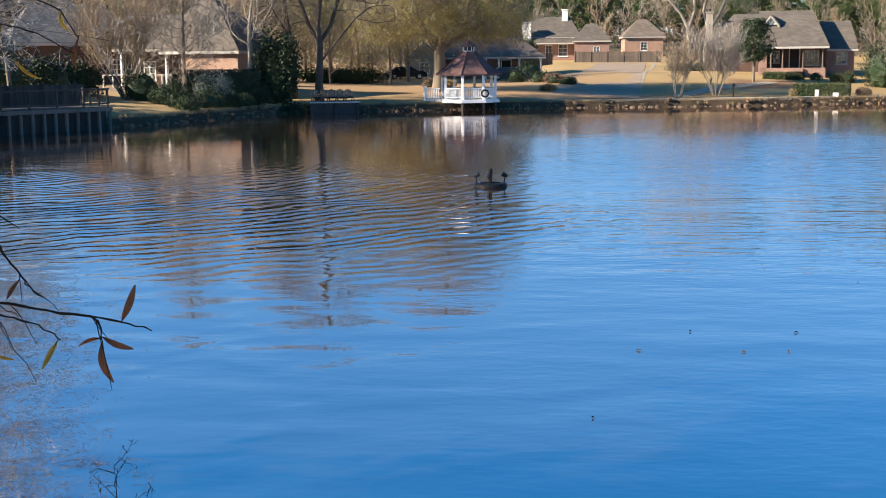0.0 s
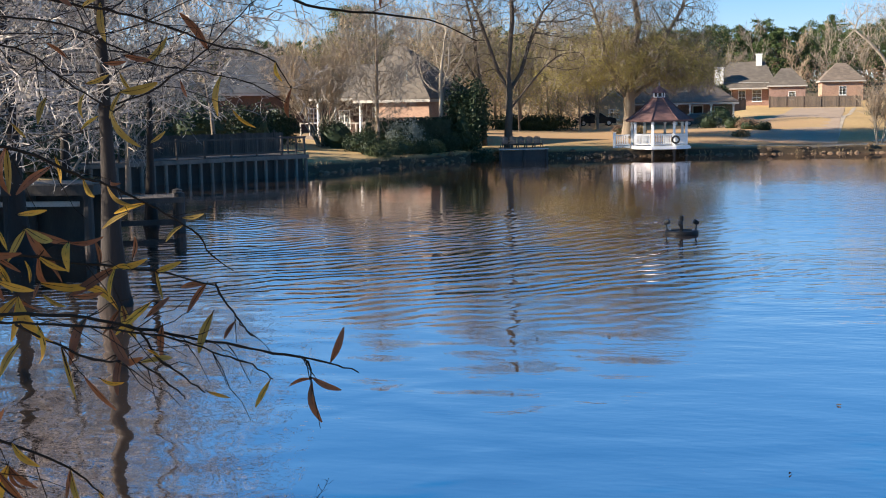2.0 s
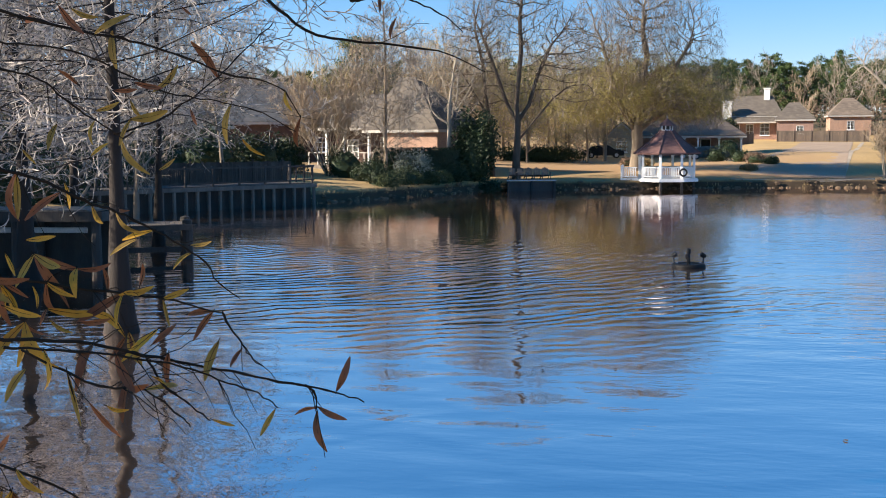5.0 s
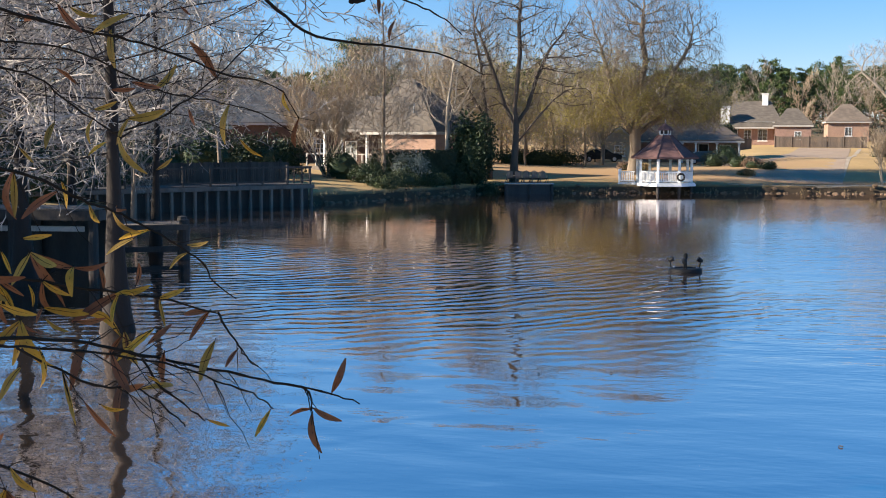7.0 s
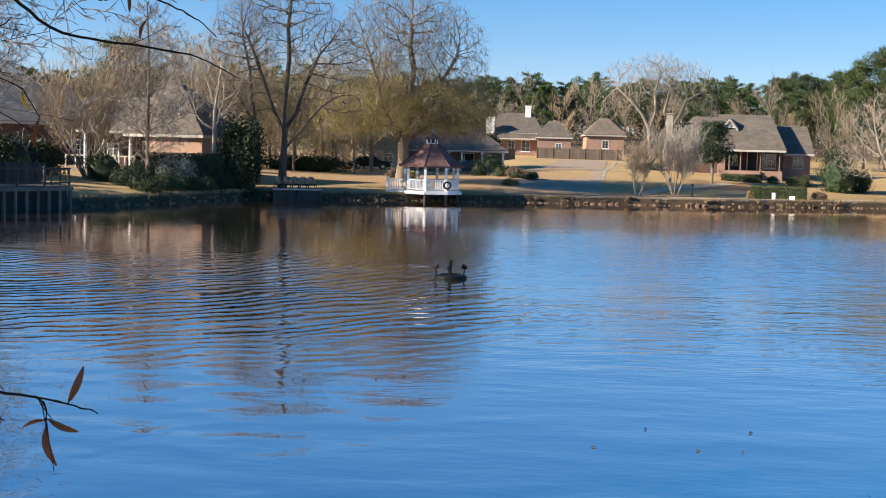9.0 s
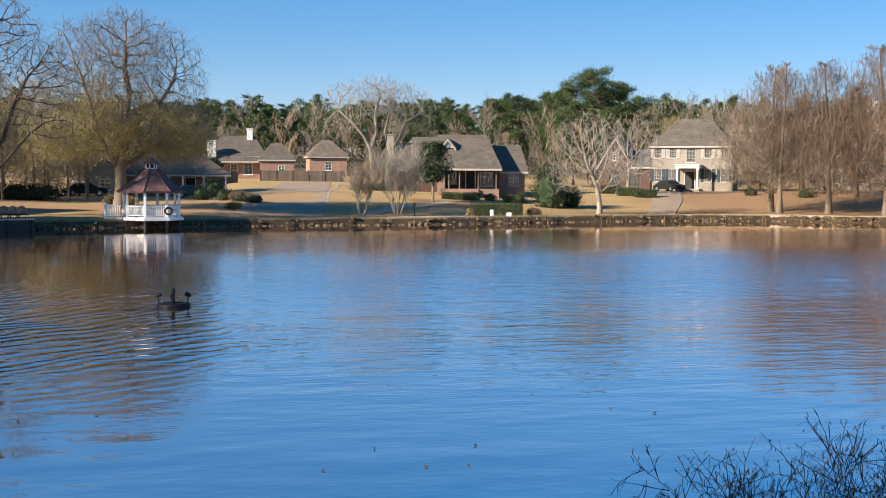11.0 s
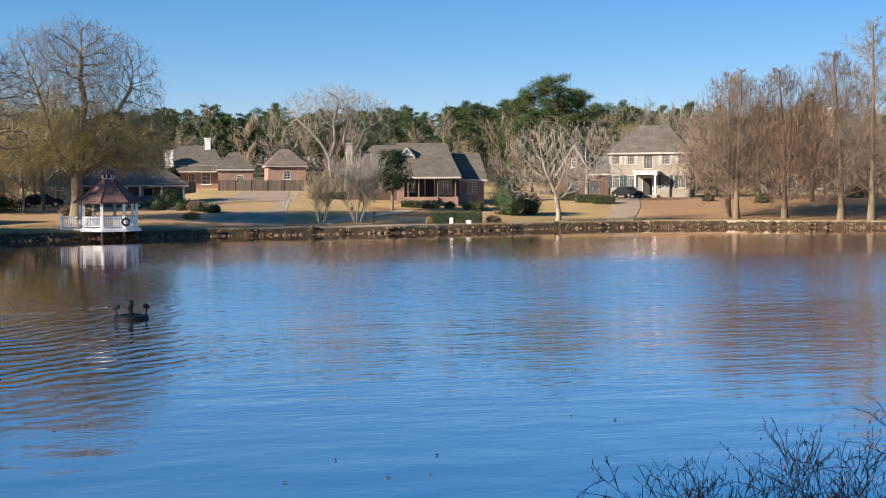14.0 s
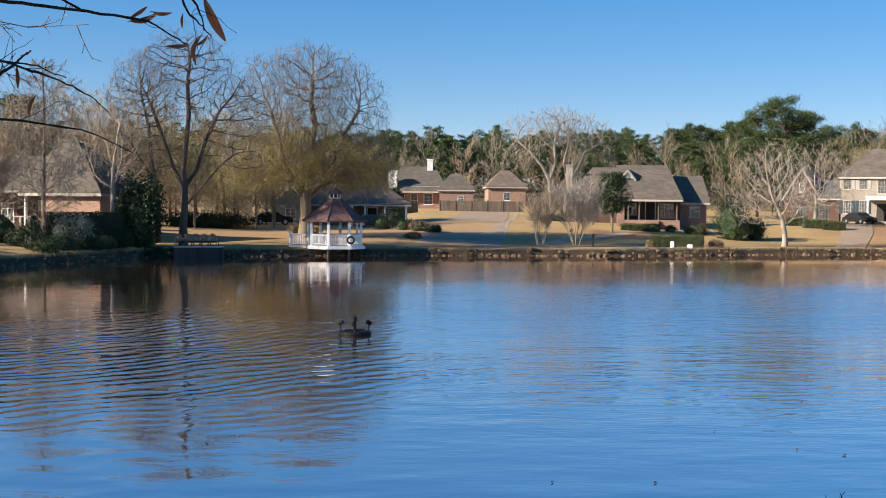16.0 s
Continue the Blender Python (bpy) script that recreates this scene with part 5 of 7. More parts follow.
crown_tree("lakeside_tree", on_land(-7.5, 101), "tall bare tree with fine grey twigs by the small dock", 23,
           [(0, 0, -0.3), (0, 0, 1.5), (0.1, 0, 3.0), (0.1, 0, 4.6), (0.0, 0, 6.0)],
           [(0.0, 0, 13.6, 4.2, 3.6, 3.8), (3.6, 0, 10.6, 3.4, 3.0, 3.4), (-3.2, 0, 11.4, 2.8, 2.8, 3.4), (3.4, 0, 7.0, 3.2, 1.6, 2.0), (-1.8, 0, 7.4, 2.6, 1.6, 2.2)],
           0.28, "bark_brown", "twig_dark", 3400, 0.40, 4.2, 0.44, 0.0165, 3, 0.9, droop=0.12,
           leaders=((4, ((0.2, 0, 8.0), (0.4, 0.1, 10.4), (0.3, 0, 12.8), (0.5, 0, 15.0))), (3, ((1.0, 0.4, 6.0), (1.7, 0.6, 8.4), (2.8, 0.4, 10.8))), (3, ((-0.8, 0, 6.2), (-1.6, -0.2, 8.6), (-2.6, 0, 11.2))), (2, ((1.4, -0.4, 4.6), (3.0, -0.6, 6.4)))))
crown_tree("lakeside_tree", on_land(-8.6, 103), "leaning bare tree with pale grey limbs", 29,
           [(0, 0, -0.3), (-0.05, 0, 1.5), (-0.1, 0, 3.2), (-0.3, 0, 5.0)], [(-1.2, 0, 11.4, 3.0, 2.6, 4.2), (-2.4, 0, 8.0, 2.6, 2.6, 2.8)],
           0.18, "bark_brown", "twig", 1300, 0.40, 4.5, 0.48, 0.014, 4, 0.9, leaders=((3, ((-0.6, 0, 7.0), (-0.8, 0, 9.4), (-1.4, 0, 12.0))), (3, ((-1.4, 0.2, 6.6), (-2.4, 0.2, 8.4)))))
bare_tree("thin_cypress", on_land(-13.55, 92), "slender bare cypress with short twiggy branches", 31, BARE_CYPRESS, 13.5, 0.17, "bark_tan", "twig")
crown_tree("pale_tree", on_land(-10.6, 100), "pale-limbed bare tree forking upward beside the lakeside house", 37,
           [(0, 0, -0.3), (0.05, 0, 1.4), (0, 0, 2.8), (0.05, 0, 4.0)], [(-0.2, 0, 7.8, 3.2, 3.0, 3.6), (1.2, 0, 9.0, 2.2, 2.4, 3.0)], 0.20, "bark_pale", "twig_tan", 700, 0.42, 6.0, 0.52, 0.015, 4, 0.7)
bare_tree("crape_myrtle", on_land(-16.1, 97), "broad fan-shaped bare crape myrtle with tan twigs", 41, VASE, 6.0, 0.075, "bark_pale", "twig_tan", stems=11, fan=0.55, split=1)
bare_tree("crape_myrtle", on_land(8.9, 112), "slender pale crape myrtle on the lawn", 43, VASE, 3.5, 0.055, "bark_pale", "twig_tan", stems=5, fan=0.34, group="lawn crape myrtles")
bare_tree("crape_myrtle", on_land(10.6, 117), "many-stemmed bare crape myrtle with tan crown", 47, VASE, 4.5, 0.055, "bark_pale", "twig_pale", stems=9, fan=0.52, group="lawn crape myrtles")
crown_tree("pale_tree", on_land(9.35, 150), "white-limbed bare tree behind the lawn", 53,
           [(0, 0, -0.3), (0.1, 0, 1.6), (0, 0, 3.2), (-0.1, 0, 4.8)], [(-1.6, 0, 10.6, 4.6, 3.4, 2.6), (0.8, 0, 12.0, 3.0, 2.6, 1.8), (-3.6, 0, 8.0, 2.8, 2.6, 1.8)], 0.24, "bark_pale", "twig_pale", 1400, 0.45, 4.5, 0.50, 0.015, 4, 0.8,
           leaders=((3, ((-1.0, 0, 6.6), (-2.6, 0, 8.4), (-4.0, 0, 9.6))), (3, ((0.6, 0, 7.0), (0.4, 0, 9.4), (1.0, 0, 11.2)))))
crown_tree("pale_tree", on_land(10.1, 152), "white-limbed bare tree forking wide", 59,
           [(0, 0, -0.3), (-0.1, 0, 1.6), (0, 0, 3.0), (0.2, 0, 4.6)], [(2.2, 0, 10.4, 3.8, 3.2, 2.6), (-0.5, 0, 11.4, 2.8, 2.6, 2.0), (4.2, 0, 8.6, 2.0, 2.2, 1.6)], 0.24, "bark_pale", "twig_pale", 1300, 0.45, 4.5, 0.50, 0.015, 4, 0.8,
           leaders=((3, ((1.4, 0, 6.4), (2.2, 0, 8.4), (4.0, 0, 9.4))), (3, ((-0.4, 0, 7.0), (0.2, 0, 9.6)))))
crown_tree("young_tree", on_land(19.9, 124), "bare tree with pale curving branches on the lawn", 61,
           [(0, 0, -0.3), (0.05, 0, 0.5), (0, 0, 1.1)], [(-1.4, 0, 6.4, 3.6, 3.2, 3.9), (1.6, 0, 4.6, 2.6, 2.6, 2.4), (-3.0, 0, 4.2, 2.4, 2.6, 2.4)], 0.24, "bark_pale", "twig_pale", 1100, 0.40, 6.0, 0.5, 0.014, 4, 0.7)
crown_tree("drooping_tree", on_land(21.2, 150), "bare silver tree with long arching branches", 67,
           [(0, 0, -0.3), (0, 0, 1.0), (0, 0, 2.0)], [(0, 0, 6.0, 4.2, 3.2, 3.4), (0, 0, 3.6, 4.6, 3.2, 2.0)], 0.2, "bark_pale", "twig_pale", 900, 0.45, 6.0, 0.55, 0.017, 4, 0.8, droop=0.15)
for i, (az, d, tall, fat) in enumerate(((27.55, 134, 15.4, 0.26), (27.95, 131, 15.6, 0.25), (30.05, 132, 15.6, 0.27), (32.45, 131, 17.0, 0.30), (33.72, 129, 19.8, 0.30), (35.4, 141, 10.0, 0.16), (31.2, 150, 13.0, 0.2), (28.9, 152, 12.0, 0.2), (37.6, 140, 15.0, 0.25))):
    bare_tree("bald_cypress", on_land(az, d), "straight bald cypress with rusty bare twigs beside the lake", 71 + i, CYPRESS if i not in (1, 4) else BARE_CYPRESS, tall, fat, "bark_tan", "twig_rust" if i not in (1, 4) else "twig_faded", group="cypress row", flare=1.7)


# ---- the woods behind ----
def pine(seed, tall, wide, dense=60):
    """A pine: bare lower trunk, and tufts of needles on whorled limbs."""
    rng = random.Random(seed)
    t = thing("pine_tree", (0, 0, 0), "tall dark green pine of the woods and the near banks", "tree", group="woods")
    trunk = [(rng.gauss(0, 0.1) * i, rng.gauss(0, 0.1) * i, -0.5 + (tall + 0.5) * i / 6) for i in range(7)]
    limbs, places = Shape(), []
    for i in range(46):
        f = 0.22 + 0.78 * (i + rng.random()) / 46
        k = min(5, int(f * 6))
        p = Vector(trunk[k]).lerp(Vector(trunk[k + 1]), f * 6 - k) if f < 1 else Vector(trunk[-1])
        a = rng.uniform(0, 6.28)
        l = wide * (0.35 + 0.65 * math.sin(math.pi * min(1, (1 - f) * 1.25 + 0.1))) * rng.uniform(0.5, 1.1)
        q = p + Vector((math.cos(a) * l, math.sin(a) * l, l * rng.uniform(0.0, 0.45)))
        limbs.tube([p, (p + q) / 2 + Vector((0, 0, -0.1)), q], [0.09, 0.06, 0.03], 3, False)
        places += [p.lerp(q, u) for u in (0.5, 0.75, 0.95, 1.05)]
    part("trunk", limbs.tube(trunk, [0.28 - 0.035 * i for i in range(7)], 6), M["bark_brown"], t)
    part("crown", leafage(rng, places, wide * 0.115, dense, 0.85 / math.sqrt(dense / 9), 0.55), M["pine"], t)
    return t


def wood_tree(seed, tall, twig, leaves=None):
    t = bare_tree("woodland_tree", (0, 0, 0), "bare brown tree in the woods behind" if not leaves else "russet-leaved tree in the woods behind", seed, THICKET, tall, 0.2, "bark", twig, leaves=leaves, group="woods", split=1)
    return t


PINES = [pine(101, 15, 3.6), pine(102, 17, 4.2), pine(103, 13, 3.4), pine(104, 16, 4.6)]
FULL_PINES = [pine(105, 16, 4.4, 120), pine(106, 17, 4.8, 120)]
BARE = [wood_tree(111, 9.0, "twig_tan"), wood_tree(112, 10.5, "twig"), wood_tree(113, 8.0, "twig"), wood_tree(114, 9.5, "twig_tan"),
        wood_tree(115, 9.0, "twig", ("leaf_gold", 0.9, 0.6, 26, 0.17, 0.2, 2.0)), wood_tree(116, 9.5, "twig", ("leaf_tan", 0.9, 0.6, 26, 0.17, 0.2, 2.0))]


def plant(proto, az, d, k, turn):
    x, y, z = on_land(az, d)
    o = copy_thing(proto, pose(x, y, z, 0, 0, turn))
    o.scale = (k, k, k)
    return o


rw = random.Random(7)
for i in range(230):
    az = -32 + 76 * (i + rw.random()) / 230
    d = rw.uniform(248, 325)
    plant(PINES[rw.randrange(4)], az, d, rw.uniform(0.82, 0.95) * (0.88 if az < 14 else 0.95), rw.uniform(0, 360))
for i in range(34):
    az = 21.5 + 11 * (i + rw.random()) / 34
    plant(BARE[(4, 2, 1, 4, 2)[i % 5]], az, rw.uniform(222, 250), rw.uniform(0.85, 1.12), rw.uniform(0, 360))
for az, d, k in ((-14.6, 150, 0.85), (18.7, 190, 0.98), (19.6, 186, 1.0), (20.6, 192, 0.98), (17.8, 205, 0.9), (21.4, 200, 0.8), (16.3, 225, 0.85), (15.2, 230, 0.8), (37.9, 205, 0.85), (39.2, 208, 0.8)):
    plant(FULL_PINES[int(az * 7) % 2], az, d, k, az * 50)
for i in range(56):
    az = -32 + 76 * (i + rw.random()) / 56
    d = rw.uniform(205, 262)
    plant(BARE[rw.randrange(4)], az, d, rw.uniform(0.65, 0.95), rw.uniform(0, 360))
for i in range(15):
    az = -17 + 16 * (i + rw.random()) / 15
    d = rw.uniform(124, 150)
    plant(BARE[(4, 5, 5, 5, 5, 4)[rw.randrange(6)]], az, d, rw.uniform(0.65, 1.05), rw.uniform(0, 360))
for i in range(10):
    az = -31 + 14 * (i + rw.random()) / 10
    plant(BARE[(1, 0, 3, 2)[rw.randrange(4)]], az, rw.uniform(122, 165), rw.uniform(0.6, 1.0), rw.uniform(0, 360))
for i in range(10):
    az = 12 + 14 * (i + rw.random()) / 10
    plant(BARE[rw.randrange(4)], az, rw.uniform(172, 190), rw.uniform(0.6, 0.95), rw.uniform(0, 360))
for i in range(12):
    az = -11.5 + 8.5 * (i + rw.random()) / 12
    plant(BARE[(4, 5, 4)[i % 3]], az, rw.uniform(124, 150), rw.uniform(0.7, 1.0), rw.uniform(0, 360))
for i in range(26):
    az = 25.5 + 9.2 * (i + rw.random()) / 26
    plant(BARE[rw.randrange(4)], az, rw.uniform(158, 200), rw.uniform(0.7, 1.0), rw.uniform(0, 360))
# unseen evergreens added up the bank beside the camera to shade docks and near bank
for i, (x, y, k) in enumerate(((-46, 12, 0.7), (-44, 20, 0.72), (-47, 27, 0.72), (-45, 34, 0.75), (-48, 41, 0.75), (-47, 48, 0.8), (-50, 55, 0.82), (-50, 62, 0.82), (-40, 8, 0.8), (-49, 70, 0.8), (-33, 27, 0.72), (-34.5, 23.5, 0.76), (-37, 20, 0.74), (-31.5, 31, 0.68),
                               (-13.5, 1.2, 0.8), (-16, -2, 0.85), (-16.5, 3, 0.8), (-14, 5.5, 0.8))):
    k *= 1.1 if x < -39 else 1.0
    copy_thing(PINES[i % 4], pose(x, y, height(x, y), 0, 0, 70 * i)).scale = (k, k, k)
for o in PINES + FULL_PINES + BARE:
    for c in o.children:
        bpy.data.objects.remove(c)
    bpy.data.objects.remove(o)


def undergrowth():
    """The tangle at the foot of the woods."""
    rng = random.Random(5)
    for mat, n, label in (("twig_rust", 900, "brown brush at the edge of the woods"), ("evergreen", 420, "dark evergreen brush in the woods")):
        places = []
        for _ in range(n):
            x, y, z = on_land(rng.uniform(-33, 45), rng.uniform(206, 262))
            places += [Vector((x + rng.gauss(0, 1.2), y, z + abs(rng.gauss(0, 2.2)))) for _ in range(3)]
        solid("brush", leafage(rng, places, 0.9, 26, 0.34, 0.8), M[mat], label, "brush", kind="stuff")
    places = []
    for _ in range(420):
        x, y, z = on_land(rng.uniform(-19, -2.2), rng.uniform(138, 162))
        places += [Vector((x + rng.gauss(0, 0.9), y, z + abs(rng.gauss(0, 2.4)))) for _ in range(3)]
    solid("brush", leafage(rng, places, 0.8, 16, 0.30, 0.8), M["leaf_tan"], "brown thicket behind the lakeside lawn", "brush", kind="stuff")
    for mat, n, label in (("pine", 4200, "dense far pine woods on the rise"), ("twig", 1300, "dense far bare woods on the rise")):
        places = []
        for _ in range(n):
            x, y, z = on_land(rng.uniform(-34, 46), rng.uniform(325, 350))
            places.append(Vector((x, y, z + rng.uniform(0, 11.5 if mat == "pine" else 8))))
        solid("distant_woods", leafage(rng, places, 0.8, 12, 1.15, 0.9), M[mat], label, "woods", kind="stuff")


undergrowth()


# ---- grounds of the far shore ----
street = strip("road", [(9.9, 111), (13.4, 135), (17.0, 160), (20.6, 184)], (8.0, 7.0), M["asphalt"], "worn tan street running up from the lake", "road", 0.03)
strip("kerb", [(14.1, 114.5), (17.3, 134), (21.3, 159), (25.3, 183)], (0.55, 0.5), M["concrete"], "pale concrete kerb along the street", "kerb", 0.02)
strip("footpath", [(18.0, 114), (22.0, 121), (29.5, 127.5)], (1.7, 1.5), M["concrete"], "pale path leading to the porch", "path", 0.05)
strip("driveway", [(49.0, 117.5), (56.0, 132), (61.5, 146)], (2.6, 4.0), M["asphalt"], "worn tan driveway up to the two-storey house", "driveway", 0.05)
strip("pavement", [(4, 104.9), (8, 105.0), (16, 105.9), (24, 106.9), (33, 110.4), (42, 112.9), (50, 114.5), (58, 112.7), (64, 107.8), (70, 104.7), (80, 102.6), (95, 98.5)], (1.3, 1.3), M["concrete"], "pale lakeside path along the bank", "path", 0.05)


def bank():
    """Stones and dry growth at the water's edge."""
    rng = random.Random(3)
    st, rd = Shape(), []
    line = LAKE[5:23]
    for (ax, ay), (bx, by) in zip(line, line[1:]):
        l = math.hypot(bx - ax, by - ay)
        for i in range(int(l * (2 if ax > 18 else 3))):
            k = (i + rng.random()) / (l * (2 if ax > 18 else 3))
            nx, ny = -(by - ay) / l, (bx - ax) / l
            o = rng.uniform(-0.40, 0.30)
            x, y = ax + (bx - ax) * k + nx * o, ay + (by - ay) * k + ny * o
            r = rng.uniform(0.08, 0.21)
            st.blob((x, y, max(height(x, y), -0.05) + r * 0.25), (r * rng.uniform(0.8, 1.5), r, r * rng.uniform(0.6, 0.9)), rng, 6, 4)
        for i in range(int(l * (13 if ax > 18 else 5))):
            k, o = rng.random(), rng.uniform(-0.45, 0.9)
            x, y = ax + (bx - ax) * k - (by - ay) / l * o, ay + (by - ay) * k + (bx - ax) / l * o
            rd.append((x, y, height(x, y)))
    solid("bank_stones", st, M["stone"], "brown stones lining the edge of the lake", "stones", kind="stuff")
    s = Shape()
    for x, y, z in rd:
        for _ in range(7):
            px, py = x + rng.gauss(0, 0.18), y + rng.gauss(0, 0.18)
            h, a = rng.uniform(0.08, 0.26), rng.uniform(0, 3.14)
            dx, dy = 0.02 * math.cos(a), 0.02 * math.sin(a)
            lx, ly = rng.gauss(0, 0.12), rng.gauss(0, 0.12)
            s.add([(px - dx, py - dy, z - 0.05), (px + dx, py + dy, z - 0.05), (px + lx, py + ly, z + h)], [(0, 1, 2)])
    solid("bank_grass", s, M["reed"], "dry grass tufts along the bank", "grass", kind="stuff")


bank()


def shrub(name, az, d, size, mat, label, seed, leaf=0.12, n=2600, box=False, sink=0.1, category="shrub", group="", core="evergreen"):
    """A shrub of small leaves about a solid dark core; box: clipped square."""
    rng = random.Random(seed)
    s, c = Shape(), Shape()
    rx, ry, rz = size
    lumps = [(rng.uniform(-0.45, 0.45) * rx, rng.uniform(-0.45, 0.45) * ry, rng.uniform(0.35, 0.75) * rz, rng.uniform(0.45, 0.65)) for _ in range(9)]
    for _ in range(int(n * 1.35)):
        if box:
            p = [rng.uniform(-rx, rx), rng.uniform(-ry, ry), rng.uniform(0, rz)]
            f = rng.randrange(4)
            if f == 0:
                p[0] = rx * rng.choice((-1, 1)) + rng.gauss(0, 0.05)
            elif f == 1:
                p[1] = ry * rng.choice((-1, 1)) + rng.gauss(0, 0.05)
            elif f == 2:
                p[2] = rz + rng.gauss(0, 0.05)
            else:
                p[1] = -ry + rng.gauss(0, 0.05)
            p = Vector(p)
        else:
            lx, ly, lz, k = lumps[rng.randrange(9)]
            v = Vector((rng.gauss(0, 1), rng.gauss(0, 1), rng.gauss(0, 1))).normalized() * rng.uniform(0.55, 1.08)
            p = Vector((lx + v.x * rx * k, ly + v.y * ry * k, max(0.02, lz + v.z * rz * k)))
        a = Vector((rng.gauss(0, 1), rng.gauss(0, 1), rng.gauss(0, 1))).normalized()
        b = a.cross((rng.gauss(0, 1), rng.gauss(0, 1), rng.gauss(0, 1))).normalized()
        l = leaf * rng.uniform(0.6, 1.4)
        s.add([p - a * l * 0.5, p - b * l * 0.28, p + a * l * 0.5, p + b * l * 0.28], [(0, 1, 2, 3)])
    if box:
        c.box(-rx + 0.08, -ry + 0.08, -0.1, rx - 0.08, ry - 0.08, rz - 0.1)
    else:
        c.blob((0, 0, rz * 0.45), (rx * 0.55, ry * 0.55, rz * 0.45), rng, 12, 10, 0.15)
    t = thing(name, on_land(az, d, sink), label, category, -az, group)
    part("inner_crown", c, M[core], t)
    part("foliage", s, M[mat], t)
    return t


shrub("hedge", 15.15, 115.0, (2.35, 0.6, 1.2), "hedge", "clipped green box hedge by the lakeside path", 1, box=True, n=3600)
shrub("hedge", 13.5, 134.5, (2.0, 0.5, 0.8), "hedge", "low clipped hedge in front of the porch", 2, box=True)
shrub("shrub", 16.9, 115.5, (0.9, 0.6, 0.7), "twig_rust", "low brown shrub beside the hedge", 3, n=1500)
shrub("shrub", 13.95, 114.6, (0.4, 0.4, 0.6), "reed", "dry grass clump at the hedge end", 4, n=700)
for i, (az, d, r, z) in enumerate(((15.7, 134, 0.8, 0.9), (16.25, 134, 0.9, 1.1), (14.9, 135, 0.7, 0.8), (8.8, 145, 1.3, 0.8), (9.8, 146, 1.6, 0.9), (10.6, 146, 1.1, 0.8))):
    shrub("shrub", az, d, (r, 0.7, z), "hedge", "rounded green foundation shrub", 10 + i, group="foundation shrubs", n=1600)
for i, (az, d, r) in enumerate(((21.2, 147, 1.3), (22.0, 146, 1.2), (20.4, 149, 1.1))):
    shrub("hedge", az, d, (r, 0.6, 1.0), "hedge", "low rounded hedge by the driveway", 20 + i, box=True, n=1800)
shrub("evergreen_bush", 17.65, 131, (2.5, 1.9, 3.9), "evergreen", "large dense dark evergreen bush by the house", 24, 0.17, 5200)
shrub("evergreen_bush", 18.6, 133, (1.5, 1.4, 2.0), "evergreen", "dark evergreen bush behind the lawn", 25, 0.17, 2600)
shrub("magnolia", -9.4, 99.5, (1.9, 1.6, 4.6), "evergreen", "dense dark evergreen magnolia by the small dock", 26, 0.24, 6500, category="tree")
shrub("evergreen_bush", -8.8, 97.2, (1.3, 1.0, 1.5), "evergreen", "dark bush overhanging the water", 27, 0.16, 2400)
for i, (az, d, r, z, m) in enumerate(((-13.4, 88.5, 1.3, 1.0, "hedge"), (-12.6, 91, 1.5, 1.1, "evergreen"), (-11.7, 93, 1.5, 1.2, "evergreen"), (-11.0, 95, 1.2, 0.9, "hedge"), (-10.3, 97, 1.2, 1.0, "evergreen"), (-13.9, 89, 1.0, 1.4, "evergreen"), (-15.4, 95, 2.0, 2.2, "evergreen"), (-13.6, 95, 1.8, 1.9, "evergreen"), (-12.2, 96, 1.7, 1.6, "evergreen"), (-14.4, 92, 1.4, 1.5, "evergreen"))):
    shrub("bank_shrub", az, d, (r, 0.9, z), m, "dark low shrub on the lake bank", 30 + i, 0.13, 2200, group="bank shrubs")
shrub("silver_shrub", -12.35, 93.5, (1.6, 1.2, 2.1), "silver_shrub", "silvery grey-green shrub on the lake bank", 40, 0.13, 4200)
shrub("hedge", -10.4, 99.5, (1.4, 0.6, 1.7), "hedge", "clipped hedge beside the lakeside house", 41, box=True)
shrub("hedge", -6.6, 127, (6.5, 1.0, 1.5), "evergreen", "low dark hedge behind the lawn", 42, 0.2, 5200)
shrub("hedge", -12.6, 118, (5.0, 0.9, 2.6), "evergreen", "tall dark hedge behind the house", 43, 0.2, 3600, box=True)
for i, (az, d, r, z, m) in enumerate(((2.6, 126, 1.3, 1.1, "evergreen"), (3.3, 124, 1.4, 0.9, "twig_rust"), (3.9, 123, 1.0, 0.7, "evergreen"), (2.9, 115.5, 1.1, 0.6, "reed"), (1.6, 128, 1.5, 1.4, "evergreen"), (2.2, 139, 1.6, 1.9, "evergreen"), (-2.3, 121, 1.2, 0.8, "twig_rust"), (-1.6, 119, 0.9, 0.7, "reed"))):
    shrub("garden_shrub", az, d, (r, 0.9, z), m, "low garden shrub in a leaf-littered bed", 50 + i, 0.13, 1700, group="garden shrubs")
for i, (az, d, r, z, m) in enumerate(((26.7, 152, 0.9, 0.9, "evergreen"), (29.1, 149, 1.2, 1.1, "hedge"), (33.0, 160, 2.4, 1.6, "evergreen"), (35.2, 158, 2.0, 1.3, "hedge"), (37.2, 158, 3.0, 1.5, "evergreen"))):
    shrub("garden_shrub", az, d, (r, 0.9, z), m, "green shrub under the cypresses", 60 + i, 0.15, 1700, group="garden shrubs")


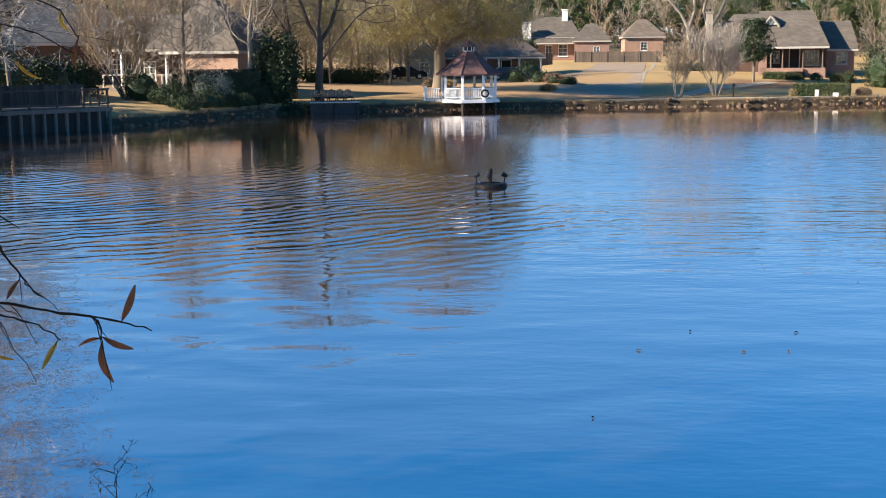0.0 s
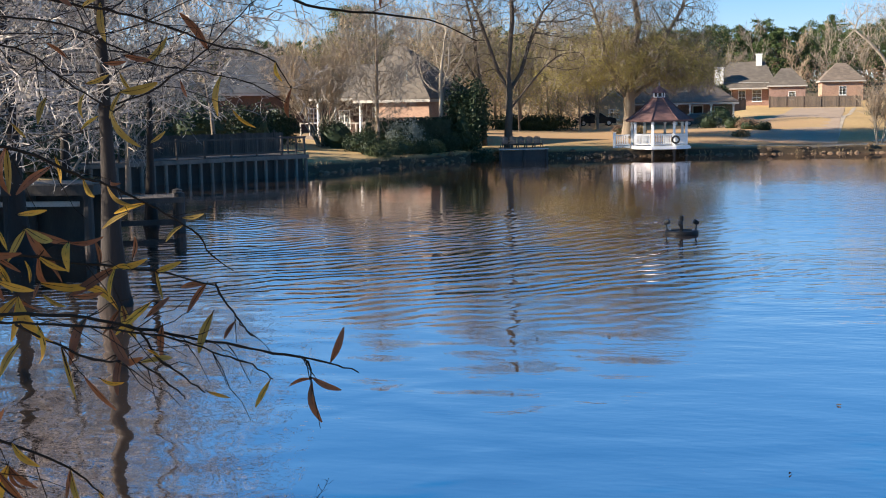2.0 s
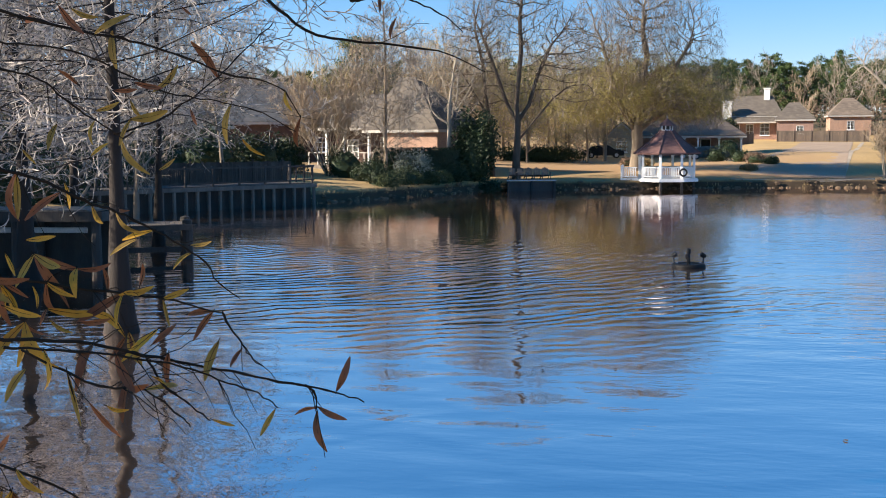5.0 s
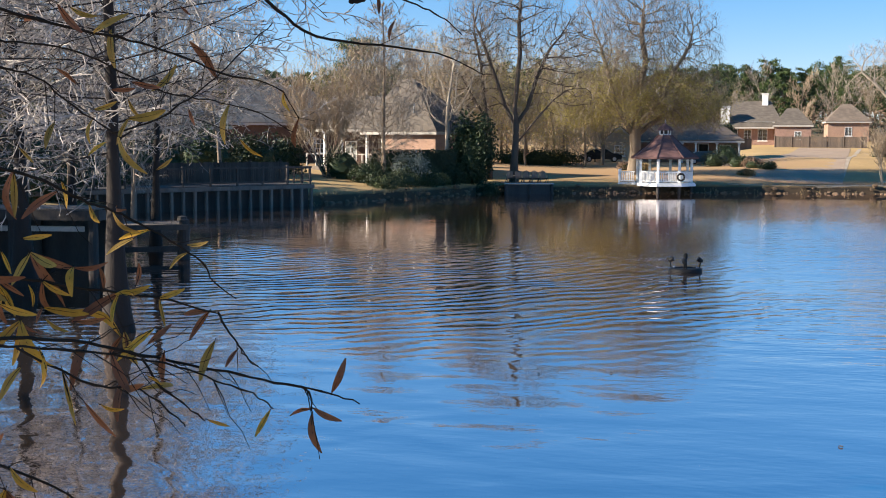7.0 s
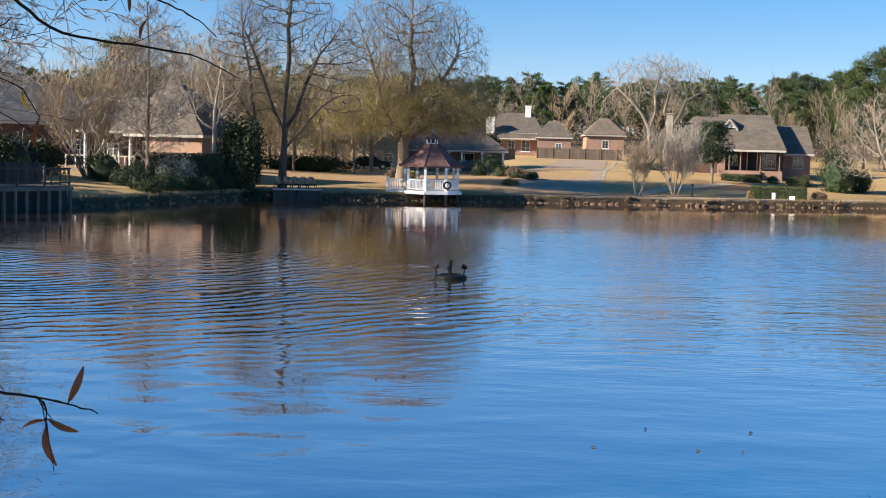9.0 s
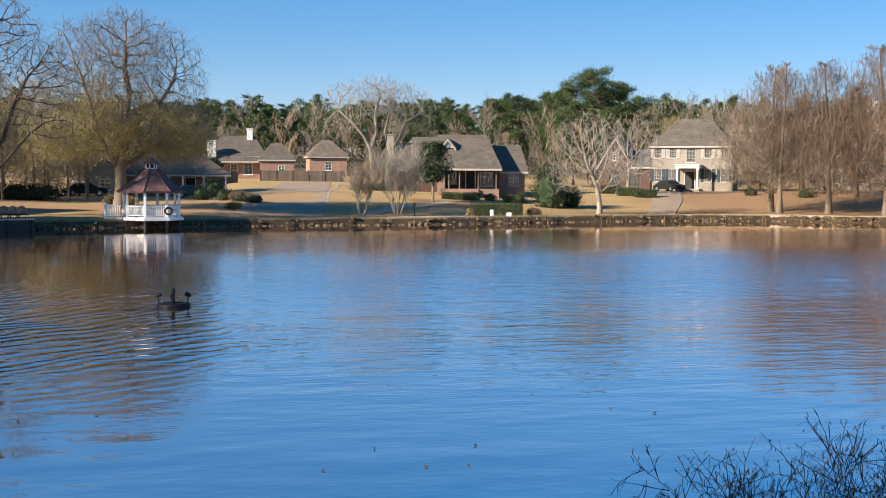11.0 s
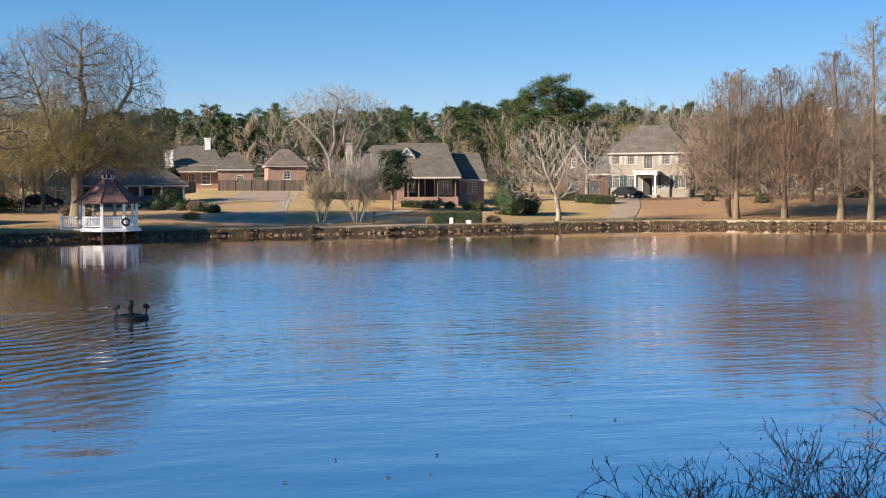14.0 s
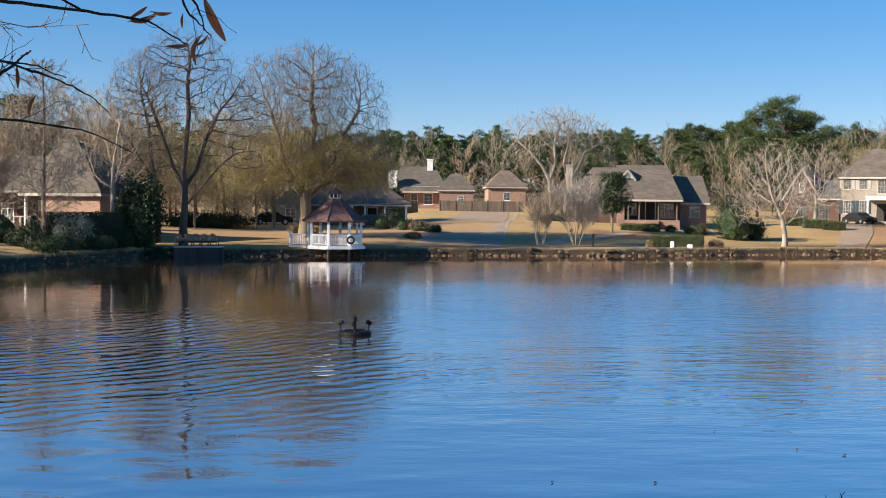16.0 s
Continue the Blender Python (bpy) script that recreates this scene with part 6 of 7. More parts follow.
def holly(az, d, tall, wide, seed):
    """A narrow dark evergreen with an uneven crown."""
    rng = random.Random(seed)
    t = thing("holly_tree", on_land(az, d), "dense dark green holly beside the porch", "tree")
    tr = Shape().tube([(0, 0, -0.3), (0.05, 0, tall * 0.4), (0, 0.05, tall * 0.9)], [0.16, 0.11, 0.03], 7)
    places = []
    for i in range(120):
        f = rng.random()
        a, r = rng.uniform(0, 6.28), wide * (0.35 + 0.65 * math.sin(math.pi * (0.15 + 0.8 * f))) * rng.uniform(0.4, 1.05)
        q = Vector((math.cos(a) * r, math.sin(a) * r, tall * (0.38 + 0.62 * f)))
        tr.tube([(0, 0, q.z - 0.3), q], [0.03, 0.01], 3, False)
        places.append(q)
    part("trunk", tr, M["bark"], t)
    part("foliage", leafage(rng, places, 0.28, 60, 0.2, 0.8), M["evergreen"], t)


holly(12.2, 130.5, 6.1, 1.9, 5)
holly(2.0, 150, 4.0, 1.3, 6)


# ---- fences, posts, car ----
def board_fence(a, b, tall, label, mat="fence_wood"):
    n = int(math.hypot(b[0] - a[0], b[1] - a[1]) / 0.15)
    turn = math.degrees(math.atan2(b[1] - a[1], b[0] - a[0]))
    f = thing("fence", (a[0], a[1], height(*a)), label, "fence", turn)
    z0 = height(*a)
    rng = random.Random(int(a[0]))
    s = Shape()
    for i in range(n):
        x = 0.15 * i
        z = height(a[0] + (b[0] - a[0]) * i / n, a[1] + (b[1] - a[1]) * i / n) - z0
        s.box(x, 0, z - 0.1, x + 0.14, 0.025, z + tall + rng.uniform(-0.03, 0.03))
    tagged(part("boarding", s, M[mat], f), kind="stuff")
    for i in range(0, n, 16):
        z = height(a[0] + (b[0] - a[0]) * i / n, a[1] + (b[1] - a[1]) * i / n) - z0
        p = part("post", Shape().bevel_box(0.15 * i - 0.06, -0.07, z - 0.2, 0.15 * i + 0.06, -0.01, z + tall + 0.1), M[mat], f)
        part("post_cap", Shape().bevel_box(0.15 * i - 0.08, -0.09, z + tall + 0.1, 0.15 * i + 0.08, 0.03, z + tall + 0.16), M[mat], p)


board_fence((13.8, 186.5), (26.6, 185), 1.6, "dark wooden board fence behind the street")
board_fence((7.0, 181), (10.4, 182.5), 1.5, "pale weathered wooden fence by the brick house")


def post_lamp(az, d, tall, label, name="garden_lamp"):
    t = thing(name, on_land(az, d), label, "lamp", -az, "garden lamps")
    part("pole", Shape().lathe([(0.06, -0.2), (0.05, 0.1), (0.04, tall)], 8), M["black"], t)
    h = part("lantern", Shape().bevel_box(-0.11, -0.11, tall, 0.11, 0.11, tall + 0.26), M["black"], t)
    part("lantern_roof", Shape().lathe([(0.17, tall + 0.26), (0.0, tall + 0.40)], 6), M["black"], h)


post_lamp(11.35, 110.5, 0.85, "small black post lamp on the bank")
post_lamp(10.35, 120, 1.0, "small black post lamp on the lawn")


def mailbox(az, d):
    t = thing("mailbox", on_land(az, d), "dark mailbox on a wooden post by the drive", "mailbox", -az)
    part("post", Shape().bevel_box(-0.05, -0.05, -0.2, 0.05, 0.05, 1.0), M["dark_wood"], t)
    s = Shape()
    ring = [(-0.1, 0.0), (0.1, 0.0)] + [(0.1 * math.cos(radians(20 * i)), 0.14 + 0.1 * math.sin(radians(20 * i))) for i in range(10)]
    n = len(ring)
    s.add([(x, y, 1.0 + z) for y in (-0.25, 0.25) for x, z in ring], [tuple(range(n)), tuple(range(2 * n - 1, n - 1, -1))] + [(i, n + i, n + (i + 1) % n, (i + 1) % n) for i in range(n)])
    part("box", s, M["black"], t)


mailbox(25.3, 122)
mailbox(36.1, 128)


def bollard(az, d, tall, wide, label):
    t = thing("stone_marker", on_land(az, d), label, "marker", -az, "stone markers")
    part("block", Shape().bevel_box(-wide / 2, -0.14, -0.2, wide / 2, 0.14, tall, 0.05), M["white"], t)


bollard(14.95, 113.0, 0.62, 0.34, "upright white stone marker on the bank")
bollard(15.75, 113.2, 0.36, 0.5, "low white stone marker on the bank")


def car(az, d, turn, label, paint):
    t = thing("car", on_land(az, d), label, "car", turn)
    prof = [(-2.2, 0.35), (-2.25, 0.75), (-1.7, 0.92), (-1.15, 1.36), (0.5, 1.42), (1.2, 0.98), (2.1, 0.82), (2.25, 0.55), (2.2, 0.32)]
    n = len(prof)
    s = Shape()
    for y, k in ((-0.88, 1.0), (-0.80, 1.0), (0.80, 1.0), (0.88, 1.0)):
        inset = 0.0 if abs(y) < 0.85 else 0.05
        s.v += [(x * (1 - inset * 0.3), y * (0.86 if z > 1.0 else 1.0), z - inset) for x, z in prof]
    for r in range(3):
        s.f += [(r * n + i, r * n + (i + 1) % n, (r + 1) * n + (i + 1) % n, (r + 1) * n + i) for i in range(n)]
    s.f += [tuple(range(n - 1, -1, -1)), tuple(3 * n + i for i in range(n))]
    part("body", s, M[paint], t, smooth=False)
    for y in (-0.80, 0.80):
        part("side_window", Shape().sheet([(-1.05, y, 0.98), (1.0, y, 0.98), (0.4, y * 0.92, 1.33), (-0.95, y * 0.92, 1.30)], 0.02), M["glass"], t)
    for x in (-1.35, 1.4):
        for y in (-0.80, 0.80):
            w = Shape().lathe([(0.0, -0.1), (0.26, -0.1), (0.33, -0.07), (0.33, 0.07), (0.26, 0.1), (0.0, 0.1)], 16)
            o = part("wheel", w, M["black"], t)
            o.matrix_basis = pose(x, y, 0.33, 90)
            r = part("rim", Shape().lathe([(0.0, -0.115), (0.2, -0.11), (0.2, 0.11), (0.0, 0.115)], 12), M["metal"], o)
    for y in (-0.6, 0.6):
        part("headlight", Shape().bevel_box(2.12, y - 0.17, 0.60, 2.24, y + 0.17, 0.74, 0.03), M["glass"], t)


car(-3.5, 137, 8, "dark car parked behind the lawn", "black")
car(23.05, 160, -75, "dark car parked beside the portico", "black")
car(1.2, 137, 10, "dark car parked under the carport", "dark_teal")


shrub("hedge", -12.1, 99.0, (3.4, 0.5, 2.5), "evergreen", "dark clipped hedge before the lakeside terrace", 70, 0.16, 3000, box=True)


def floating_leaves():
    """Dead leaves adrift on the lake."""
    rng = random.Random(4)
    proto = None
    for x, y in ((-2.5, 20.8), (-2.3, 20.7), (-1.1, 21.0), (3.0, 17.6), (4.5, 17.5), (2.1, 16.4), (3.5, 16.3), (4.1, 16.3), (7.5, 19.9), (6.6, 21.6), (8.1, 19.4), (5.6, 13.6), (1.2, 13.2), (9.5, 25.0)):
        at = pose(x, y, 0.004, 0, 0, rng.uniform(0, 360))
        if proto:
            copy_thing(proto, at)
            continue
        s = Shape()
        n = 8
        for i in range(n + 1):
            f = i / n
            wd = 0.012 * math.sin(math.pi * (0.05 + 0.9 * f))
            s.v += [(0.07 * (f - 0.5), -wd, 0.012 + 0.012 * math.cos(3 * f)), (0.07 * (f - 0.5), 0, 0.004), (0.07 * (f - 0.5), wd, 0.015 + 0.01 * math.sin(4 * f))]
        s.f = [q for i in range(n) for q in ((3 * i, 3 * i + 3, 3 * i + 4, 3 * i + 1), (3 * i + 1, 3 * i + 4, 3 * i + 5, 3 * i + 2))]
        proto = solid("floating_leaf", s, M["dark_wood"], "curled dark leaf adrift on the lake", "leaf", "floating leaves")
        proto.matrix_basis = at


floating_leaves()


# ---- left bank: piers and docks ----
def frame_at(name, p, q, z, label, category):
    turn = math.degrees(math.atan2(q[1] - p[1], q[0] - p[0]))
    return thing(name, (p[0], p[1], z), label, category, turn), math.hypot(q[0] - p[0], q[1] - p[1])


def pier():
    t, l = frame_at("pier", (-33.0, 58.5), (-22.6, 74.4), 0, "weathered timber pier with railing on close-set piles", "pier")
    n = int(l / 0.78)
    rng = random.Random(8)
    for i in range(n + 1):
        x = l * i / n
        part("piling", Shape().lathe([(0.115, -1.2), (0.11, 1.12 + rng.uniform(-0.04, 0.04)), (0.0, 1.16)], 8, x, 0.0), M["grey_wood"], t)
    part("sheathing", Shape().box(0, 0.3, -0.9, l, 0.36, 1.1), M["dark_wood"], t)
    part("edge_beam", Shape().bevel_box(-0.1, -0.16, 1.12, l + 0.15, -0.06, 1.36), M["grey_wood"], t)
    me = Shape().bevel_box(0, 0, 0, 0.14, 3.2, 0.04, 0.006).mesh("plank", M["pier_wood"])
    for i in range(int(l / 0.15)):
        part("plank", me, None, t).location = (0.15 * i, -0.1, 1.36)
    for i in range(int(l / 1.9) + 1):
        x = min(l, 1.9 * i)
        p = part("rail_post", Shape().bevel_box(x - 0.06, -0.06, 1.2, x + 0.06, 0.06, 2.50), M["pier_wood"], t)
        part("post_cap", Shape().bevel_box(x - 0.08, -0.08, 2.50, x + 0.08, 0.08, 2.56), M["pier_wood"], p)
    part("top_rail", Shape().bevel_box(0, -0.09, 2.40, l, -0.062, 2.50, 0.005), M["pier_wood"], t)
    part("mid_rail", Shape().bevel_box(0, -0.09, 1.55, l, -0.062, 1.64, 0.005), M["pier_wood"], t)
    for i in range(int(l / 0.14)):
        part("wire", Shape().box(0.14 * i, -0.035, 1.64, 0.14 * i + 0.012, -0.025, 2.40), M["dark_wood"], t)
    for k in range(4):
        part("end_post", Shape().bevel_box(l - 0.06, 0.06 + 0.8 * k, 1.3, l + 0.06, 0.18 + 0.8 * k, 2.5), M["pier_wood"], t)
    part("end_rail", Shape().bevel_box(l - 0.04, 0.18, 2.36, l + 0.04, 2.9, 2.44), M["pier_wood"], t)


pier()


def boat_dock():
    t, l = frame_at("boat_dock", (-27.0, 33.0), (-16.9, 33.9), 0.16, "weathered grey timber dock on stout posts over dark water", "dock")
    me = Shape().bevel_box(0, 0, 0, 0.14, 2.2, 0.045, 0.006).mesh("plank", M["grey_wood"])
    for i in range(int(l / 0.15)):
        part("plank", me, None, t).location = (0.15 * i, 0.0, 1.74)
    part("fascia", Shape().bevel_box(-0.05, -0.05, 1.44, l + 0.05, -0.004, 1.74, 0.008), M["pier_wood"], t)
    part("fascia", Shape().bevel_box(l + 0.004, 0, 1.44, l + 0.05, 2.2, 1.74, 0.008), M["pier_wood"], t)
    for i in range(3):
        part("joist", Shape().box(0, 0.4 + 0.7 * i, 1.49, l, 0.48 + 0.7 * i, 1.73), M["dark_wood"], t)
    for x in (0.2, 2.6, 5.0, 7.4, l - 0.25):
        for y in (0.25, 1.9):
            part("post", Shape().lathe([(0.17, -1.5), (0.15, 1.48)], 10, x, y), M["dark_wood"], t)
    part("lower_stringer", Shape().bevel_box(4.0, 0.4, 1.08, l - 0.6, 0.5, 1.24), M["trim"], t, "pale painted board under the deck")
    # dark sheet that closes the view behind the posts
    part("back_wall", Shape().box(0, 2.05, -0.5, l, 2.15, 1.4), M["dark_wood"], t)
    b, m = frame_at("low_dock", (-18.9, 37.6), (-16.1, 38.9), 0.08, "low dark timber landing stage beside the dock", "dock")
    for i in range(int(m / 0.15)):
        part("plank", me, None, b).location = (0.15 * i, 0, 1.07)
        b.children[-1].scale = (1, 0.9, 1)
    part("edge", Shape().bevel_box(0, -0.06, 0.93, m, -0.004, 1.12), M["pier_wood"], b)
    part("crossbeam", Shape().bevel_box(0, 0.2, 0.18, m, 0.32, 0.36), M["dark_wood"], b)
    for x in (0.2, m - 0.15):
        for y in (0.2, 2.0):
            part("post", Shape().lathe([(0.19, -1.4), (0.17, 1.25), (0.0, 1.3)], 10, x, y), M["dark_wood"], b)


boat_dock()


def chair_dock():
    t, l = frame_at("small_dock", (-13.3, 95.6), (-9.6, 96.9), 0, "small lakeside dock with a pale board edge", "dock")
    me = Shape().bevel_box(0, 0, 0, 0.14, 2.6, 0.04, 0.006).mesh("plank", M["grey_wood"])
    for i in range(int(l / 0.15)):
        part("plank", me, None, t).location = (0.15 * i, 0, 0.85)
    part("edge", Shape().bevel_box(-0.05, -0.05, 0.80, l, -0.004, 0.89), M["trim"], t)
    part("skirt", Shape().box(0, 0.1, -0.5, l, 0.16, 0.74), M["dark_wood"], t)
    for x in (0.15, l / 2, l - 0.15):
        part("post", Shape().lathe([(0.12, -1.2), (0.11, 0.84)], 8, x, 0.1), M["dark_wood"], t)
    proto = None
    for i in range(5):
        at = t.matrix_basis @ pose(0.75 + 0.66 * i, 1.3, 0.89, 0, 0, 0)
        if proto:
            copy_thing(proto, at)
            continue
        c = proto = thing("garden_chair", (0, 0, 0), "dark slatted garden chair on the small dock", "chair", 0, "dock chairs")
        c.matrix_basis = at
        part("seat", Shape().sheet([(-0.25, -0.3, 0.38), (0.25, -0.3, 0.38), (0.25, 0.22, 0.28), (-0.25, 0.22, 0.28)], 0.03), M["grey_wood"], c)
        for k in range(5):
            x = -0.24 + 0.1 * k
            top = 0.95 - 0.03 * abs(k - 2) ** 1.5
            part("back_slat", Shape().sheet([(x, 0.2, 0.25), (x + 0.085, 0.2, 0.25), (x + 0.085, 0.42, top), (x, 0.42, top)], 0.02), M["grey_wood"], c)
        for x in (-0.34, 0.28):
            part("armrest", Shape().bevel_box(x - 0.02, -0.36, 0.54, x + 0.10, 0.32, 0.57, 0.006), M["grey_wood"], c)
            part("leg", Shape().box(x + 0.01, -0.34, 0, x + 0.05, -0.26, 0.54), M["grey_wood"], c)
            part("leg", Shape().sheet([(x, -0.3, 0.36), (x, 0.5, 0.0), (x, 0.6, 0.0), (x, -0.2, 0.42)], 0.03), M["grey_wood"], c)


chair_dock()

# cypresses that stand in the water near the docks, and bare trees on the left bank
for i, (az, d, tall, r, lean) in enumerate(((-25.75, 26.3, 15.0, 0.17, (-0.01, 0)), (-29.7, 35.6, 14.0, 0.20, (0.0, 0)), (-24.0, 45.0, 14.0, 0.14, (0, 0)), (-27.6, 44.0, 13.0, 0.16, (0.02, 0)), (-31.5, 30.0, 13.0, 0.17, (0.05, 0)))):
    p = polar(az, d)
    bare_tree("pond_cypress", (p.x, p.y, -0.4), "bare grey cypress with a flared foot standing in the lake", 131 + i, POND_CYPRESS, tall, r, "bark_shaded", "twig_silver", lean=lean, group="pond cypresses", flare=3.0, turn=40 * i)
for i, (az, d, tall) in enumerate(((-25.0, 66, 9.0), (-21.0, 86, 9.5), (-29.5, 60, 9.0), (-27.5, 52, 8.0))):
    bare_tree("bank_tree", on_land(az, d), "bare pale-twigged tree on the shaded bank", 141 + i, SPREAD, tall, 0.18, "bark", "twig", group="bank trees")


# dark growth and boards behind the pier
board_fence((-37.0, 63.0), (-25.6, 79.5), 1.7, "dark weathered board fence behind the pier", "pier_wood")
for i, (az, d, r, z) in enumerate(((-19.4, 92, 2.6, 2.6), (-21.6, 88, 3.0, 3.4), (-24.0, 84, 3.2, 3.2), (-26.4, 76, 3.0, 3.6), (-28.8, 68, 2.8, 3.4), (-31.0, 62, 2.8, 3.6), (-18.2, 98, 2.2, 2.4), (-29.8, 47, 2.2, 2.6), (-32.0, 44, 2.4, 3.0))):
    shrub("evergreen_bush", az, d, (r, 1.6, z), "evergreen", "large dark evergreen bush on the shaded bank", 80 + i, 0.2, 3000, group="shaded bank bushes")


# ---- overhanging branches close to the camera ----
def branchlet(thing_, name, pts, r0, r1, rng, sprigs=3, mat="bark_dark"):
    """A knobbly twig through a few places, with side sprigs."""
    pts = [Vector(p) for p in pts]
    fine = []
    for i in range(len(pts) - 1):
        a, b, c, d = pts[max(i - 1, 0)], pts[i], pts[i + 1], pts[min(i + 2, len(pts) - 1)]
        for k in range(5):
            t = k / 5
            fine.append(0.5 * ((2 * b) + (c - a) * t + (2 * a - 5 * b + 4 * c - d) * t * t + (3 * b - a - 3 * c + d) * t ** 3)
                        + Vector((rng.gauss(0, 0.0015), rng.gauss(0, 0.0015), rng.gauss(0, 0.0015))))
    fine.append(pts[-1])
    n = len(fine)
    rad = [(r0 + (r1 - r0) * i / (n - 1)) * (1.35 if rng.random() < 0.16 else 1.0) for i in range(n)]
    o = part(name, Shape().tube(fine, rad, 7), M[mat], thing_, smooth=True)
    ends = []
    for _ in range(sprigs):
        i = rng.randrange(2, max(4, int(n * 0.62)))
        d = (fine[min(i + 1, n - 1)] - fine[i - 1]).normalized()
        side = Vector((rng.gauss(0, 1), rng.gauss(0, 1), rng.gauss(0, 1)))
        side = (side - d * side.dot(d)).normalized()
        l = rng.choice((rng.uniform(0.04, 0.12), rng.uniform(0.08, 0.2)))
        q = [fine[i]]
        for k in range(4):
            q.append(q[-1] + (d * 0.7 + side * 0.8 + Vector((0, 0, rng.gauss(-0.12, 0.25)))).normalized() * l / 4)
        part("sprig", Shape().tube(q, [r1 * 0.9, r1 * 0.8, r1 * 0.7, r1 * 0.6, r1 * 0.5], 5), M[mat], o, smooth=True)
        ends.append(q)
    return o, fine, ends


def leaf_blade(thing_, a, b, mat, rng, wide=0.20):
    """A curled lance-shaped leaf from its stalk a to its tip b."""
    a, b = Vector(a), Vector(b)
    d = b - a
    l = d.length
    side = d.cross(Vector((rng.uniform(-0.5, 0.5), -1, rng.uniform(-0.5, 0.5)))).normalized()
    nor = side.cross(d).normalized()
    s = Shape()
    n = 8
    curl = rng.uniform(-0.22, 0.22)
    for i in range(n + 1):
        f = i / n
        w = l * wide * math.sin(math.pi * min(1, f * 0.92 + 0.04)) ** 0.8 * 0.5
        c = a + d * f + nor * (curl * l * math.sin(math.pi * f)) + side * (0.05 * l * math.sin(math.pi * f))
        s.v += [tuple(c - side * w + nor * w * 0.35), tuple(c), tuple(c + side * w + nor * w * 0.35)]
    for i in range(n):
        s.f += [(3 * i, 3 * i + 1, 3 * i + 4, 3 * i + 3), (3 * i + 1, 3 * i + 2, 3 * i + 5, 3 * i + 4)]
    o = part("leaf", s, M[mat], thing_, smooth=True)
    part("midrib", Shape().tube([a - d * 0.08] + [Vector(s.v[3 * i + 1]) for i in range(0, n, 2)], [0.0011, 0.0010, 0.0008, 0.0006, 0.0004], 4), M["bark_dark"], o)
    return o


def spray(name, label, base, lines, leaves, seed, extra=0, r0=0.0042, sprigs=9):
    rng = random.Random(seed)
    t = thing(name, base, label, "branch", 0, "overhanging branches")
    off = -Vector(base)
    spots = []
    for i, pts in enumerate(lines):
        k = 1.0 if i == 0 else 0.62
        o, fine, ends = branchlet(t, "branch" if i == 0 else "side_branch", [Vector(p) + off for p in pts], r0 * k, 0.0014, rng, sprigs if len(pts) > 4 else 2)
        spots += fine[3::4] + [e[-1] for e in ends]
    for mat, a, b in leaves:
        leaf_blade(t, Vector(a) + off, Vector(b) + off, "leaf_" + mat, rng)
    for _ in range(extra):
        a = rng.choice(spots)
        if a.x + base[0] > -1.05:
            continue
        d = Vector((rng.gauss(0.1, 0.5), rng.gauss(0, 0.3), rng.gauss(-0.5, 0.5))).normalized() * rng.uniform(0.055, 0.12)
        leaf_blade(t, a, a + d, "leaf_" + rng.choice(("yellow", "olive", "brown", "brown")), rng, rng.uniform(0.13, 0.22))
    return t


spray("low_branch", "low dark twig with long yellow and brown leaves over the water", (-1.379, 2.08, 3.544), [
    [(-1.379, 2.080, 3.544), (-1.324, 2.146, 3.526), (-1.217, 2.235, 3.510), (-1.111, 2.313, 3.470), (-0.984, 2.391, 3.433), (-0.873, 2.455, 3.397), (-0.769, 2.511, 3.365), (-0.715, 2.551, 3.338)],
    [(-0.835, 2.503, 3.379), (-0.812, 2.508, 3.365), (-0.808, 2.501, 3.330)],
    [(-1.309, 2.119, 3.515), (-1.204, 2.208, 3.493), (-1.056, 2.306, 3.457), (-0.975, 2.365, 3.416), (-0.907, 2.415, 3.379), (-0.876, 2.450, 3.342)],
    [(-1.280, 2.135, 3.507), (-1.163, 2.210, 3.426), (-1.110, 2.262, 3.414), (-1.046, 2.306, 3.359), (-1.026, 2.334, 3.322)],
    [(-1.096, 2.280, 3.475), (-1.062, 2.301, 3.407), (-1.028, 2.327, 3.374), (-0.989, 2.351, 3.332)],
], [
    ('brown', (-0.771, 2.53, 3.365), (-0.743, 2.542, 3.439)),
    ('brown', (-0.808, 2.502, 3.333), (-0.849, 2.476, 3.322)),
    ('brown', (-0.805, 2.503, 3.335), (-0.742, 2.505, 3.309)),
    ('brown', (-0.806, 2.501, 3.326), (-0.779, 2.478, 3.244)),
    ('yellow', (-0.882, 2.447, 3.339), (-0.905, 2.416, 3.288)),
    ('yellow', (-0.986, 2.353, 3.335), (-0.939, 2.358, 3.322)),
    ('yellow', (-1.159, 2.231, 3.384), (-1.114, 2.24, 3.375)),
    ('olive', (-0.981, 2.387, 3.492), (-1.001, 2.354, 3.414)),
    ('brown', (-0.937, 2.401, 3.474), (-0.954, 2.377, 3.44)),
    ('yellow', (-1.24, 2.155, 3.496), (-1.215, 2.153, 3.473)),
    ('yellow', (-1.084, 2.279, 3.436), (-1.052, 2.278, 3.419)),
    ('olive', (-1.273, 2.131, 3.472), (-1.296, 2.094, 3.414)),
], 30, 22)
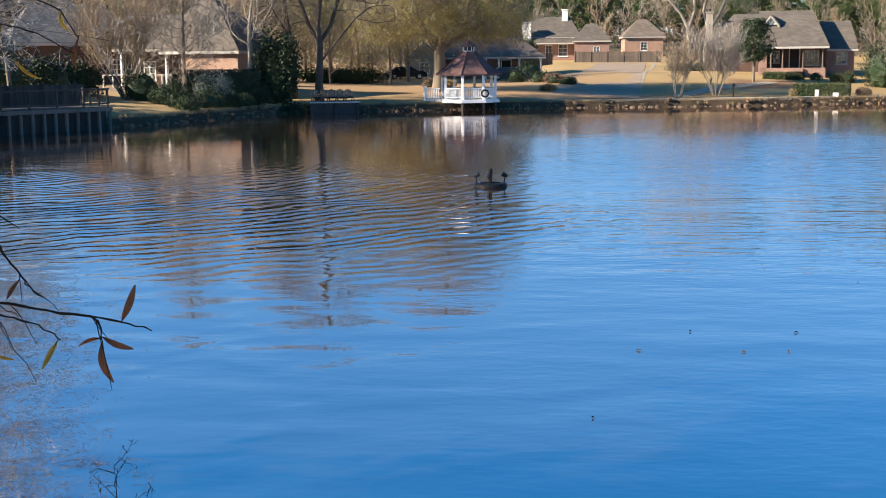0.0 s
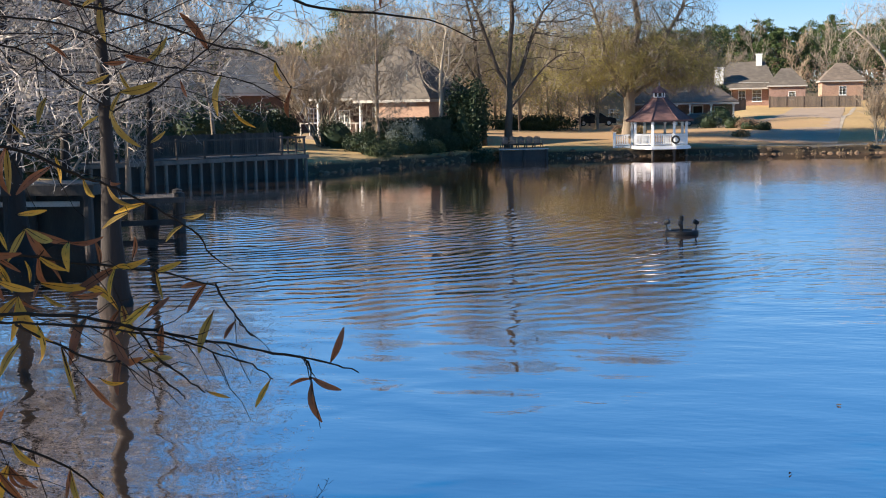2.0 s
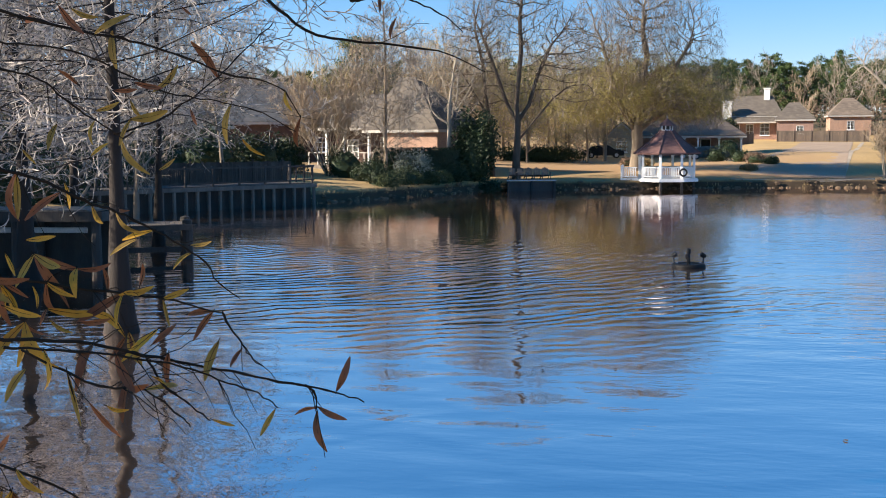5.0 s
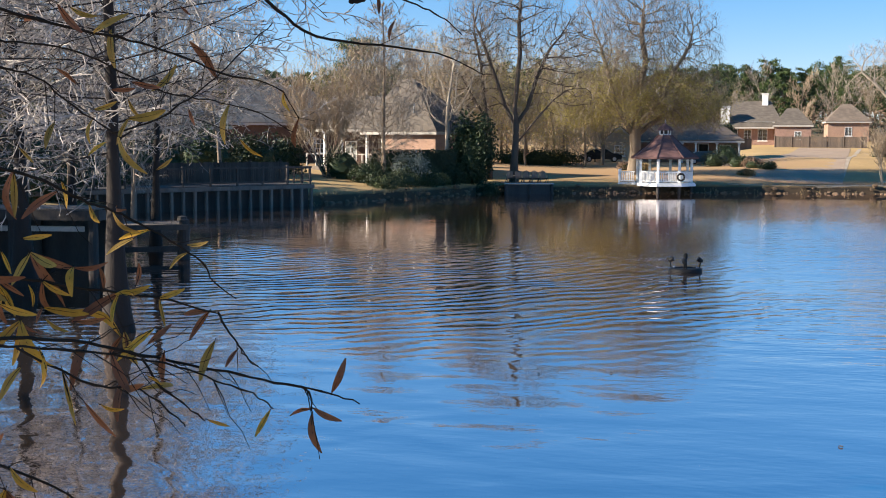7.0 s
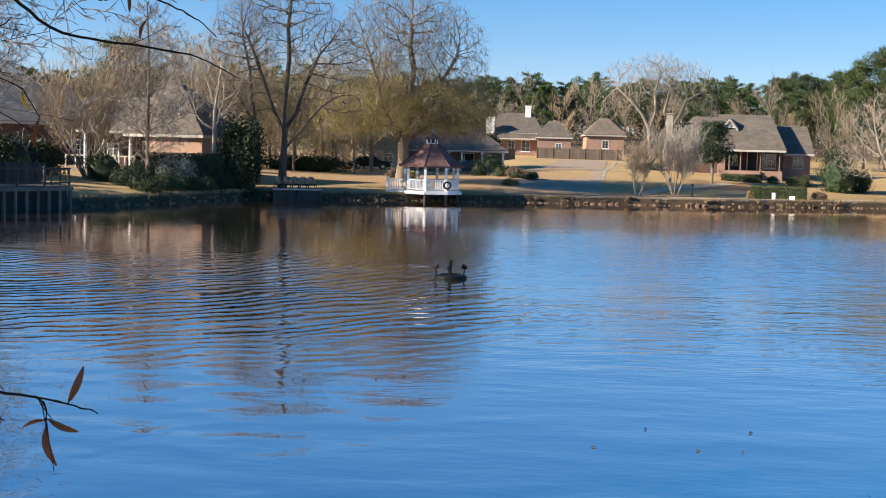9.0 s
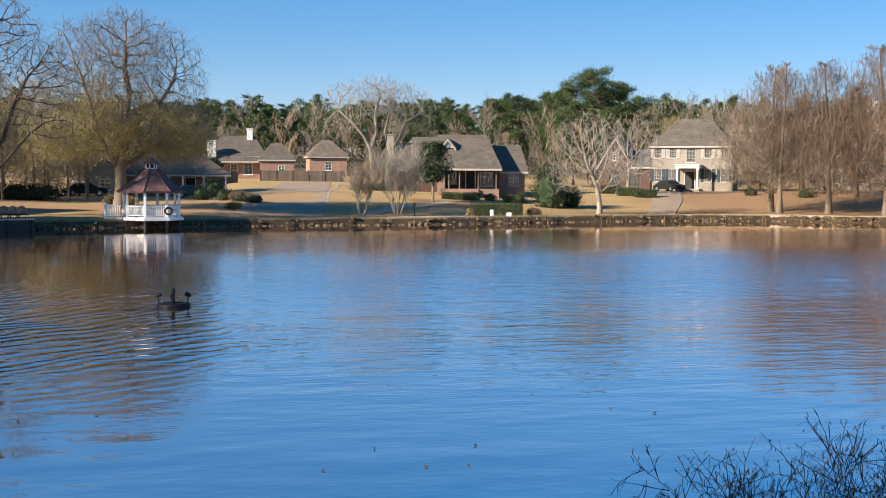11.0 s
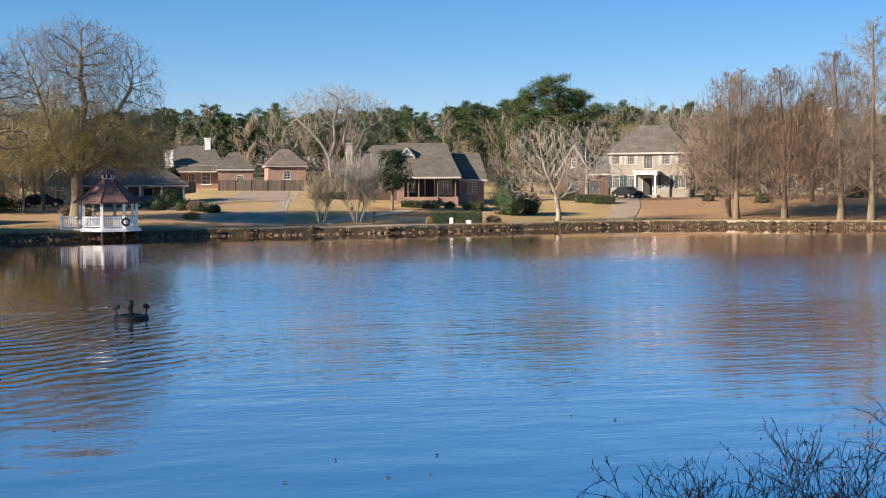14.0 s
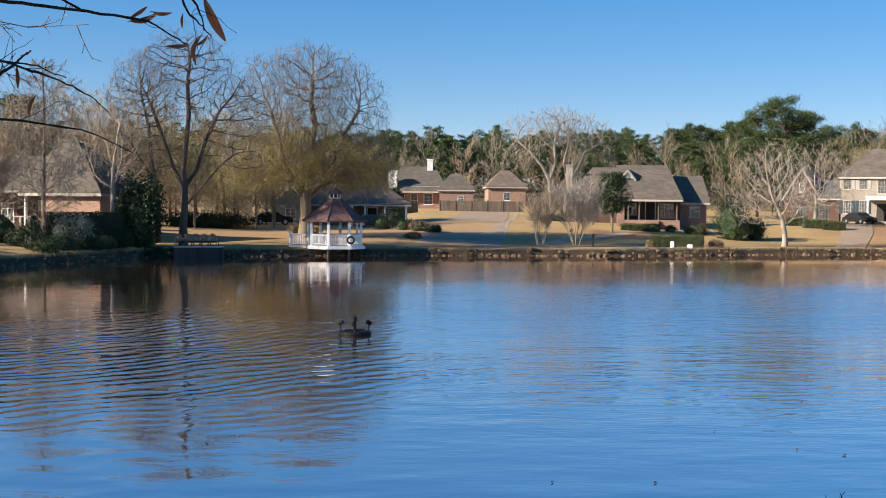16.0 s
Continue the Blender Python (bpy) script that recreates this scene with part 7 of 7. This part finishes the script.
spray("leafy_twig", "dark twig with yellow and brown leaves hanging over the bank", (-1.446, 2.172, 3.648), [
    [(-1.446, 2.172, 3.648), (-1.388, 2.265, 3.630), (-1.227, 2.404, 3.587), (-1.148, 2.493, 3.563), (-1.049, 2.582, 3.522)],
    [(-1.049, 2.582, 3.522), (-1.015, 2.587, 3.468), (-0.987, 2.590, 3.426), (-0.961, 2.595, 3.402)],
], [
    ('yellow', (-1.378, 2.336, 3.702), (-1.323, 2.356, 3.709)),
    ('yellow', (-1.338, 2.342, 3.558), (-1.253, 2.373, 3.543)),
    ('brown', (-1.145, 2.425, 3.475), (-1.098, 2.442, 3.516)),
    ('yellow', (-1.363, 2.227, 3.685), (-1.341, 2.224, 3.64)),
    ('brown', (-1.232, 2.402, 3.59), (-1.238, 2.394, 3.642)),
    ('yellow', (-1.308, 2.245, 3.572), (-1.312, 2.238, 3.618)),
    ('brown', (-1.292, 2.254, 3.571), (-1.297, 2.235, 3.541)),
    ('olive', (-1.269, 2.942, 3.642), (-1.216, 2.953, 3.651)),
    ('brown', (-1.194, 2.476, 3.593), (-1.185, 2.474, 3.642)),
    ('yellow', (-1.362, 2.215, 3.58), (-1.296, 2.238, 3.558)),
    ('brown', (-1.258, 2.324, 3.534), (-1.2, 2.343, 3.54)),
    ('olive', (-1.287, 2.254, 3.549), (-1.241, 2.262, 3.522)),
], 31, 46)
spray("lower_twig", "drooping twig with crowded olive and brown leaves over the bank", (-1.50, 1.98, 3.36), [
    [(-1.50, 1.98, 3.36), (-1.38, 2.03, 3.33), (-1.28, 2.08, 3.29), (-1.18, 2.13, 3.23), (-1.13, 2.16, 3.17)],
    [(-1.38, 2.03, 3.33), (-1.30, 2.04, 3.24), (-1.22, 2.06, 3.16)],
    [(-1.44, 2.00, 3.345), (-1.36, 2.00, 3.27), (-1.31, 2.00, 3.18)],
], [
    ('yellow', (-1.27, 2.08, 3.29), (-1.21, 2.07, 3.25)),
    ('olive', (-1.22, 2.06, 3.17), (-1.17, 2.07, 3.13)),
    ('olive', (-1.18, 2.13, 3.23), (-1.16, 2.13, 3.15)),
    ('brown', (-1.33, 2.05, 3.31), (-1.27, 2.06, 3.36)),
], 41, 18)
spray("high_branch", "bare dark branch with scattered dry leaves", (-1.589, 2.55, 4.209), [
    [(-1.589, 2.550, 4.209), (-1.572, 2.628, 4.202), (-1.452, 2.762, 4.166), (-1.381, 2.862, 4.153), (-1.280, 2.971, 4.117), (-1.213, 3.062, 4.081), (-1.102, 3.164, 4.050), (-1.064, 3.239, 3.969)],
    [(-1.595, 2.554, 4.133), (-1.574, 2.625, 4.134), (-1.474, 2.738, 4.122), (-1.419, 2.824, 4.089), (-1.332, 2.923, 4.032), (-1.293, 2.994, 4.021), (-1.222, 3.077, 4.006), (-1.145, 3.159, 3.979), (-1.078, 3.235, 3.931)],
    [(-1.496, 2.386, 4.064), (-1.473, 2.446, 4.059), (-1.434, 2.515, 4.042), (-1.398, 2.582, 3.992), (-1.343, 2.656, 3.935), (-1.330, 2.707, 3.911)],
    [(-1.438, 2.877, 3.924), (-1.355, 2.970, 3.963), (-1.250, 3.064, 4.056), (-1.203, 3.132, 4.125), (-1.125, 3.204, 4.223)],
], [
    ('brown', (-1.445, 2.631, 4.215), (-1.396, 2.652, 4.152)),
    ('olive', (-1.421, 2.644, 4.21), (-1.365, 2.664, 4.19)),
    ('brown', (-1.347, 2.696, 4.024), (-1.295, 2.71, 4.027)),
    ('brown', (-1.264, 2.954, 3.987), (-1.247, 2.951, 3.945)),
    ('yellow', (-1.354, 2.584, 3.871), (-1.314, 2.593, 3.902)),
    ('brown', (-1.346, 2.806, 4.047), (-1.282, 2.825, 4.034)),
    ('brown', (-1.237, 2.742, 4.095), (-1.227, 2.735, 4.107)),
    ('olive', (-1.434, 2.427, 3.891), (-1.403, 2.433, 3.857)),
    ('brown', (-1.418, 2.66, 4.036), (-1.451, 2.63, 4.07)),
    ('olive', (-1.385, 2.679, 3.977), (-1.333, 2.693, 3.997)),
    ('brown', (-1.196, 2.748, 4.219), (-1.172, 2.75, 4.198)),
    ('olive', (-1.258, 2.739, 3.837), (-1.221, 2.745, 3.864)),
], 33, 16)
spray("drooping_twig", "dark drooping twig with a few dry leaves", (-1.588, 2.569, 3.846), [
    [(-1.588, 2.569, 3.846), (-1.525, 2.654, 3.819), (-1.451, 2.740, 3.764), (-1.404, 2.810, 3.735), (-1.318, 2.892, 3.670), (-1.237, 2.966, 3.596), (-1.227, 3.010, 3.543), (-1.184, 3.066, 3.491)],
], [
], 35, 10)
spray("top_twig", "thin dark bare twig hanging overhead", (-1.381, 3.731, 4.417), [
    [(-1.381, 3.731, 4.417), (-1.338, 3.819, 4.347), (-1.222, 3.929, 4.252), (-0.986, 4.056, 4.223), (-0.831, 4.152, 4.199), (-0.709, 4.238, 4.139)],
    [(-1.112, 3.816, 4.420), (-0.987, 3.905, 4.383), (-0.892, 3.982, 4.353), (-0.812, 4.054, 4.312), (-0.767, 4.117, 4.265)],
], [
], 24, 0, 0.0068, 4)
spray("sky_twig", "dark twig with curled dead leaves against the sky", (-1.092, 3.793, 4.57), [
    [(-1.092, 3.793, 4.570), (-1.035, 3.835, 4.575), (-0.875, 3.902, 4.568), (-0.685, 3.969, 4.553), (-0.610, 4.009, 4.542), (-0.541, 4.050, 4.503), (-0.503, 4.083, 4.484)],
    [(-0.862, 3.849, 4.592), (-0.811, 3.942, 4.568), (-0.770, 4.028, 4.571)],
    [(-0.507, 3.910, 4.617), (-0.486, 3.971, 4.569), (-0.455, 4.030, 4.540), (-0.431, 4.088, 4.512)],
    [(-0.478, 3.913, 4.619), (-0.456, 4.000, 4.574), (-0.455, 4.082, 4.533)],
], [
    ('brown', (-0.567, 4.025, 4.473), (-0.496, 4.024, 4.478)),
    ('brown', (-0.456, 4.034, 4.511), (-0.474, 4.034, 4.415)),
    ('brown', (-0.482, 4.036, 4.476), (-0.436, 4.026, 4.51)),
    ('brown', (-0.447, 4.018, 4.626), (-0.38, 4.035, 4.493)),
    ('brown', (-0.678, 3.997, 4.546), (-0.593, 3.997, 4.57)),
    ('brown', (-0.675, 3.996, 4.557), (-0.622, 3.989, 4.591)),
    ('brown', (-0.609, 4.003, 4.578), (-0.546, 4.003, 4.576)),
    ('brown', (-0.514, 4.018, 4.575), (-0.515, 4.014, 4.531)),
], 24, 0, 0.0068, 4)
spray("side_twig", "dark knobbly twigs with withered leaves", (-1.075, 3.827, 4.348), [
    [(-1.075, 3.827, 4.348), (-1.046, 3.873, 4.361), (-1.015, 3.917, 4.395), (-0.996, 3.957, 4.426), (-0.984, 3.997, 4.446)],
    [(-1.074, 3.822, 4.397), (-1.048, 3.882, 4.398), (-0.974, 3.953, 4.397), (-0.882, 4.030, 4.366)],
], [
    ('brown', (-1.0, 3.943, 4.424), (-0.97, 3.939, 4.437)),
    ('brown', (-1.014, 3.943, 4.391), (-1.01, 3.941, 4.321)),
    ('brown', (-0.962, 3.965, 4.302), (-0.98, 3.956, 4.238)),
], 27, 0, 0.0068, 4)


# brush on the near bank
for i, (az, d, tall, stems, fan, lab) in enumerate(((32.6, 6.4, 1.62, 16, 0.55, "bare dark brushwood with curled tips on the near bank"), (34.8, 6.3, 1.66, 11, 0.6, "bare dark tangled brushwood on the near bank"), (37.2, 6.2, 1.72, 16, 0.55, "tall bare dark brushwood on the near bank"), (29.6, 6.5, 1.2, 6, 0.35, "bare thin brushwood on the near bank"), (-17.0, 6.6, 1.42, 6, 0.5, "low bare brushwood at the near bank edge"), (-21.0, 6.4, 1.46, 7, 0.5, "low bare brushwood at the near bank edge"), (-12.0, 6.8, 1.34, 4, 0.4, "sparse bare stalks at the near bank edge"))):
    p = polar(az, d)
    rng, grown = skeleton(160 + i, BRUSH, tall, 0.011, (0, 0), stems, fan)
    t = thing("brushwood", (p.x, p.y, height(p.x, p.y) - 0.05), lab, "shrub", 0, "near bank brush")
    for pts, rad in grown[0]:
        part("stem", Shape().tube(pts, rad, 5, cap=False), M["bark_dark"], t)
    part("crown", wood(grown, BRUSH, 1, 4), M["bark_dark"], t)
    s = Shape()
    for pts, _ in grown[3]:
        if rng.random() < 0.3:
            a = pts[-1]
            b = a + Vector((rng.gauss(0, 0.5), rng.gauss(0, 0.5), -1)).normalized() * rng.uniform(0.014, 0.036)
            u = Vector((rng.gauss(0, 1), rng.gauss(0, 1), 0)).normalized() * 0.004
            s.add([a, (a + b) / 2 + u, b, (a + b) / 2 - u], [(0, 1, 2, 3)])
    tagged(part("dead_leaves", s, M["leaf_brown"], t), kind="stuff")
